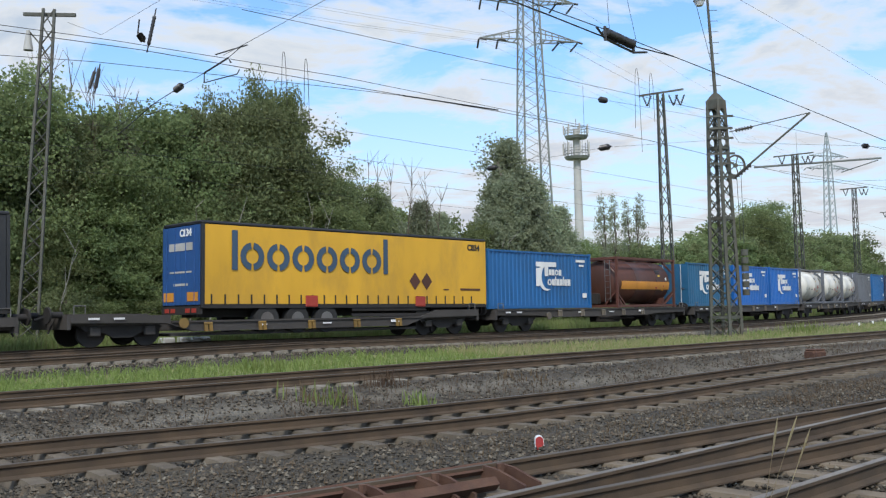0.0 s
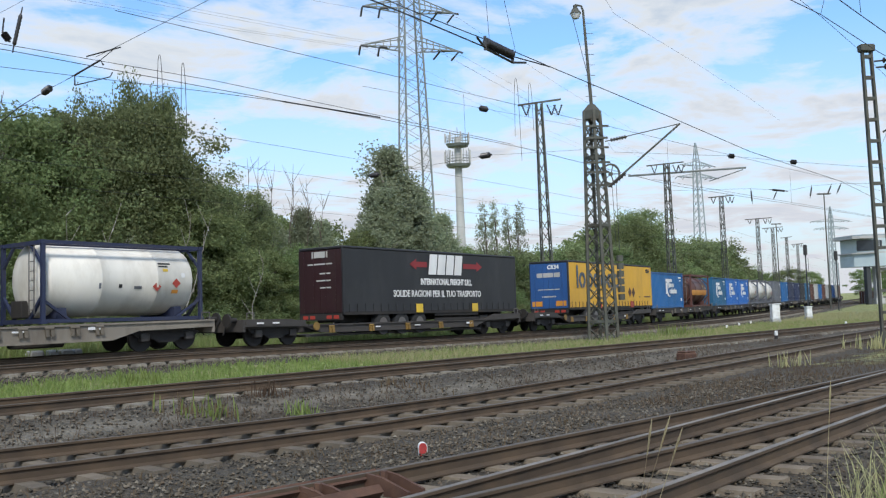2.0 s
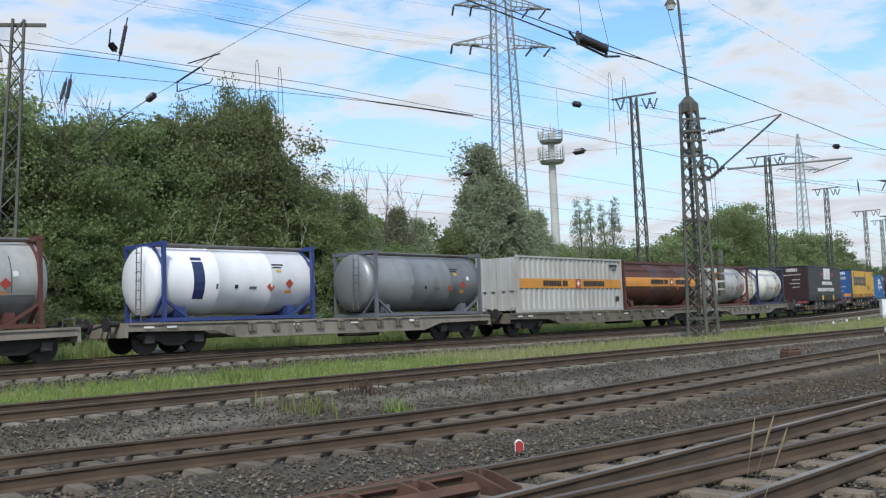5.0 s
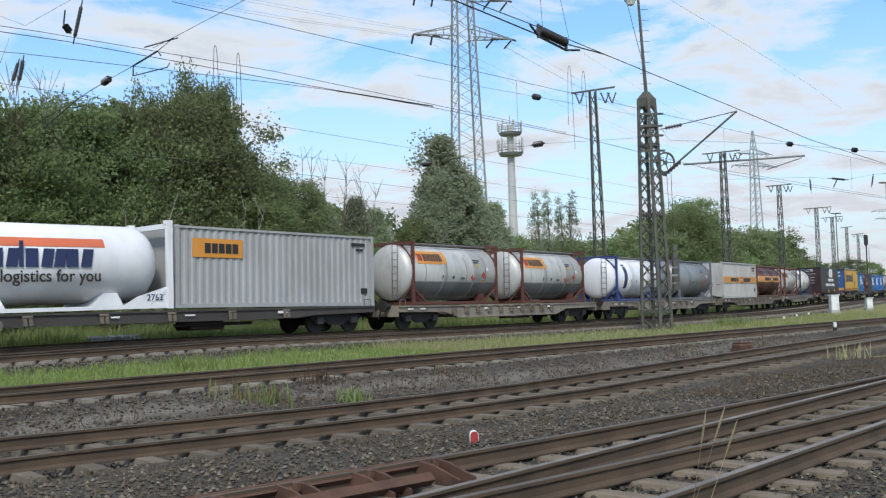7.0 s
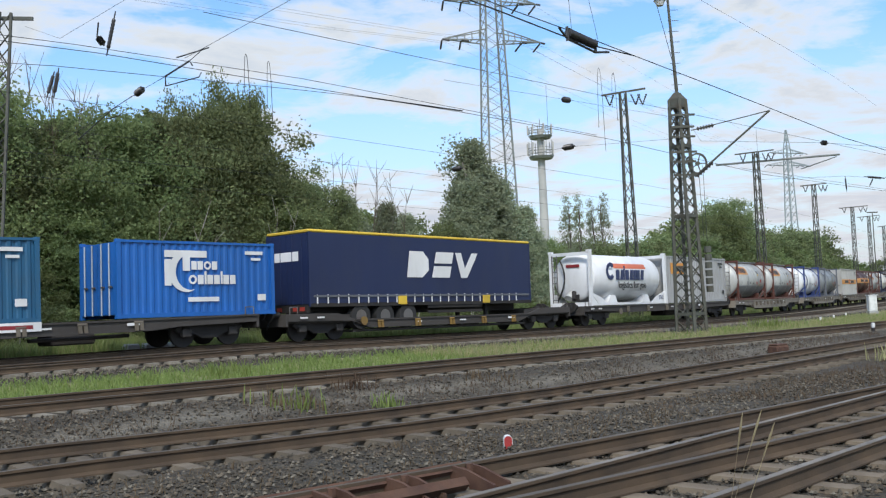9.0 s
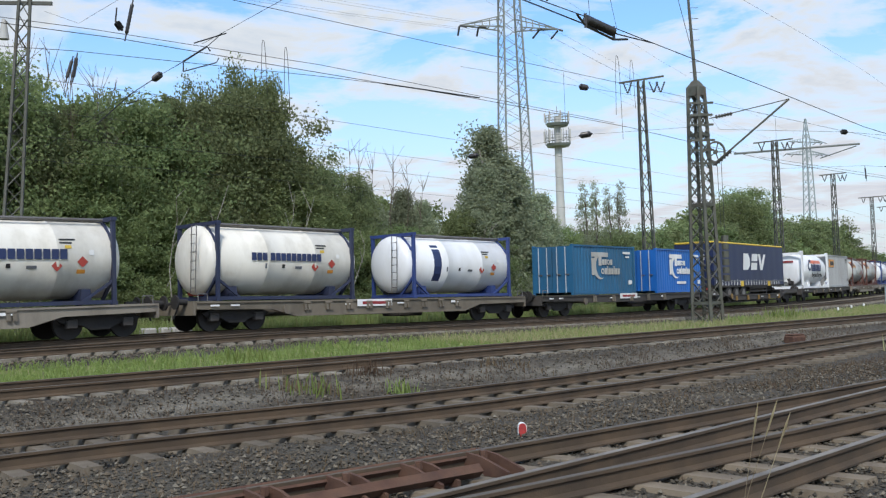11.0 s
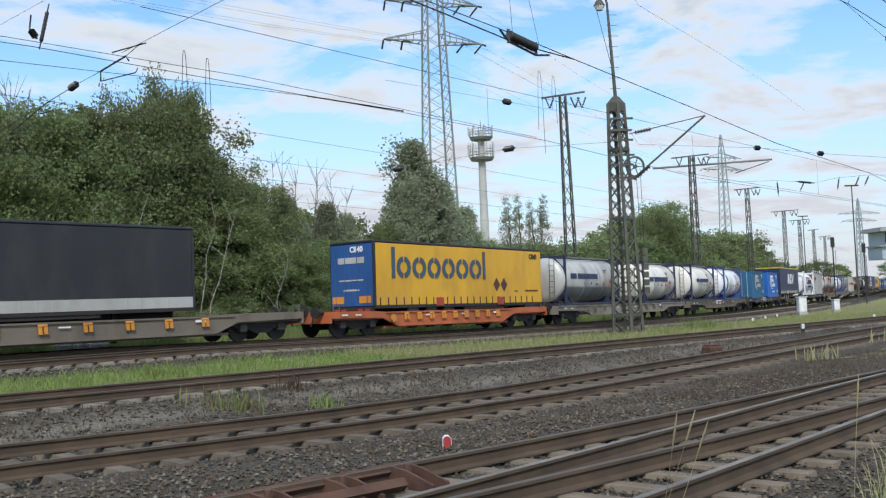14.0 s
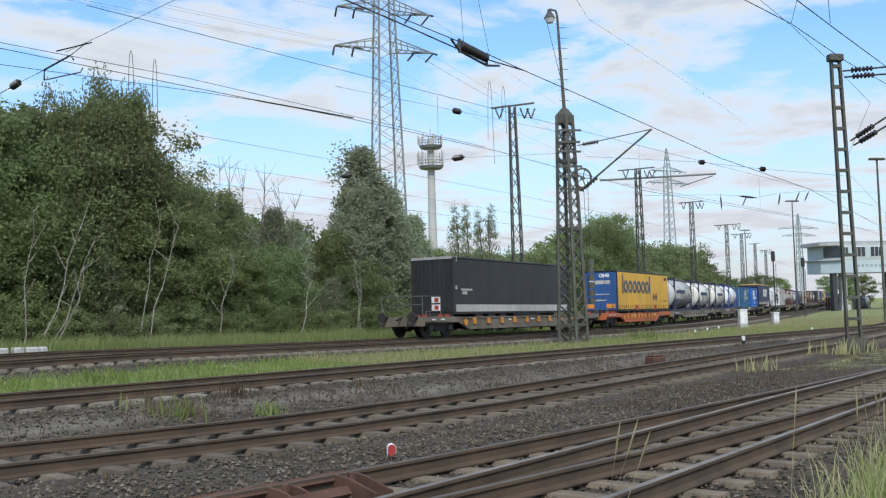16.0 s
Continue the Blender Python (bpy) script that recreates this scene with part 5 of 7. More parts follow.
# two blue containers
c = ride_box(container("bright blue box container with a large white ring sign", 6.06, 2.52, P_blue2), -146.15, -140.09)
ring_logo(c, -1.25, 0.85, 1.35, -1.21, P_whitefilm)
small_marks(c, -1.215, [(-0.5, 0.5, 1.2, 0.15)], P_whitefilm)
c = ride_box(container("faded teal-blue box container with a pale ring sign", 6.06, 2.52, P_teal), -154.6, -148.54)
ring_logo(c, -1.2, 0.8, 1.35, -1.21, P_offwhite)
w = put_wagon(-158.0, -140.4, "grimy dark low container wagon", P_wagon)
part("sign", Shape().box(-1.2, 0.6, -1.385, -1.375, 0.78, 1.05), P_whitefilm, w, "white plate with a red mark")
part("sign_mark", Shape().box(-0.95, 0.35, -1.392, -1.386, 0.86, 0.97), P_redfilm, w)

# white tank in blue, then stained white tanks
t = ride_box(tank("clean white tank container in a royal blue frame", 6.2, 1.18, P_tankclean, P_royal, False, full_frame=False), -165.8, -159.6)
part("sign", on_tank(Shape(), -1.8, 0.7, 0.45, 1.5, 1.18, 1.4), P_navyfilm, t, "upright navy sign")
t = ride_box(tank("stained white tank container in a dark frame", 6.06, 1.2, P_tankwhite, P_blueframe, False, full_frame=False, cab=P_redbright), -175.0, -168.94)
s = blobs(Shape(), -1.6, -1.225, 1.4, 0.27, "xxx-xxxxxxxxxx")
part("sign_mark", s, P_navyfilm, t, "row of navy lettering shapes")
w = put_wagon(-176.4, -158.2, "faded olive-grey flat wagon with a white plate", P_wagonolive)
part("sign", Shape().box(-1.6, 0.2, -1.385, -1.375, 0.74, 1.0), P_whitefilm, w, "white plate with a red mark")
part("sign_mark", Shape().box(-1.35, -0.05, -1.392, -1.386, 0.81, 0.92), P_redfilm, w)
t = ride_box(tank("stained white tank container in a dark frame", 6.06, 1.2, P_tankwhite, P_blueframe, False, full_frame=False, cab=P_redbright), -184.6, -178.54)
s = blobs(Shape(), -1.9, -1.225, 1.4, 0.3, "xxx-xxxxxxxxxx")
part("sign_mark", s, P_navyfilm, t, "row of navy lettering shapes")
t = ride_box(tank("dirty silver tank container in a dark blue frame", 7.0, 1.24, P_tankgrey, P_blueframe, False, full_frame=False), -195.5, -188.5)
s = blobs(Shape(), -2.9, -1.265, 1.5, 0.3, "xxx-xxxxxxxxxx")
part("sign_mark", s, P_navyfilm, t, "row of navy lettering shapes")
put_wagon(-197.2, -176.7, "faded beige flat wagon", P_wagonlight)

# second yellow trailer on an orange wagon, charcoal trailer at the tail
rides(yellow_trailer("C840", -211.5, -198.2), -211.5, -198.2, 0.16)
w = put_wagon(-214.6, -197.4, "worn orange pocket wagon", P_orange, True, P_orangeband)
L = 13.4
t = rides(trailer("plain charcoal curtain-sided trailer with a white lower stripe", L, P_black, P_black, P_black, P_offwhite, skirt=P_offwhite, rear_plain=True), -233.8, -220.4, 0.16)
part("rear_header", Shape().box(-L / 2 - 0.09, -L / 2 + 0.05, -1.22, 1.22, 3.74, 3.875), P_roof, t, "pale grey header beam")
small_marks(t, -1.268, [(-L / 2 + 0.75, 2.15, 1.1, 0.1), (-L / 2 + 0.85, 1.95, 0.5, 0.16), (-L / 2 + 0.2, 2.2, 0.18, 0.18), (-L / 2 + 0.3, 3.6, 0.06, 0.28)], P_offwhite)
ribs = Shape()
for k in range(9):
    y = -1.05 + k * 0.26
    ribs.box(-L / 2 - 0.07, -L / 2 - 0.03, y - 0.05, y + 0.05, 1.2, 3.9)
part("door_rib", ribs, P_black, t)
w = put_wagon(-237.0, -215.0, "faded olive-brown pocket wagon at the tail of the train", P_wagonolive, True, P_orangeband)
ob_x = -11.0 + 0.5
part("platform_rail", Shape().tube((ob_x, -1.2, 1.1), (ob_x, -1.2, 2.0), 0.022, 6).tube((ob_x, 1.2, 1.1), (ob_x, 1.2, 2.0), 0.022, 6).tube((ob_x, -1.2, 2.0), (ob_x, 1.2, 2.0), 0.022, 6).tube((ob_x, -1.2, 1.6), (ob_x, 1.2, 1.6), 0.018, 6).tube((ob_x, -1.2, 2.0), (ob_x + 1.6, -1.2, 2.0), 0.022, 6).tube((ob_x + 1.6, -1.2, 2.0), (ob_x + 1.6, -1.2, 1.1), 0.022, 6), P_steel, w)
for z in (1.3, 1.68):
    part("tail_plate", Shape().box(ob_x + 1.55, ob_x + 1.6, -1.2, -0.72, z, z + 0.3), P_whitefilm, w, "white tail sign with a red field")
    part("tail_mark", Shape().box(ob_x + 1.53, ob_x + 1.548, -1.12, -0.9, z + 0.05, z + 0.25), P_redbright, w)

# ---- masts, pylons and lineside things ----
def lattice_mast(t, base, top, w0, w1, panels, leg, brace, mat, crossed=False, turn=0.0):
    """Four corner legs and zigzag bracing between base and top, as parts of the thing t."""
    b, q = Vector(base), Vector(top)

    def corner(k, i):
        w = (w0 + (w1 - w0) * k) / 2
        sx, sy = ((-1, -1), (1, -1), (1, 1), (-1, 1))[i]
        c = b + (q - b) * k
        ca, sa = math.cos(radians(turn)), math.sin(radians(turn))
        return c + Vector(((sx * ca - sy * sa) * w, (sx * sa + sy * ca) * w, 0))
    for i in range(4):
        part("leg", Shape().bar(corner(0, i), corner(1, i), leg), mat, t)
    for i in range(4):
        j = (i + 1) % 4
        for phase in ((0, 1) if crossed else (0,)):
            zig = [corner(k / panels, i if (k + phase) % 2 else j) for k in range(panels + 1)]
            part("bracing", Shape().hose(zig, brace * 0.5, 4), mat, t)


def insulator(s, p, q, r=0.09, n=6):
    """A ribbed insulator between two points."""
    prof = [(0, r * 0.4)]
    for k in range(n):
        c = (k + 0.5) / n
        prof += [(c - 0.3 / n, r * 0.45), (c - 0.22 / n, r), (c + 0.1 / n, r), (c + 0.3 / n, r * 0.45)]
    return s.spindle(p, q, prof + [(1, r * 0.4)])


def main_mast():
    x, y = 12.75, 43.4
    zb = on_ground(x, y)
    t = thing("catenary_mast", "dark weathered lattice catenary mast with a lamp on top, on grass", "mast", "catenary masts")
    lattice_mast(t, (x, y, zb), (x - 0.06, y, 10.6), 0.96, 0.52, 17, 0.13, 0.07, M_mast, True, turn=41.0)
    ca, sa = math.cos(radians(41)), math.sin(radians(41))

    def corners(w, z, dx=0.0):
        return [(x + dx + (i * ca - j * sa) * w / 2, y + (i * sa + j * ca) * w / 2, z) for i, j in ((-1, -1), (1, -1), (1, 1), (-1, 1))]
    hull = [(3, 2, 1, 0), (0, 1, 5, 4), (1, 2, 6, 5), (2, 3, 7, 6), (3, 0, 4, 7), (8, 9, 10, 11), (4, 5, 9, 8), (5, 6, 10, 9), (6, 7, 11, 10), (7, 4, 8, 11)]
    part("cap", Shape().add(corners(0.60, 10.2, -0.06) + corners(0.58, 10.62, -0.06) + corners(0.22, 10.92, -0.06), hull), M_mast, t)
    part("foot", Shape().add(corners(1.25, zb - 0.3) + corners(1.2, zb - 0.05) + corners(1.12, zb + 0.0), hull), M_concrete, t, "concrete footing in grass")
    for z in (zb + 0.95, 5.2, 8.4, 9.3):
        f = (z - zb) / (10.6 - zb)
        w = 1.0 - 0.47 * f
        lo = corners(w + 0.02, z)
        ring = Shape()
        for i in range(4):
            ring.bar(lo[i], lo[(i + 1) % 4], 0.05, 0.14)
        part("band_plate", ring, M_mast, t)
    pole = part("lamp_pole", Shape().tube((x - 0.06, y, 10.8), (x - 0.25, y, 15.4), 0.085, 10, 0.055).tube((x - 0.25, y, 15.4), (x - 0.32, y, 15.62), 0.05, 8).tube((x - 0.32, y, 15.62), (x - 0.62, y, 15.68), 0.045, 8), M_mast, t, "thin grey lamp pole")
    part("lamp_shade", Shape().tube((x - 0.62, y, 15.25), (x - 0.62, y, 15.5), 0.28, 14, 0.13).tube((x - 0.62, y, 15.5), (x - 0.62, y, 15.66), 0.1, 10), M_mast, pole)
    part("lamp_glass", Shape().tube((x - 0.62, y, 15.02), (x - 0.62, y, 15.26), 0.15, 12, 0.26), M_white, pole, "milky lamp glass")
    for k in range(8):
        part("step", Shape().bar((x - 0.3, y, 11.3 + k * 0.5), (x + 0.2, y, 11.3 + k * 0.5), 0.02), M_mast, pole)
    part("stay", Shape().tube((x - 0.75, y, 15.0), (x - 0.1, y, 12.0), 0.014, 5), M_wire, t)
    for z, r in ((9.75, 0.62), (9.2, 0.55), (8.75, 0.58), (8.05, 0.62), (7.6, 0.55), (7.0, 0.55)):
        part("bracket", Shape().box(x - r, x + r * 0.9, y - 0.52, y - 0.44, z, z + 0.09), M_mast, t)
    arm = part("cantilever", Shape().tube((x + 0.55, y, 7.0), (16.5, 42.2, 9.72), 0.045, 8), M_mast, t, "slanting cantilever tube")
    part("stay_rod", Shape().tube((x + 0.5, y, 9.15), (16.5, 42.2, 9.72), 0.022, 6), M_mast, arm)
    part("insulator", insulator(Shape(), (x + 0.75, y - 0.05, 9.2), (x + 1.5, y - 0.2, 9.32), 0.1), M_insul, arm)
    part("insulator", insulator(Shape(), (x + 0.62, y, 7.0), (x + 1.35, y - 0.25, 7.6), 0.1), M_insul, arm)
    wheel = part("tension_wheel", Shape().tube((x + 0.7, y - 0.1, 7.6), (x + 0.7, y + 0.02, 7.6), 0.1, 10), M_mast, t)
    ringv, ringf = [], []
    for k in range(20):
        a = 2 * math.pi * k / 20
        for rr in (0.5, 0.42):
            for dy in (-0.1, 0.0):
                ringv.append((x + 0.7 + 0.45 * rr / 0.5 * math.cos(a), y + dy, 7.6 + rr * math.sin(a)))
    for k in range(20):
        o, p = 4 * k, 4 * ((k + 1) % 20)
        ringf += [(o, p, p + 1, o + 1), (o + 2, o + 3, p + 3, p + 2), (o, o + 2, p + 2, p), (o + 1, p + 1, p + 3, o + 3)]
    s = Shape().add(ringv, ringf)
    for k in range(5):
        a = math.pi * 2 * k / 5
        s.bar((x + 0.7, y - 0.05, 7.6), (x + 0.7 + 0.4 * math.cos(a), y - 0.05, 7.6 + 0.44 * math.sin(a)), 0.04)
    part("rim", s, M_mast, wheel)
    part("weight_wire", Shape().tube((x + 0.95, y, 7.5), (x + 0.95, y, 4.0), 0.012, 5).tube((x + 0.75, y, 7.2), (x + 0.8, y, 4.2), 0.012, 5), M_wire, t)
    for k in range(6):
        part("weight", Shape().tube((x + 0.95, y, 1.7 + k * 0.36), (x + 0.95, y, 1.98 + k * 0.36), 0.16, 10), M_mast, t)


main_mast()


def ladder_mast():
    x, y, zb = 17.76, 28.68, on_ground(17.76, 28.68)
    t = thing("catenary_mast", "dark batten-plated steel mast with brown insulators, in dry grass", "mast", "catenary masts")
    top = 9.5
    dx = -0.16
    for sx in (-1, 1):
        part("leg", Shape().bar((x + sx * 0.24, y, zb), (x + dx + sx * 0.145, y, top), 0.075, 0.12), M_mast, t)
    n = 14
    for k in range(n):
        f = (k + 0.6) / n
        c = x + dx * f
        w = 0.23 + (0.14 - 0.23) * f
        z = zb + (top - zb) * f
        part("batten", Shape().box(c - w, c + w, y - 0.075, y - 0.05, z - 0.05, z + 0.05).box(c - w, c + w, y + 0.05, y + 0.075, z - 0.05, z + 0.05), M_mast, t)
    part("cap", Shape().box(x + dx - 0.24, x + dx + 0.24, y - 0.14, y + 0.14, top - 0.12, top + 0.12, 0.03), M_mast, t)
    part("foot", Shape().prism([(x - 0.6, zb - 0.1), (x + 0.6, zb - 0.1), (x + 0.36, zb + 0.5), (x - 0.36, zb + 0.5)], y - 0.15, y - 0.11), M_mast, t)
    part("foot", Shape().prism([(x - 0.6, zb - 0.1), (x + 0.6, zb - 0.1), (x + 0.36, zb + 0.5), (x - 0.36, zb + 0.5)], y + 0.11, y + 0.15), M_mast, t)
    for a, b in (((17.8, 28.6, 9.05), (20.6, 25.4, 8.7)), ((17.85, 28.6, 8.85), (20.6, 25.3, 8.4)), ((17.95, 28.6, 6.75), (19.4, 24.6, 8.4)), ((18.05, 28.6, 6.6), (19.4, 24.5, 8.0))):
        r = part("cantilever", Shape().tube(a, b, 0.03, 8), M_mast, t)
        p, q = Vector(a), Vector(b)
        d = (q - p).normalized()
        part("insulator", insulator(Shape(), p + d * 0.25, p + d * 0.95, 0.09), M_insul, r)


ladder_mast()


def side_mast(x, y, top, w0, w1, arm, lean=(0, 0), lamp=False, label="grey lattice catenary mast with a crossarm above trees", turn=0.0):
    zb = min(on_ground(x, y), 0.6)
    t = thing("catenary_mast", label, "mast", "catenary masts")
    tx, ty = x + lean[0], y + lean[1]
    lattice_mast(t, (x, y, zb), (tx, ty, top), w0, w1, max(8, int(top / (0.62 if lamp else 0.95))), 0.085 if lamp else (0.09 if y < 100 else 0.07), 0.06 if lamp else (0.075 if y < 100 else 0.06), M_mast, turn=turn)
    if arm:
        part("crossarm", Shape().bar((tx - arm[0], ty, top - 0.12), (tx + arm[1], ty, top + arm[2]), 0.1, 0.12), M_mast, t)
        for sx in (-0.62, 0.55, 0.85) if arm[1] > 1.2 else ():
            xx = tx + (sx * arm[0] if sx < 0 else sx * arm[1])
            for k in (-1, 1):
                part("insulator", insulator(Shape(), (xx + k * 0.3, ty, top - 0.1), (xx, ty, top - 0.85), 0.07, 5), M_insul, t)
    if lamp:
        la = part("lamp_arm", Shape().tube((tx - 0.2, ty, top - 1.35), (tx - 0.72, ty, top - 0.72), 0.03, 6), M_mast, t)
        part("lamp_shade", Shape().tube((tx - 0.74, ty, top - 0.7), (tx - 0.74, ty, top - 0.98), 0.06, 10, 0.11).tube((tx - 0.74, ty, top - 0.98), (tx - 0.74, ty, top - 1.42), 0.11, 12, 0.17), M_concrete, la)
    return t


side_mast(-14.35, 33.1, 12.45, 0.66, 0.36, (0.9, 0.95, -0.2), lean=(0.62, 0.5), lamp=True, label="grey lattice catenary mast with a bell lamp beside bushes", turn=23.0)
side_mast(15.45, 65.5, 15.75, 0.78, 0.38, (1.5, 1.6, 0.28), lean=(-0.1, 0))
side_mast(33.45, 89.7, 14.8, 0.72, 0.42, (2.0, 1.75, 0.2))
side_mast(48.2, 111.3, 13.9, 0.62, 0.36, (1.6, 1.6, 0.1))
side_mast(67.4, 142.5, 13.7, 0.55, 0.36, (2.0, 2.4, 0.1))
side_mast(78.4, 160.0, 13.5, 0.55, 0.36, (1.9, 1.9, 0.1))
side_mast(93.5, 185.0, 13.3, 0.55, 0.36, (1.2, 1.2, 0.1))
side_mast(110.8, 214.0, 13.5, 0.55, 0.36, (1.5, 1.5, 0.1))


def gantry_arm():
    t = thing("cantilever_beam", "long pale steel beam reaching over the tracks", "gantry")
    part("beam", Shape().tube((29.5, 89.4, 13.7), (42.8, 92.4, 14.7), 0.1, 8), M_galv, t)
    part("strut", Shape().tube((38.9, 92.4, 13.4), (42.5, 92.4, 14.5), 0.05, 6), M_galv, t)


gantry_arm()


def pylon(x, y, zb, ztop, w0, w1, arms, mat, yaw, leg, brace, waist=None, panels=22):
    t = thing("power_pylon", "tall galvanised lattice power pylon rising behind trees", "pylon", "power pylons")
    t.matrix_basis = pose(x, y, 0, 0, 0, yaw)
    wz, ww = waist
    k1 = int(panels * (wz - zb) / (ztop - zb))
    lattice_mast(t, (0, 0, zb), (0, 0, wz), w0, ww, k1, leg, brace, mat, True)
    lattice_mast(t, (0, 0, wz), (0, 0, ztop), ww, w1, panels - k1, leg * 0.8, brace, mat, True)
    for z, reach in arms:
        w = ww / 2
        for sx in (-1, 1):
            a = Shape()
            tip = Vector((sx * reach, 0, z + 0.2))
            for sy in (-1, 1):
                a.bar((sx * w, sy * w, z), tip, leg * 0.7).bar((sx * w, sy * w * 0.8, z + 1.5), tip, leg * 0.6)
            for k in range(1, 6):
                f = k / 6
                p = Vector((sx * w, -w, z)).lerp(tip, f)
                q = Vector((sx * w, -w * 0.8, z + 1.5)).lerp(tip, f)
                r = Vector((sx * w, w, z)).lerp(tip, f)
                a.bar(p, q, brace).bar(p, r, brace)
            arm = part("crossarm", a, mat, t)
            for xx in (reach, reach * 0.62):
                for dy in (-1.0, 1.0):
                    part("insulator", insulator(Shape(), (sx * xx, dy * 0.2, z + 0.1), (sx * (xx - 0.3), dy * 2.0, z - 0.55), 0.13, 7), M_insul, arm)
    return t


pylon(11.8, 120, 0, 52, 4.2, 1.0, ((34.6, 6.6), (39.6, 6.2), (45.0, 5.0)), M_galv, 14, 0.19, 0.10, waist=(41, 2.0), panels=34)
# the two far pylons take the steel with haze in its colour
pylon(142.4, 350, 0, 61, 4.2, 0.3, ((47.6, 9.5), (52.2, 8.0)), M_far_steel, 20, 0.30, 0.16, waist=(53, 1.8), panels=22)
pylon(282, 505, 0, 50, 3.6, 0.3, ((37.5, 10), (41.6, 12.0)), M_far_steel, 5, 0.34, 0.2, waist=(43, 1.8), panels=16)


def radio_tower():
    x, y = 26.0, 180
    t = thing("radio_mast", "pale concrete radio mast with two antenna platforms", "tower")
    part("shaft", Shape().tube((x, y, 0), (x, y, 34.0), 0.95, 20, 0.62), M_concrete, t, smooth=True)
    for z, r in ((28.3, 2.35), (32.2, 2.2)):
        pl = part("platform", Shape().tube((x, y, z), (x, y, z + 0.5), r * 0.88, 20, r), M_galv, t)
        for k in range(10):
            a = 2 * math.pi * k / 10
            part("railing_post", Shape().bar((x + r * math.cos(a), y + r * math.sin(a), z + 0.4), (x + r * math.cos(a), y + r * math.sin(a), z + (3.4 if z < 30 else 2.0)), 0.09), M_galv, pl)
        for h in (0.95, 1.5, 2.0):
            part("railing", Shape().hose([(x + r * math.cos(math.pi * k / 10), y + r * math.sin(math.pi * k / 10), z + h) for k in range(21)], 0.05, 4), M_galv, pl)
        for k in range(7):
            a = 2 * math.pi * (k + 0.4) / 7
            px_, py_ = x + (r + 0.15) * math.cos(a), y + (r + 0.15) * math.sin(a)
            part("antenna", Shape().box(px_ - 0.14, px_ + 0.14, py_ - 0.1, py_ + 0.1, z + 0.8, z + (3.0 if z < 30 else 2.6)), M_concrete, pl)
    part("spike", Shape().tube((x, y, 34), (x, y, 36), 0.06, 6), M_galv, t)


radio_tower()


def lamp_post(x, y, h, arm, label="slim grey yard lamp post with a flat double head"):
    zb = on_ground(x, y)
    t = thing("lamp_post", label, "lamp post", "yard lamps")
    part("pole", Shape().tube((x, y, zb - 0.2), (x, y, h), 0.13, 8, 0.08), M_mast, t)
    part("head", Shape().box(x - arm, x + arm, y - 0.18, y + 0.18, h - 0.05, h + 0.14, 0.04), M_mast, t)


lamp_post(71.8, 130, 15.9, 1.0)
lamp_post(49.4, 75, 13.4, 0.7)
lamp_post(88, 178, 15.5, 1.0)


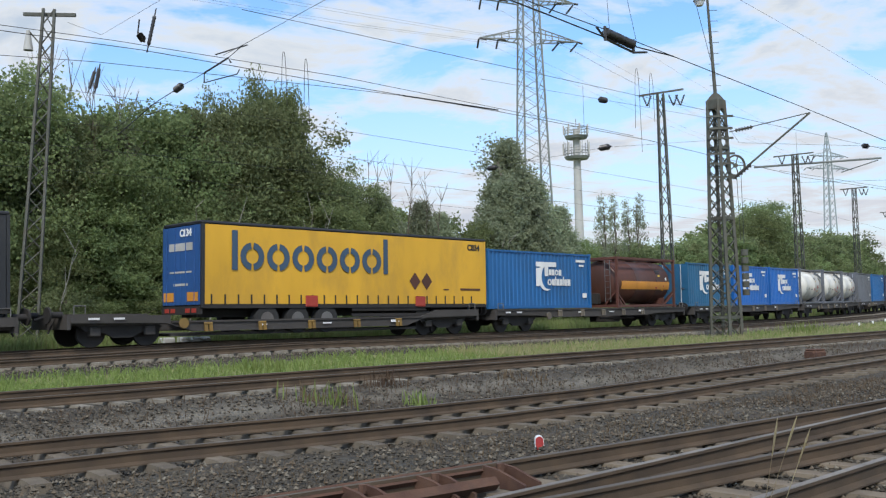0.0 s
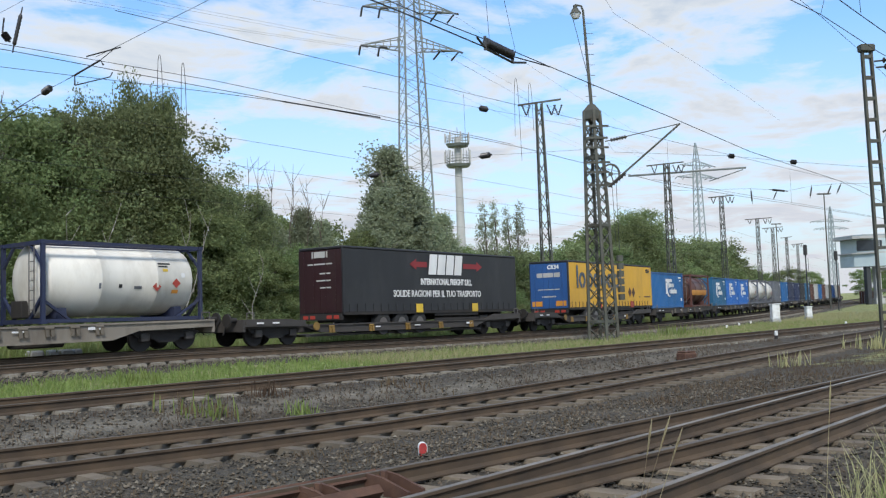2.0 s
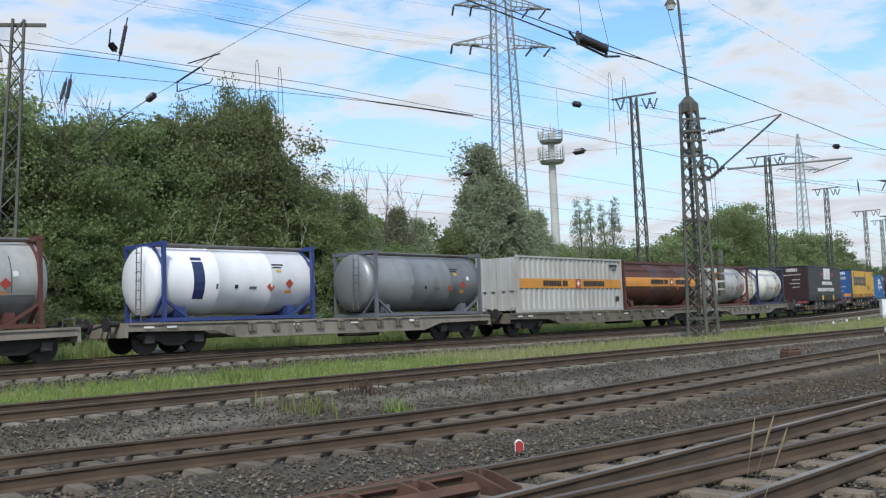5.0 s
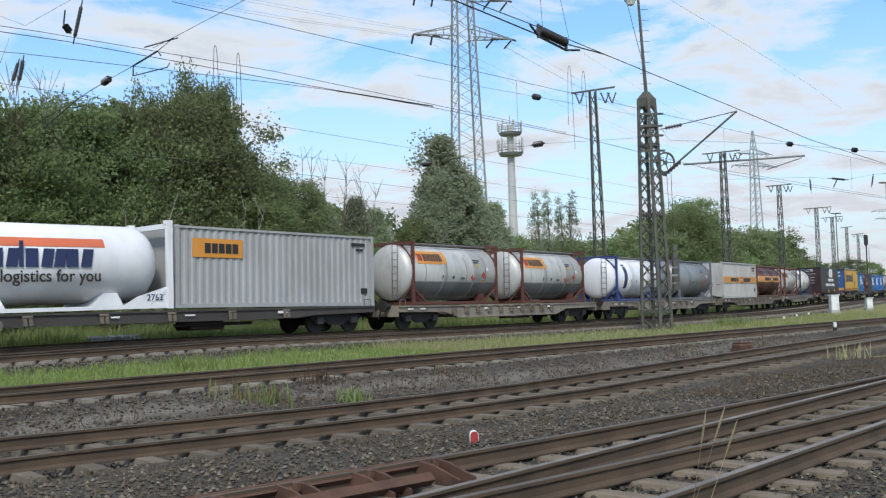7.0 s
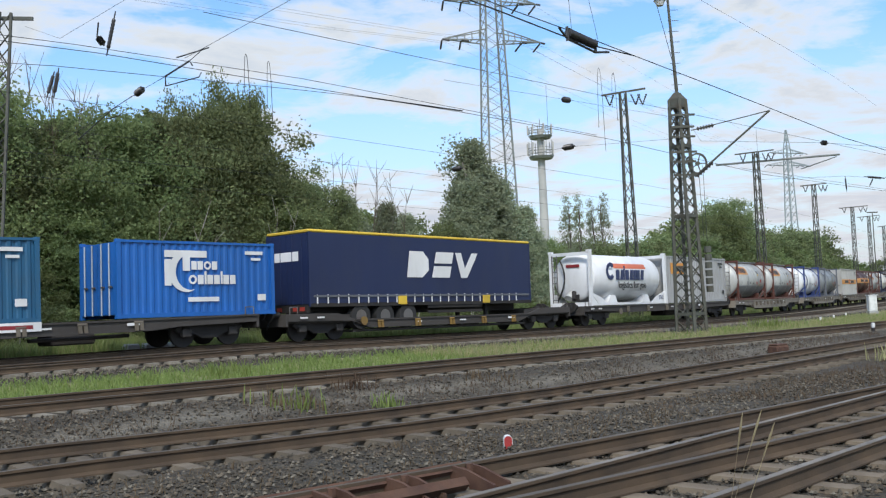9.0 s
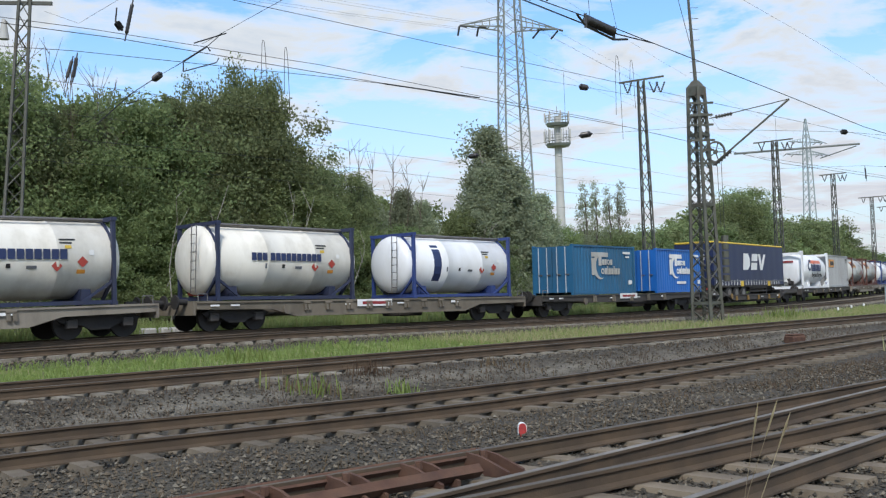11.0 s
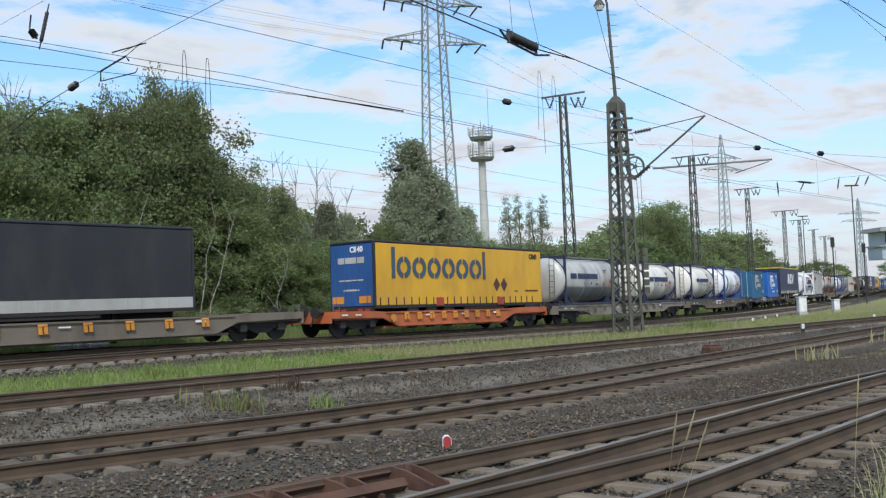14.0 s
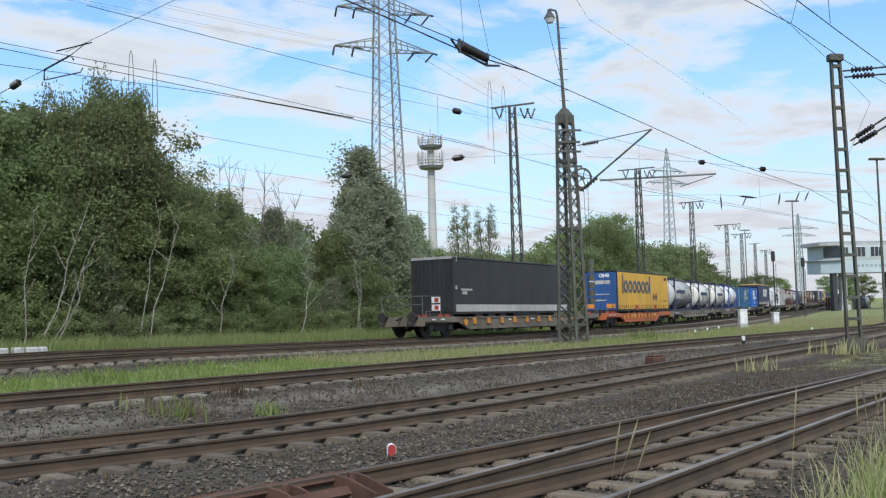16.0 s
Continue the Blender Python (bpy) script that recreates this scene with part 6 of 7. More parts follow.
def signal_box():
    """The interlocking tower: a glazed control room on pillars, beside the tracks."""
    x0, x1, y0, y1 = 99.0, 125.0, 168, 176
    t = thing("signal_box", "pale blue-grey interlocking tower with a glazed control room on pillars", "building")
    P_wall = material("pale blue-green panel wall", (0.47, 0.56, 0.57), 0.7, 0, (0.40, 0.48, 0.50), 0.3)
    P_pane = material("dark window glass", (0.03, 0.04, 0.05), 0.08, 0, (0.045, 0.055, 0.065), 0.4)

    def deck(lo, hi, cut_, z0, z1_):
        plan = [(lo, y0 + cut_), (lo + cut_, y0), (hi, y0), (hi, y1), (lo, y1)]
        n = len(plan)
        return Shape().add([(x, y, z) for z in (z0, z1_) for x, y in plan], [tuple(range(n - 1, -1, -1)), tuple(range(n, 2 * n))] + [(i, (i + 1) % n, n + (i + 1) % n, n + i) for i in range(n)])
    part("lower_wall", deck(x0 + 0.7, x1, 3.0, 6.4, 8.8), P_wall, t)
    part("floor_slab", deck(x0 + 0.2, x1, 2.8, 8.8, 9.08), M_concrete, t)
    part("core_wall", deck(x0 + 0.9, x1, 2.4, 9.08, 11.6), P_wall, t)
    part("roof", deck(x0 - 0.6, x1 + 0.6, 1.0, 11.6, 12.1), M_concrete, t)
    part("roof_edge", deck(x0 - 0.3, x1 + 0.4, 1.2, 12.1, 12.35), M_far_steel, t)
    for a, w_ in ((x0 + 3.4, 1.3), (x0 + 5.6, 2.6), (x0 + 9.2, 2.6), (x0 + 12.6, 2.6), (x0 + 16.0, 2.6), (x0 + 19.4, 2.6)):
        w = part("window", Shape().box(a, a + w_, y0 - 0.08, y0 - 0.005, 9.35, 11.35), M_white, t)
        k = max(1, round(w_ / 0.8))
        for i in range(k):
            part("pane", Shape().box(a + 0.08 + i * (w_ - 0.04) / k, a - 0.02 + (i + 1) * (w_ - 0.04) / k, y0 - 0.13, y0 - 0.085, 9.45, 11.25), P_pane, w)
    w = part("window", Shape().add([(x0 + 0.92, y0 + 2.2, 9.35), (x0 + 3.1, y0 + 0.02, 9.35), (x0 + 3.1, y0 + 0.02, 11.35), (x0 + 0.92, y0 + 2.2, 11.35), (x0 + 0.98, y0 + 2.3, 9.35), (x0 + 3.2, y0 + 0.1, 9.35), (x0 + 3.2, y0 + 0.1, 11.35), (x0 + 0.98, y0 + 2.3, 11.35)], [(0, 1, 2, 3), (7, 6, 5, 4), (0, 4, 5, 1), (1, 5, 6, 2), (2, 6, 7, 3), (3, 7, 4, 0)]), P_pane, t)
    for xx, ww, m in ((x0 + 2.6, 0.4, M_dark_steel), (x0 + 4.5, 0.55, M_concrete), (x0 + 14, 0.4, M_dark_steel), (x0 + 20, 0.55, M_concrete)):
        part("pillar", Shape().box(xx - ww, xx + ww, y0 + 1.5, y0 + 2.6, -2, 6.4), m, t)
    part("pillar_base", Shape().box(x0 + 3.6, x0 + 5.4, y0 + 1.2, y0 + 2.9, -2, 0.4), M_concrete, t)
    for k in range(11):
        xx = x0 + 5.5 + k * 0.9
        part("sign_mark", Shape().box(xx, xx + 0.5, y0 - 0.03, y0 - 0.002, 7.4, 7.95), M_far_steel, t)


M_dark_steel = material("dark grey steel", (0.05, 0.055, 0.06), 0.7, 0.2)
signal_box()


def cabinet(x, y, w, d, h, plinth, label):
    zb = on_ground(x, y)
    t = thing("relay_cabinet", label, "cabinet", "lineside cabinets")
    part("body", Shape().box(x - w / 2, x + w / 2, y - d / 2, y + d / 2, zb + plinth, zb + h, 0.03), M_white, t)
    part("plinth", Shape().box(x - w / 2 - 0.04, x + w / 2 + 0.04, y - d / 2 - 0.04, y + d / 2 + 0.04, zb - 0.2, zb + plinth), M_concrete, t)
    part("roof", Shape().box(x - w / 2 - 0.06, x + w / 2 + 0.06, y - d / 2 - 0.06, y + d / 2 + 0.06, zb + h, zb + h + 0.06), M_white, t)
    part("door", Shape().box(x - w / 2 + 0.06, x + w / 2 - 0.06, y - d / 2 - 0.03, y - d / 2 - 0.002, zb + plinth + 0.08, zb + h - 0.08), M_white, t)


def parked():
    c = container("rust-brown box container parked under a tower", 6.06, 2.6, P_brown)
    c.matrix_basis = pose(110.5, 185, on_ground(110.5, 185), 0, 0, 50)
    c = tank("dark grey tank container parked under a tower", 7.5, 1.2, P_tankdark, P_blueframe)
    c.matrix_basis = pose(118.5, 188, on_ground(118.5, 188), 0, 0, 50)


parked()
cabinet(34.5, 70.8, 0.62, 0.45, 1.45, 0.3, "white relay cabinet on a concrete plinth beside the line")
cabinet(42.7, 81.2, 0.52, 0.45, 1.05, 0.2, "dull white relay cabinet beside the line")


def dwarf_signal(x, y, h=0.42, label="small white and black marker post beside the track"):
    zb = on_ground(x, y)
    t = thing("marker_post", label, "marker", "small marker posts")
    part("post", Shape().box(x - 0.05, x + 0.05, y - 0.05, y + 0.05, zb - 0.1, zb + h * 0.4), M_insul, t)
    part("plate", Shape().box(x - 0.055, x + 0.055, y - 0.05, y + 0.05, zb + h * 0.4, zb + h, 0.015), M_white, t)


for x, y in ((16.8, 34.5), (30.6, 53.8), (27.8, 62.4), (30.5, 66.5), (24.8, 57.5)):
    dwarf_signal(x, y, 0.3)


def light_signal(x, y, z):
    zb = on_ground(x, y)
    t = thing("light_signal", "dark railway light signal on a thin post", "signal", "light signals")
    part("post", Shape().tube((x, y, zb), (x, y, z), 0.08, 8), M_dark_steel, t)
    part("head", Shape().box(x - 0.22, x + 0.22, y - 0.15, y + 0.15, z - 0.65, z + 0.6, 0.08), M_insul, t)
    part("ladder", Shape().tube((x + 0.3, y, zb), (x + 0.3, y, z - 1), 0.03, 5), M_dark_steel, t)


light_signal(57.9, 110, 7.0)
light_signal(67.4, 120, 6.6)


def fouling_marker():
    x, y = 1.06, 11.12
    zb = on_ground(x, y) - 0.02
    t = thing("fouling_marker", "small red and white rounded track marker on ballast", "marker")
    def arch(w, h, y0, y1):
        o = [(x - w, zb), (x + w, zb)] + [(x + w * math.cos(radians(a)), zb + h - w + w * math.sin(radians(a))) for a in range(0, 181, 20)]
        return Shape().prism(o, y0, y1)
    part("body", arch(0.05, 0.15, y - 0.05, y + 0.05), M_white, t)
    part("face", arch(0.045, 0.146, y - 0.056, y - 0.051), M_red, t, "red painted face")


fouling_marker()


def point_machine():
    x, y = 10.45, 27.2
    zb = on_ground(x, y)
    t = thing("point_machine", "rusty brown point machine box beside a rail", "point machine")
    part("case", Shape().box(-0.38, 0.38, -0.28, 0.28, 0.05, 0.36, 0.06), M_rust_steel, t)
    part("lid", Shape().box(-0.34, 0.34, -0.24, 0.24, 0.36, 0.41, 0.03), M_rust_steel, t)
    part("rod", Shape().tube((0.3, -0.1, 0.12), (1.7, -0.9, 0.12), 0.03, 6), M_rail_side, t)
    t.matrix_basis = pose(x, y, zb, 0, 0, 30) @ Matrix.Diagonal((0.68, 0.68, 0.8, 1))


point_machine()


def rusty_brackets():
    """Check-rail chairs and a rusty girder along the nearest rail."""
    t = thing("check_rail", "rust-brown check rail on ribbed steel chairs beside the turnout", "check rail")
    va = lambda u: v1a(u) - 0.75
    g = Shape()
    us = [2.0 + 0.38 * k for k in range(13)]
    pts = [(*xy(u, va(u) - 0.02), z1(u)) for u in us]
    g.hose([(p[0], p[1], p[2] - 0.05) for p in pts], 0.065, 4)
    part("girder", g, M_rust_steel, t)
    pts2 = [(*xy(u, va(u) + 0.42), z1(u) - 0.05) for u in us[:-1]]
    g2 = Shape()
    g2.hose([(p[0], p[1], p[2] - 0.04) for p in pts2], 0.06, 4)
    part("inner_girder", g2, M_rust_steel, t)
    for k in range(7):
        u = 2.2 + 0.72 * k
        s = Shape()
        for d in (-0.1, 0.1):
            a, b, c = xy(u + d, va(u) - 0.04), xy(u + d, va(u) + 0.2), xy(u + d, va(u) + 0.5)
            wx, wy = R2 * 0.016, R2 * 0.016
            side = [(a[0], a[1], z1(u) - 0.19), (c[0], c[1], z1(u) - 0.19), (c[0], c[1], z1(u) - 0.13), (b[0], b[1], z1(u) - 0.03), (a[0], a[1], z1(u) + 0.005)]
            s.add([(p[0] - wx, p[1] - wy, p[2]) for p in side] + [(p[0] + wx, p[1] + wy, p[2]) for p in side],
                  [(0, 1, 2, 3, 4), (9, 8, 7, 6, 5), (0, 5, 6, 1), (1, 6, 7, 2), (2, 7, 8, 3), (3, 8, 9, 4), (4, 9, 5, 0)])
        part("chair", s, M_rust_steel, t)
        b = xy(u, va(u) + 0.12)
        part("bolt", Shape().tube((b[0], b[1], z1(u) - 0.06), (b[0], b[1], z1(u) + 0.01), 0.035, 6), M_rust_steel, t)


rusty_brackets()


# ---- overhead wires ----
def wire(label, pts, r=0.011, sag=0.0):
    line = []
    for a, b in zip(pts, pts[1:]):
        n = 6 if sag else 1
        for k in range(n):
            f = k / n
            p = Vector(a).lerp(Vector(b), f)
            p.z -= sag * 4 * f * (1 - f)
            line.append(p)
    line.append(Vector(pts[-1]))
    s = Shape().hose(line, r * 0.5, 6)
    return solid("overhead_wire", s, M_wire, label, "wire", "overhead wires")


def over(vf, zf, h, u0, u1, off=0.0, step=12):
    return [(*xy(u, vf(u) + off), zf(u) + h) for u in steps((u0, u1, step))]


C = "thin dark catenary wire hung above the tracks"
wire(C, [(-13.8, 8.3, 6.2), (-6.95, 15.11, 6.29), (-5.57, 16.49, 6.38), (-1.93, 18.72, 6.19), (1.34, 21.42, 6.03), (5.0, 24.5, 5.85)])
wire(C, [(-13.8, 8.3, 6.1), (-6.95, 15.11, 6.2), (-5.24, 16.82, 6.3), (-1.94, 18.71, 6.03), (1.33, 21.42, 5.96), (5.38, 24.61, 5.75), (7.59, 26.25, 5.52), (11.25, 29.63, 5.3), (30, 46, 5.1)], 0.013)
wire(C, [(-14.0, 9.0, 5.9), (-7.22, 15.69, 5.96), (-5.98, 16.65, 6.06), (-1.98, 19.1, 6.05), (-0.7, 19.94, 6.04)])
wire("dark section insulator rod on a contact wire", [(-0.73, 19.77, 6.01), (1.36, 21.44, 5.99)], 0.03)
wire(C, [(-2.0, 11.8, 6.75), (1.76, 15.55, 6.5), (3.11, 16.9, 6.44), (4.57, 18.35, 6.33), (8.57, 22.36, 6.06), (12.19, 25.98, 5.78), (18.94, 33.08, 5.75), (40, 58, 5.4)], 0.017)
wire("heavy dark feeder clamp wire", [(-2.0, 11.8, 6.65), (1.76, 15.55, 6.4), (3.23, 17.02, 6.28), (4.57, 18.35, 6.33)], 0.024)
wire(C, [(1.0, 7.1, 5.3), (6.24, 12.32, 5.83), (7.8, 13.88, 5.99), (10.31, 16.39, 6.06), (12.65, 18.73, 6.23), (18, 24, 6.3)], 0.013)
wire(C, [(2.0, 6.5, 5.1), (6.01, 10.53, 5.23), (7.09, 11.62, 5.27), (9.47, 13.99, 5.35), (16, 20.5, 5.5)], 0.013)
wire(C, [(4.0, 11.3, 7.1), (8.15, 15.5, 6.91), (9.43, 16.78, 6.86), (11.41, 18.76, 6.7), (13.92, 21.27, 6.38), (17.7, 28.6, 6.0)], 0.009)
for vf, zf in ((v5, z5), (v4, z4)):
    wire(C, over(vf, zf, 5.5, -20, 200), 0.012)
    wire(C, over(vf, zf, 7.0, -20, 200, 0.1), 0.012)
wire(C, over(v3, z3, 5.5, 30, 160), 0.012)
wire(C, over(v3, z3, 6.9, 10, 160, 0.2), 0.012)
H = "distant high-voltage line against the sky"
wire(H, [(8, 30, 14.0), (19.38, 60, 20.46), (36.91, 90, 25.02), (56.69, 120, 27.91), (76, 150, 30.5)], 0.02)
for dx, z in ((-6.4, 34.2), (-3.9, 34.2), (6.4, 34.2), (3.9, 34.2), (-6.0, 39.2), (6.0, 39.2)):
    wire(H, [(12.4 + dx * 0.97 - 95, 120 - 75 + dx * 0.24, z + 2), (12.4 + dx * 0.97, 120 + dx * 0.24, z), (141.5 + dx * 1.4, 350 + dx * 0.5, z + 13)], 0.02, 2.5)

# cross-span with its brackets and insulators
wire("thin cross-span wire carrying insulators", [(-14.0, 33.3, 6.6), (-9.73, 29.25, 7.44), (-7.33, 26.84, 7.95), (-6.53, 26.05, 8.08)], 0.012)
wire("thin cross-span wire over tracks", [(-5.66, 25.18, 8.41), (-4.94, 24.46, 8.5), (-2.57, 22.09, 8.83), (3, 16.5, 9.6)], 0.012)


def hanging(label, pts, r):
    s = Shape().spindle(pts[0], pts[1], [(0, r * 0.3), (0.16, r * 0.34)] + [(0.18 + 0.64 * k / 16, r * (1.0 if k % 2 else 0.78)) for k in range(17)] + [(0.84, r * 0.34), (1, r * 0.3)])
    return solid("insulator", s, M_insul, label, "insulator", "line insulators", smooth=True)


wire("bent steel span bracket", [(-5.84, 25.0, 8.38), (-4.98, 25.0, 8.62)], 0.035)
wire("bent steel span bracket", [(-6.13, 25.0, 7.64), (-6.13, 25.0, 7.9), (-5.5, 25.0, 8.28), (-5.42, 25.0, 8.16)], 0.05)
wire("bent steel span bracket", [(-6.13, 25.0, 7.64), (-5.26, 25.0, 7.85), (-5.2, 25.0, 7.97)], 0.03)
wire("bent steel span bracket", [(-6.6, 26.1, 8.06), (-6.13, 25.0, 7.9)], 0.02)
wire("bent steel span bracket", [(-5.5, 25.0, 8.28), (-5.0, 24.55, 8.5)], 0.02)
wire("bent steel span bracket", [(-9.02, 26.8, 6.65), (-8.03, 26.8, 7.49), (-7.81, 26.8, 7.56), (-7.84, 26.8, 7.29), (-8.2, 26.8, 7.2)], 0.03)
wire("thin steel tie wire on a span", [(-8.03, 26.8, 7.49), (-7.45, 26.9, 7.88)], 0.012)
hanging("dark ribbed insulator on a cross-span wire", [(-7.48, 26.98, 7.89), (-7.13, 26.63, 8.0)], 0.1)
hanging("dark ribbed rod insulator", [(-5.46, 18.5, 7.58), (-5.65, 18.5, 6.71)], 0.04)
hanging("dark ribbed rod insulator", [(-6.28, 17.7, 6.30), (-6.38, 17.7, 5.75)], 0.036)
hanging("dark ribbed rod insulator", [(-6.36, 17.7, 6.24), (-6.51, 17.7, 5.75)], 0.036)
hanging("dark ribbed drop insulator", [(-5.76, 18.3, 7.05), (-5.63, 18.3, 6.86)], 0.07)
wire("short steel hanger rod above an insulator", [(-5.73, 18.3, 7.31), (-5.76, 18.3, 7.04)], 0.03)
wire(C, [(-9.89, 25.45, 9.48), (-8.49, 24.04, 8.71), (-5.6, 21.15, 8.93)], 0.008)
wire(C, [(1.82, 40, 11.09), (8.02, 46, 11.33), (14.38, 50, 11.03)], 0.014)
hanging("dark ribbed line insulator", [(7.75, 45.8, 11.32), (8.25, 46.2, 11.32)], 0.15)
wire(C, [(2.94, 55, 9.41), (7.99, 46, 9.01), (12.7, 43.4, 8.8)], 0.014)
hanging("dark ribbed line insulator", [(7.75, 46.4, 9.02), (8.25, 45.7, 9.0)], 0.15)
hanging("dark ribbed line insulator", [(2.75, 55.3, 9.42), (3.3, 54.4, 9.38)], 0.15)
def section_insulator():
    p, q = Vector((3.0, 16.8, 6.40)), Vector((3.62, 17.42, 6.32))
    d = (q - p).normalized()
    t = thing("section_insulator", "dark section insulator with clamps on a feeder wire", "insulator", "line insulators")
    part("body", Shape().spindle(p, q, [(0, 0.03), (0.03, 0.085), (0.3, 0.085), (0.32, 0.06), (0.36, 0.085), (0.6, 0.085), (0.63, 0.06), (0.67, 0.085), (0.97, 0.085), (1, 0.03)], 12), M_insul, t, smooth=True)
    part("runner", Shape().hose([p - d * 0.25 + Vector((0, 0, 0.02)), p + Vector((0, 0, -0.12)), q + Vector((0, 0, -0.14)), q + d * 0.45 + Vector((0, 0, -0.02))], 0.022, 6), M_insul, t)
    for e in (p, q):
        part("clamp", Shape().bar(e + Vector((0, 0, -0.15)), e + Vector((0, 0, 0.1)), 0.05), M_insul, t)


section_insulator()
# span over the far tracks with hanging insulators
wire("thin cross-span wire over the far tracks", [(12.7, 43.6, 10.4), (18.91, 60.0, 11.32), (26.85, 60.0, 10.91), (31.15, 60.0, 10.43), (37.6, 60.0, 9.9), (49.4, 75.0, 9.4)], 0.02)
hanging("dark ribbed line insulator", [(26.6, 60.0, 10.93), (27.1, 60.0, 10.88)], 0.17)
hanging("dark ribbed line insulator", [(30.9, 60.0, 10.46), (31.4, 60.0, 10.4)], 0.17)
wire("thin cross-span wire over the far tracks", [(33.45, 89.7, 12.2), (32.74, 70.0, 9.9), (34.21, 70.0, 9.77), (35.73, 70.0, 9.66), (37.72, 70.0, 10.0), (40.14, 70.0, 10.13), (49.4, 75.0, 10.6)], 0.02)
for a, b, r in (((32.74, 70.0, 9.92), (32.8, 70.0, 8.73), 0.06), ((34.21, 70.0, 9.8), (35.73, 70.0, 9.62), 0.09), ((37.72, 70.0, 10.05), (37.51, 70.0, 9.03), 0.06), ((39.36, 70.0, 10.12), (38.94, 70.0, 9.25), 0.06), ((40.14, 70.0, 10.14), (39.72, 70.0, 9.31), 0.06), ((34.9, 70.0, 9.75), (34.5, 70.0, 9.0), 0.05)):
    hanging("dark ribbed rod insulator", [a, b], r)
for p, q in (((3.1, 16.9, 6.44), (2.9, 16.2, 7.9)), ((3.7, 17.5, 6.4), (3.2, 16.6, 7.9)), ((7.8, 13.88, 5.99), (7.9, 13.6, 6.7)), ((7.09, 11.62, 5.3), (6.8, 11.2, 6.2))):
    wire("thin vertical dropper wire", [p, q], 0.008)


def loops(x0, y0, z0, w, h):
    """A jumper wire hanging in a tall loop."""
    pts = [(x0, y0, z0 - h)] + [(x0 + w * k / 8, y0, z0 - h + h * (1 - abs(1 - k / 4) ** 3)) for k in range(1, 8)] + [(x0 + w, y0, z0 - h * 1.4)]
    wire("thin looped jumper wire", pts, 0.022 if y0 > 30 else 0.012)


loops(-3.0, 18.3, 6.6, 0.10, 0.75)
loops(-2.6, 18.5, 6.5, 0.10, 0.9)
loops(9.75, 47.08, 13.1, 0.29, 3.0)
loops(10.6, 47.62, 12.96, 0.24, 1.75)
for u in range(20, 170, 11):
    x, y = xy(u, v3(u) + 0.1)
    wire("thin vertical dropper wire", [(x, y, z3(u) + 5.5), (x, y, z3(u) + 6.9)], 0.008)

# ---- trees, bushes, grass ----
def leaves(s, c, r, n, size, rng, squash=0.8):
    """n small leaves scattered in a ball round c."""
    for _ in range(n):
        d = Vector((rng.gauss(0, 1), rng.gauss(0, 1), rng.gauss(0, squash)))
        d = d.normalized() * (r * rng.random() ** 0.7)
        p = c + d
        a = Vector((rng.gauss(0, 1), rng.gauss(0, 1), rng.gauss(0, 0.6))).normalized()
        b = a.orthogonal().normalized()
        b.rotate(Matrix.Rotation(rng.uniform(0, 6.28), 3, a))
        k = size * rng.uniform(0.6, 1.3)
        w = b.cross(a) * (k * 0.45)
        o = len(s.v)
        s.v += [tuple(p - b * k * 0.5 - w), tuple(p - b * k * 0.5 + w), tuple(p + b * k * 0.6 + a * k * 0.1)]
        s.f.append((o, o + 1, o + 2))
        s.m.append(0)


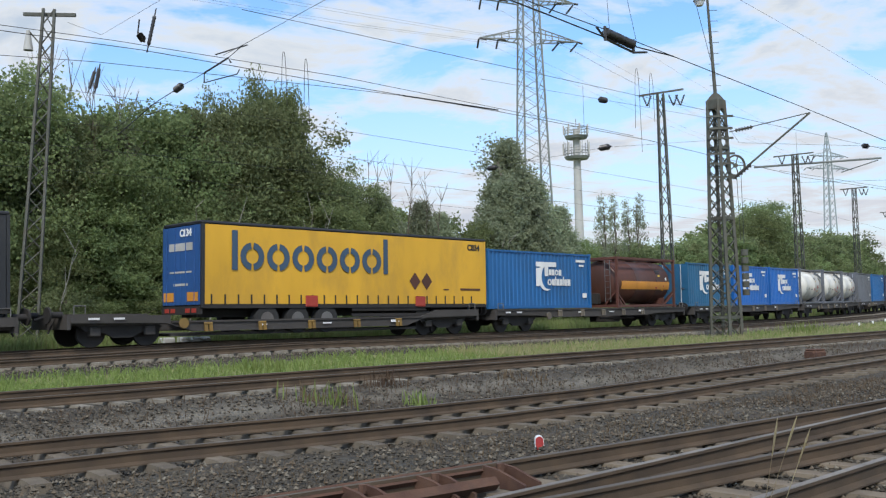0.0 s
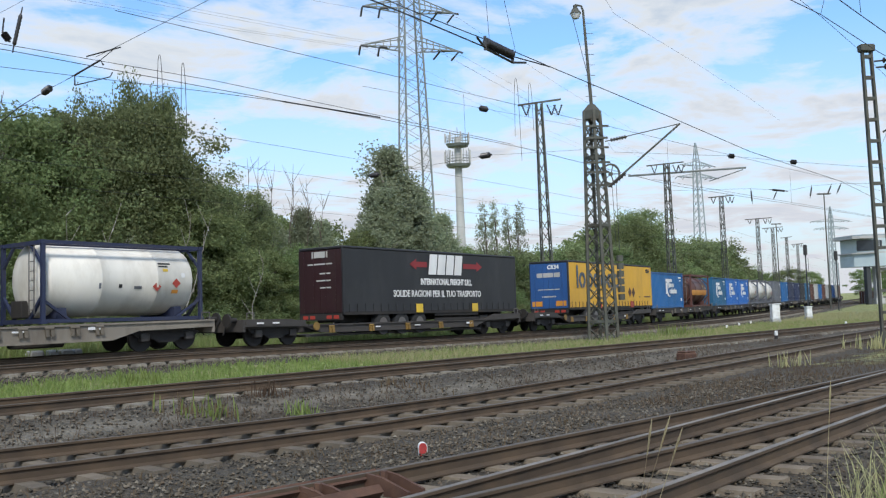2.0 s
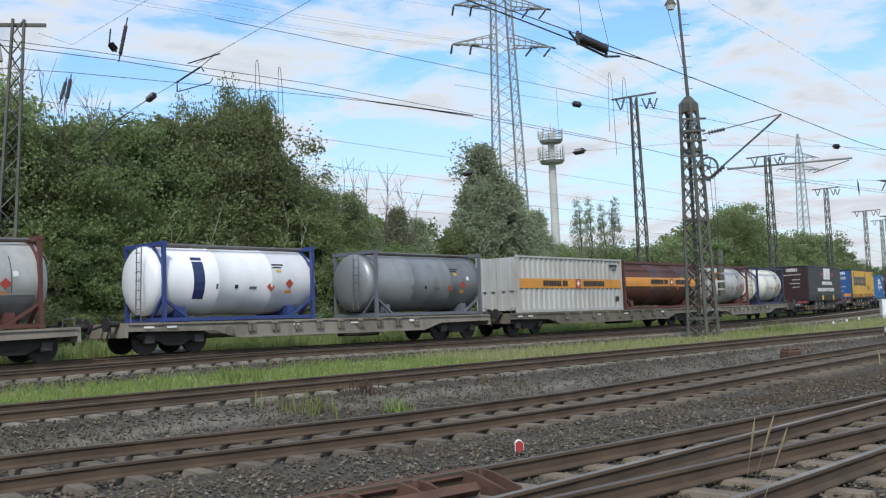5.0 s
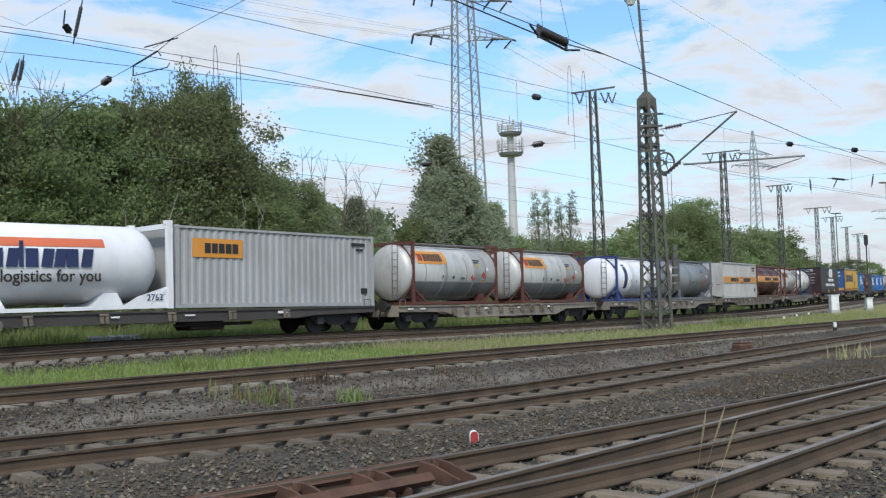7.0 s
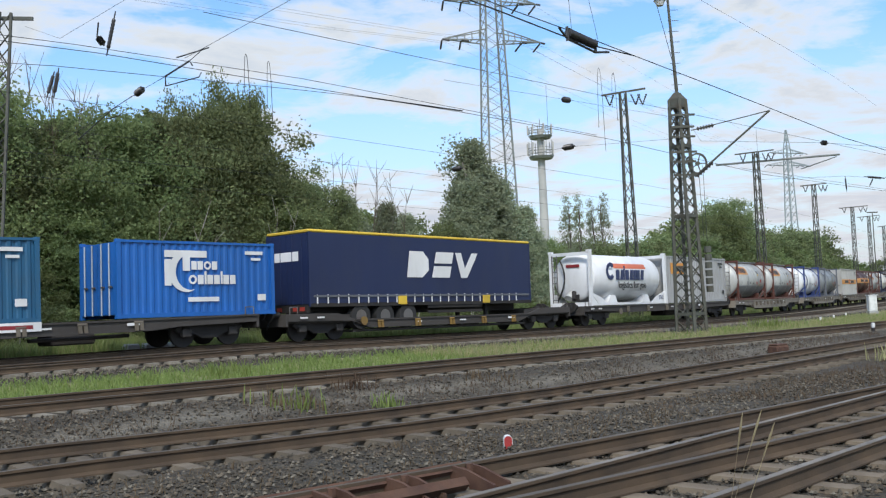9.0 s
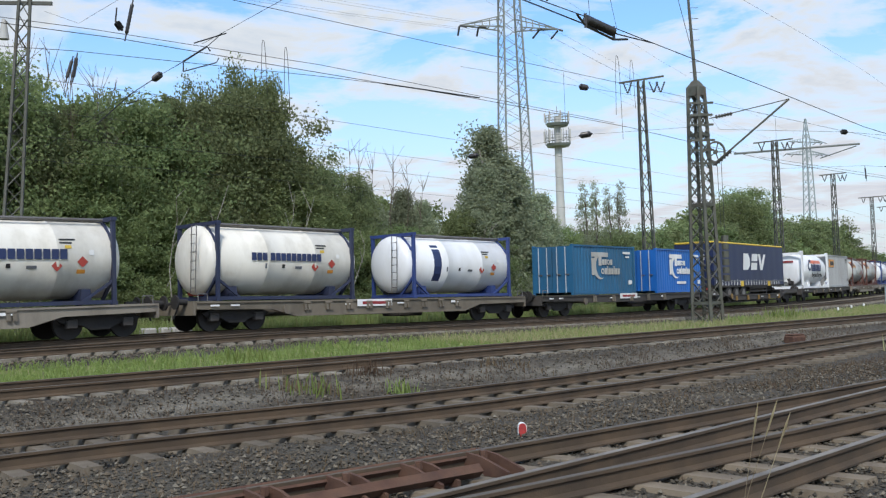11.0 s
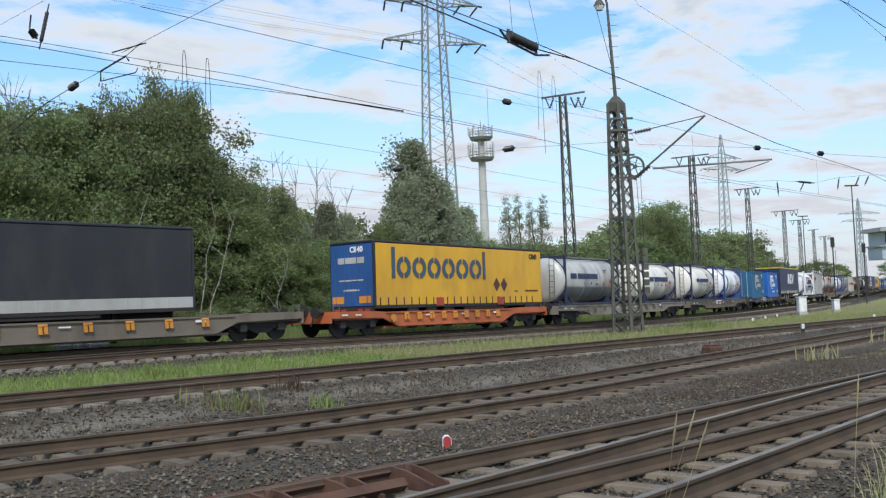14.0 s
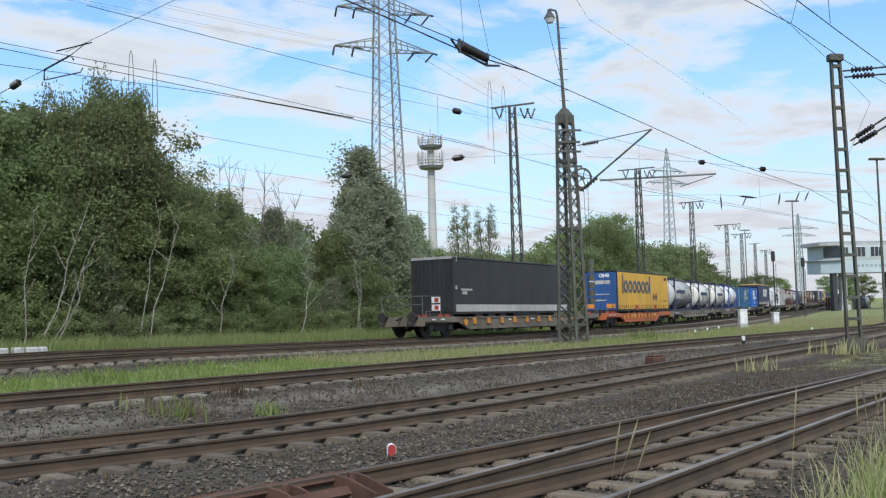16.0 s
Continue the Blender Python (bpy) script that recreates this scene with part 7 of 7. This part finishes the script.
def tree(seed, name, label, leaf, H=10.0, R=2.7, low=0.16, clumps=120, per=46, size=0.30, bark=None, conic=0.0, open_=0.0):
    rng = random.Random(seed)
    t = thing(name, label, "tree" if name == "tree" else "bush", "lineside wood")
    bark = bark or M_bark
    tr = Shape()
    p = Vector((0, 0, -0.3))
    r = 0.035 * H / 2
    joints = [p.copy()]
    for k in range(7):
        q = p + Vector((rng.uniform(-0.2, 0.2), rng.uniform(-0.2, 0.2), H * 0.92 / 7))
        tr.tube(p, q, r, 7, r * 0.8)
        r *= 0.8
        p = q
        joints.append(p.copy())
    part("trunk", tr, bark, t)
    crown = Shape()
    tips = []
    for k in range(11):
        j = joints[2 + k % 5]
        ang = rng.uniform(0, 6.28)
        reach = R * rng.uniform(0.6, 1.0) * (0.4 if conic else 1)
        tip = j + Vector((math.cos(ang) * reach, math.sin(ang) * reach, rng.uniform(0.5, 2.0) * H / 10))
        f = min(1.0, max(0.0, (tip.z / H - low) / (0.96 - low)))
        most = 0.8 * R * (math.sqrt(max(0.02, 1 - ((f - 0.4) / 0.66) ** 2)) if not conic else (1 - f) ** conic + 0.06)
        flat = math.hypot(tip.x, tip.y)
        if flat > most:
            tip.x, tip.y = tip.x * most / flat, tip.y * most / flat
        mid = j.lerp(tip, 0.5) + Vector((0, 0, 0.3))
        part("limb", Shape().tube(j, mid, 0.06, 5, 0.045).tube(mid, tip, 0.045, 5, 0.015), bark, t)
        tips.append(tip)
    # the crown is built of uneven lobes with gaps between them
    lobes = [(tip, R * rng.uniform(0.22, 0.38)) for tip in tips]
    for k in range(26):
        f = rng.uniform(0.0, 1.0)
        zz = H * (low + (0.96 - low) * f)
        prof = math.sqrt(max(0.02, 1 - ((f - 0.4) / 0.66) ** 2)) if not conic else (1 - f) ** conic + 0.06
        a = k * 2.4 + rng.uniform(-0.5, 0.5)
        rr = R * prof * rng.uniform(0.25, 1.0)
        size_ = R * (rng.uniform(0.26, 0.48) if not conic else rng.uniform(0.16, 0.3) + 0.18 * (1 - f))
        lobes.append((Vector((math.cos(a) * rr, math.sin(a) * rr, zz)), size_))
    for k in range(clumps):
        if k % 5 < (4 if conic else 2):
            f = rng.random() ** 0.9
            prof = math.sqrt(max(0.03, 1 - ((f - 0.4) / 0.64) ** 2)) if not conic else (1 - f) ** conic + 0.05
            a = rng.uniform(0, 6.28)
            rr = R * prof * (0.35 + 0.6 * math.sqrt(rng.random())) * (1 + 0.55 * noise.noise((math.cos(a) * 1.3 + seed, math.sin(a) * 1.3, f * 4)))
            q = Vector((math.cos(a) * rr, math.sin(a) * rr, H * (low + (0.97 - low) * f)))
        else:
            c, lr = lobes[k % len(lobes)]
            d = Vector((rng.gauss(0, 1), rng.gauss(0, 1), rng.gauss(0, 1.0))).normalized() * (lr * rng.uniform(0.2, 1.15))
            q = c + d
        if q.z > H * 1.02:
            q.z = H * 1.02
        leaves(crown, q, rng.uniform(0.4, 0.95) * R / 2.7, int(per * rng.uniform(0.6, 1.2) * (1 - open_ * rng.random())), size, rng)
    part("crown", crown, leaf, t)
    return t


KINDS = [
    tree(1, "tree", "dense dark green broadleaf tree in a lineside wood", M_leaf_d, 10, 3.0, 0.12, 270, 135, 0.115),
    tree(2, "tree", "mid-green broadleaf tree in a lineside wood", M_leaf_a, 10, 2.7, 0.10, 270, 135, 0.112),
    tree(3, "tree", "fresh green rounded tree in a lineside wood", M_leaf_b, 10, 3.2, 0.14, 270, 135, 0.115),
    tree(4, "tree", "grey-green poplar with a loose crown", M_leaf_c, 10, 2.4, 0.06, 280, 130, 0.12, M_bark_pale, conic=0.7),
    tree(5, "tree", "slim open grey-green tree with gaps of sky", M_leaf_c, 10, 1.9, 0.12, 105, 60, 0.12, conic=0.8, open_=0.5),
]
FAR = [
    tree(21, "tree", "dark green tree in the depth of a wood", M_leaf_d, 10, 2.9, 0.12, 120, 85, 0.21),
    tree(22, "tree", "mid-green tree in the depth of a wood", M_leaf_a, 10, 2.7, 0.10, 120, 85, 0.21),
    tree(23, "tree", "fresh green tree in the depth of a wood", M_leaf_b, 10, 3.0, 0.12, 120, 85, 0.21),
]
BUSHES = [
    tree(11, "bush", "tangled green bush at the edge of a wood", M_leaf_a, 4.2, 2.2, 0.0, 110, 120, 0.11),
    tree(12, "bush", "leafy fresh green bush at the edge of a wood", M_leaf_b, 3.6, 2.0, 0.0, 105, 120, 0.11),
    tree(13, "bush", "dark green bush at the edge of a wood", M_leaf_d, 4.6, 2.3, 0.0, 115, 120, 0.11),
]


def skyline(u):
    """Height to plant at u, so that broad crowns do not fill the dips beside a peak."""
    return min(edge_height(u + d) for d in (-1.5, 0, 1.5)) * 0.96


def edge_height(u):
    """Height of the wood's edge along the line."""
    ks = ((-30, 11.6), (15.5, 11.4), (17.5, 12.1), (19.3, 11.5), (21.5, 11.1), (23.5, 11.4), (25, 12.2), (26.6, 13.0), (28.3, 13.9), (29.4, 13.4), (30.6, 11.8), (32.3, 10.8), (34, 10.1), (36, 9.6), (38.6, 9.1), (41, 8.4), (43.5, 7.5), (46, 7.6), (55, 7.2), (60, 6.5), (72, 6.9), (79, 7.2), (88, 7.6), (95.7, 10.6), (102.7, 12.3), (110, 11.6), (116.8, 10.3), (131, 9.9), (139, 11.5), (152, 11.8), (166, 9.6), (190, 7.4), (230, 6.2))
    for (a, p), (b, q) in zip(ks, ks[1:]):
        if u <= b:
            return p + (q - p) * max(0, u - a) / (b - a)
    return ks[-1][1]


USED = set()


def plant(kind, u, dv, h, base, rng, wide=1.0):
    x, y = xy(u, v5(u) + dv)
    k = h / base
    m = pose(x, y, on_ground(x, y) - 0.05, rng.uniform(-3, 3), rng.uniform(-3, 3), rng.uniform(0, 360)) @ Matrix.Diagonal((k * wide, k * wide, k, 1))
    if kind.name in USED:
        copy_thing(kind, m @ Matrix.Diagonal((1 / kind.scale[0], 1 / kind.scale[1], 1 / kind.scale[2], 1)))
    else:
        USED.add(kind.name)
        kind.matrix_basis = m


def plant_wood():
    rng = random.Random(7)
    u = -14.0
    while u < 225:
        far = max(1.0, u / 70)
        h = skyline(u)
        near = u < 62
        wide = 1.1 if near else 1.35
        g = rng.choice((0, 0, 1, 1, 2, 1)) if u < 32 else rng.choice((1, 1, 2, 0, 3, 1))
        plant(KINDS[g] if near else rng.choice(FAR), u, -13.0 + rng.uniform(-0.8, 0.8), h * rng.uniform(0.93, 1.06), 10, rng, wide)
        plant(rng.choice(FAR), u + 1.3, -16.5 + rng.uniform(-1, 1), h * rng.uniform(0.98, 1.12), 10, rng, wide)
        plant(KINDS[rng.choice((0, 1, 1, 2, 3))] if near else rng.choice(FAR), u + 0.6, -11.0 + rng.uniform(-0.5, 0.5), h * rng.uniform(0.45, 0.75), 10, rng, 1.45)
        u += 2.7 * far
    u = -14.0
    while u < 200:
        far = max(1.0, u / 50)
        plant(rng.choice(BUSHES), u, -8.6 + rng.uniform(-0.6, 0.5), rng.uniform(1.5, 2.3), 4.2, rng, 1.5)
        u += 2.0 * far
    # single trees that stand out of the wood
    for kind, u, dv, h, wide in ((3, 49.6, -12.0, 12.9, 1.2), (3, 47.2, -11.5, 9.8, 1.2), (3, 52.0, -12.0, 10.2, 1.2), (3, 54.0, -12.0, 8.6, 1.2), (4, 16.6, -12.5, 11.9, 0.9), (4, 18.0, -12.5, 11.9, 0.9), (4, 20.6, -12.5, 11.6, 0.8), (4, 61.6, -13, 10.4, 0.62), (4, 63.4, -13, 10.7, 0.6), (4, 68.6, -13, 11.1, 0.65), (4, 66.6, -13, 10.4, 0.6),
                                 (0, 26.6, -12.5, 12.2, 0.62), (0, 28.3, -12.8, 13.3, 0.6), (1, 29.7, -13, 12.8, 0.5), (0, 24.8, -12, 11.2, 0.7), (1, 98.5, -12, 11.0, 1.3), (0, 103, -12, 12.6, 1.2)):
        plant(KINDS[kind], u, dv, h, 10, rng, wide)


plant_wood()


def far_trees():
    """A loose row of trees beyond the tower."""
    rng = random.Random(19)
    for k in range(13):
        x, y = 138 + k * 13 + rng.uniform(-4, 4), 268 + k * 4 + rng.uniform(-12, 12)
        s = rng.uniform(0.8, 1.2)
        copy_thing(FAR[k % 3], pose(x, y, -0.6, 0, 0, rng.uniform(0, 360)) @ Matrix.Diagonal((2.0 * s / FAR[k % 3].scale[0], 2.0 * s / FAR[k % 3].scale[1], s / FAR[k % 3].scale[2], 1)))


far_trees()


def bare_stems():
    """Pale leaning stems in front of the bushes."""
    rng = random.Random(3)
    for u, dv, h, n in ((21.4, -7.6, 6.0, 2), (22.2, -7.8, 4.6, 2), (26.9, -7.6, 6.4, 2), (31.0, -7.9, 4.6, 1), (36.5, -7.6, 5.0, 1), (42.0, -7.6, 5.4, 2), (16.0, -7.6, 4.4, 1), (16.8, -12.6, 12.6, 2), (18.0, -12.6, 12.7, 2), (19.4, -12.4, 12.1, 2), (20.8, -12.4, 12.1, 2), (22.0, -12.4, 11.6, 2), (36.0, -12.4, 10.1, 2), (37.8, -12.4, 9.9, 2), (39.4, -12.4, 9.4, 2), (41.2, -12.4, 8.8, 2)):
        tall = h > 8
        x, y = xy(u, v5(u) + dv)
        z = on_ground(x, y)
        t = thing("dead_sapling", "bare grey-brown twigs above the wood" if tall else "pale bare leaning stems among bushes", "sapling", "bare saplings")
        for k in range(n):
            p = Vector((x + rng.uniform(-0.4, 0.4), y + rng.uniform(-0.2, 0.2), z - 0.1))
            d = Vector((rng.uniform(-0.06, 0.06), 0.0, 1.0)) if tall else Vector((rng.uniform(0.05, 0.42), rng.uniform(-0.3, 0.05), 1.0))
            line = [p.copy()]
            for j in range(6):
                p = p + d * (h / 6) + Vector((rng.uniform(-0.22, 0.22), 0, 0))
                line.append(p.copy())
                for _ in range(4 if tall and j > 3 else int(j > 1 and not tall)):
                    e = p + Vector((rng.uniform(-0.7, 0.7), rng.uniform(-0.3, 0.3), rng.uniform(0.2, 0.7)))
                    part("twig", Shape().tube(p - d * (rng.uniform(0, h / 8)), e, 0.016, 5, 0.006), M_bark if tall else M_bark_pale, t)
            s = Shape().hose(line, 0.05 if tall else 0.034, 6, taper=0.8)
            part("stem", s, M_bark if tall else M_bark_pale, t)


bare_stems()


def concrete_blocks():
    """Old pale blocks half hidden in the grass beyond the line."""
    for u, w in ((17.6, 0.5), (18.25, 0.35), (18.75, 0.42), (19.15, 0.3)):
        x, y = xy(u, v5(u) - 2.75)
        b = solid("concrete_block", Shape().box(-w / 2, w / 2, -0.2, 0.2, -0.1, 0.4, 0.05), M_concrete, "pale old concrete block in tall grass", "block", "blocks in the grass")
        b.matrix_basis = pose(x, y, on_ground(x, y), 0, 0, 45 + 8 * math.sin(u * 5))


concrete_blocks()


def blades(name, label, spots, mat, n, hmin, hmax, w, seed, lean=0.35):
    """Grass blades as one soft mass; spots gives a random place (x, y, z)."""
    rng = random.Random(seed)
    vs, fs = [], []
    for _ in range(n):
        got = spots(rng)
        if got is None:
            continue
        x, y, z, k = got
        h = rng.uniform(hmin, hmax) * k
        a = rng.uniform(0, 6.28)
        dx, dy = math.cos(a) * w / 2, math.sin(a) * w / 2
        lx, ly = rng.gauss(0, lean) * h, rng.gauss(0, lean) * h
        o = len(vs)
        vs += [(x - dx, y - dy, z - 0.03), (x + dx, y + dy, z - 0.03), (x + lx * 0.4 + dx * 0.7, y + ly * 0.4 + dy * 0.7, z + h * 0.6), (x + lx * 0.4 - dx * 0.7, y + ly * 0.4 - dy * 0.7, z + h * 0.6), (x + lx, y + ly, z + h)]
        fs += [(o, o + 1, o + 2, o + 3), (o + 3, o + 2, o + 4)]
    me = bpy.data.meshes.new(name)
    me.from_pydata(vs, [], fs)
    me.materials.append(mat)
    return tagged(new(name, me), label, "grass", kind="stuff")


def strip(fa, fb, u0, u1, patchy=0.0, power=1.0, gain=1.0):
    def pick(rng):
        u = u0 + (u1 - u0) * rng.random() ** power
        a, b = fa(u), fb(u)
        v = rng.uniform(a, b)
        x, y = xy(u, v)
        k = noise.noise((x * 0.55, y * 0.55, 3.0)) * 0.5 + 0.5
        if k < patchy:
            return None
        return x, y, ground_z(u, v), gain * (0.55 + 0.8 * k)
    return pick


blades("grass", "bright green grass strip between the tracks", strip(lambda u: v4(u) + 2.1, lambda u: v3(u) - 1.9, 2, 75, 0.25, 1.6), M_grass, 34000, 0.08, 0.24, 0.024, 1, 0.6)
blades("grass", "pale dry grass tips in the strip between tracks", strip(lambda u: v4(u) + 2.3, lambda u: v3(u) - 2.1, 22, 110, 0.2, 1.4), M_grass_dry, 20000, 0.12, 0.32, 0.022, 2)
blades("grass", "tall pale green grass below the wood", strip(lambda u: v5(u) - 7.4, lambda u: v5(u) - 2.6, 2, 110, 0.08, 1.7), M_bank, 60000, 0.45, 0.9, 0.035, 3, 0.25)
blades("grass", "tall dry grass below the wood", strip(lambda u: v5(u) - 6.8, lambda u: v5(u) - 2.6, -5, 110, 0.35, 1.3), M_grass_dry, 9000, 0.5, 0.95, 0.02, 4, 0.2)
blades("grass", "long green grass beside the turnout", strip(lambda u: -2.0, lambda u: 0.6, 7.5, 17, 0.2), M_grass, 6500, 0.18, 0.5, 0.012, 5)
blades("grass", "dry straw grass beside the turnout", strip(lambda u: -2.2, lambda u: 0.4, 7.0, 17, 0.35), M_grass_dry, 5200, 0.2, 0.6, 0.009, 6)
blades("grass", "dry brown grass between the sidings", strip(lambda u: v2(u) + 1.7, lambda u: v1a(u) - 1.7, 13, 45, 0.35), M_weed_red, 4500, 0.03, 0.10, 0.012, 7, 0.7)
blades("weeds", "reddish low weeds on the ballast", strip(lambda u: v3(u) + 1.5, lambda u: v2(u) - 1.5, 3, 40, 0.45), M_weed_red, 4200, 0.04, 0.16, 0.012, 8, 0.6)
blades("weeds", "low brown weeds beside the sidings", strip(lambda u: v2(u) + 1.4, lambda u: v1a(u) - 1.5, 4, 26, 0.45), M_weed_red, 2200, 0.03, 0.10, 0.012, 9, 0.7)


def tuft(u, v, n, h, mat, label, spread=0.35, w=0.014, seed=0):
    rng = random.Random(seed)
    x, y = xy(u, v)
    s = Shape()
    for _ in range(n):
        px_, py_ = x + rng.gauss(0, spread), y + rng.gauss(0, spread * 0.6)
        z = on_ground(px_, py_) - 0.03
        k = h * rng.uniform(0.45, 1.1)
        a = rng.uniform(0, 6.28)
        dx, dy = math.cos(a) * w, math.sin(a) * w
        lx, ly = rng.gauss(0, 0.2) * k, rng.gauss(0, 0.2) * k
        s.add([(px_ - dx, py_ - dy, z), (px_ + dx, py_ + dy, z), (px_ + lx * 0.5 + dx, py_ + ly * 0.5 + dy, z + k * 0.6), (px_ + lx * 0.5 - dx, py_ + ly * 0.5 - dy, z + k * 0.6), (px_ + lx, py_ + ly, z + k)], [(0, 1, 2, 3), (3, 2, 4)])
    return solid("weed_tuft", s, mat, label, "weed", "weed tufts on the ballast", "stuff")


tuft(10.1, -12.9, 45, 0.38, M_grass, "tall green weed tuft beside a rail", 0.3, 0.013, 1)
tuft(10.1, -12.9, 40, 0.3, M_weed_red, "brown weed tuft beside a rail", 0.3, 0.012, 2)
tuft(11.6, -12.2, 50, 0.3, M_grass, "small green weed tuft on ballast", 0.16, 0.012, 3)
tuft(11.9, -13.6, 40, 0.4, M_weed_red, "thin brown weed tuft beside a rail", 0.2, 0.01, 4)
tuft(15.2, -13.0, 45, 0.18, M_weed_red, "low dry weed tuft on ballast", 0.4, 0.013, 5)
tuft(24.0, -8.0, 40, 0.45, M_grass_dry, "tall dry grass tuft beside a siding", 0.25, 0.012, 6)
tuft(40.5, -20.5, 90, 0.5, M_grass, "green weed tuft beside a mast foot", 0.7, 0.02, 7)
tuft(46.0, -21.0, 110, 0.7, M_grass, "green weed tuft in the grass strip", 0.6, 0.02, 8)
tuft(32.5, -7.8, 90, 0.55, M_grass_dry, "dry grass round a mast foot", 0.6, 0.016, 9)
tuft(14.0, -20.5, 60, 0.45, M_grass, "green weed tuft in the grass strip", 0.4, 0.016, 10)


def stalk(x, y, tip, label):
    z = on_ground(x, y)
    p = Vector((x, y, z - 0.05))
    q = Vector(tip)
    mid = p.lerp(q, 0.6) + Vector((0, 0, 0.05))
    t = thing("grass_stalk", label, "grass stalk", "dry stalks")
    part("stem", Shape().tube(p, mid, 0.0023, 5, 0.0018).tube(mid, q, 0.0018, 5, 0.0012), M_straw, t)
    d = (q - mid).normalized()
    part("seed_head", Shape().tube(q - d * 0.16, q - d * 0.05, 0.003, 5, 0.006).tube(q - d * 0.05, q + d * 0.02, 0.006, 5, 0.0015), M_straw, t)


def stones():
    """Loose ballast stones near the viewer."""
    rng = random.Random(5)
    vs, fs = [], []

    def add(u, v, size):
        x, y = xy(u, v)
        z = ground_z(u, v) + size * 0.1
        o = len(vs)
        a = rng.uniform(0, 6.28)
        ca, sa = math.cos(a), math.sin(a)
        for dx, dy, dz in ((1, 0, 0), (0.2, 0.9, 0.1), (-1, 0.2, 0), (-0.1, -0.9, -0.1), (0.1, 0.1, 0.8), (0, 0, -0.7)):
            k = size * rng.uniform(0.55, 1.1)
            vs.append((x + (dx * ca - dy * sa) * k, y + (dx * sa + dy * ca) * k, z + dz * k))
        for a_, b_, c_ in ((0, 1, 4), (1, 2, 4), (2, 3, 4), (3, 0, 4), (1, 0, 5), (2, 1, 5), (3, 2, 5), (0, 3, 5)):
            fs.append((o + a_, o + b_, o + c_))
    for _ in range(15000):
        u = 3 + 17 * rng.random() ** 1.4
        add(u, rng.uniform(v2(u) + 1.1, -1.6), rng.uniform(0.018, 0.04))
    for _ in range(9000):
        u = 4 + 26 * rng.random() ** 1.4
        v = rng.uniform(v3(u) + 1.3, v2(u) + 1.0)
        add(u, v, rng.uniform(0.02, 0.042) if v < v2(u) - 1.3 else rng.uniform(0.014, 0.026))
    for _ in range(4500):
        u = 4 + 36 * rng.random()
        add(u, v4(u) + rng.choice((1.2, 1.7)) + rng.gauss(0, 0.2), rng.uniform(0.03, 0.055))
    m = bpy.data.materials.new("loose ballast stones")
    m.use_nodes = True
    nt = m.node_tree
    b = nt.nodes["Principled BSDF"]
    b.inputs["Roughness"].default_value = 0.95
    g = nt.nodes.new("ShaderNodeNewGeometry")
    r = nt.nodes.new("ShaderNodeValToRGB")
    e = r.color_ramp.elements
    e[0].color, e[1].color = (0.040, 0.034, 0.025, 1), (0.180, 0.163, 0.128, 1)
    x = e.new(0.55); x.color = (0.086, 0.075, 0.057, 1)
    x = e.new(0.75); x.color = (0.104, 0.078, 0.052, 1)
    nt.links.new(g.outputs["Random Per Island"], r.inputs[0])
    nt.links.new(r.outputs[0], b.inputs["Base Color"])
    me = bpy.data.meshes.new("ballast")
    me.from_pydata(vs, [], fs)
    me.materials.append(m)
    tagged(new("ballast", me), "loose grey and brown ballast stones around the rails", "ballast", kind="stuff")


stones()


S = "thin dry grass stalk leaning before the rails"
for x, y, tip in ((1.38, 4.6, (1.57, 4.6, 1.05)), (1.30, 4.62, (1.66, 4.6, 1.06)), (1.34, 4.58, (1.72, 4.6, 1.0)), (2.72, 5.2, (2.84, 5.2, 1.13)), (3.46, 5.6, (3.46, 5.6, 1.07)), (3.62, 5.6, (3.5, 5.6, 1.12)), (3.3, 5.62, (3.65, 5.6, 1.1)), (3.55, 5.5, (3.58, 5.5, 1.0)), (3.7, 5.6, (3.62, 5.65, 1.05))):
    stalk(x, y, tip, S)


# ---- motion ----
def travel(t):
    """Metres run by the train since the start; it gains a little speed at the end."""
    return SPEED * t + 0.033 * max(0, t - 12.5) ** 2


def motions():
    times = [i * 1.0 for i in range(17)]
    for ob, a, b, lift in MOVERS:
        walk(ob, [(t, train_pose(a + travel(t), b + travel(t)) @ pose(0, 0, lift)) for t in times])


motions()
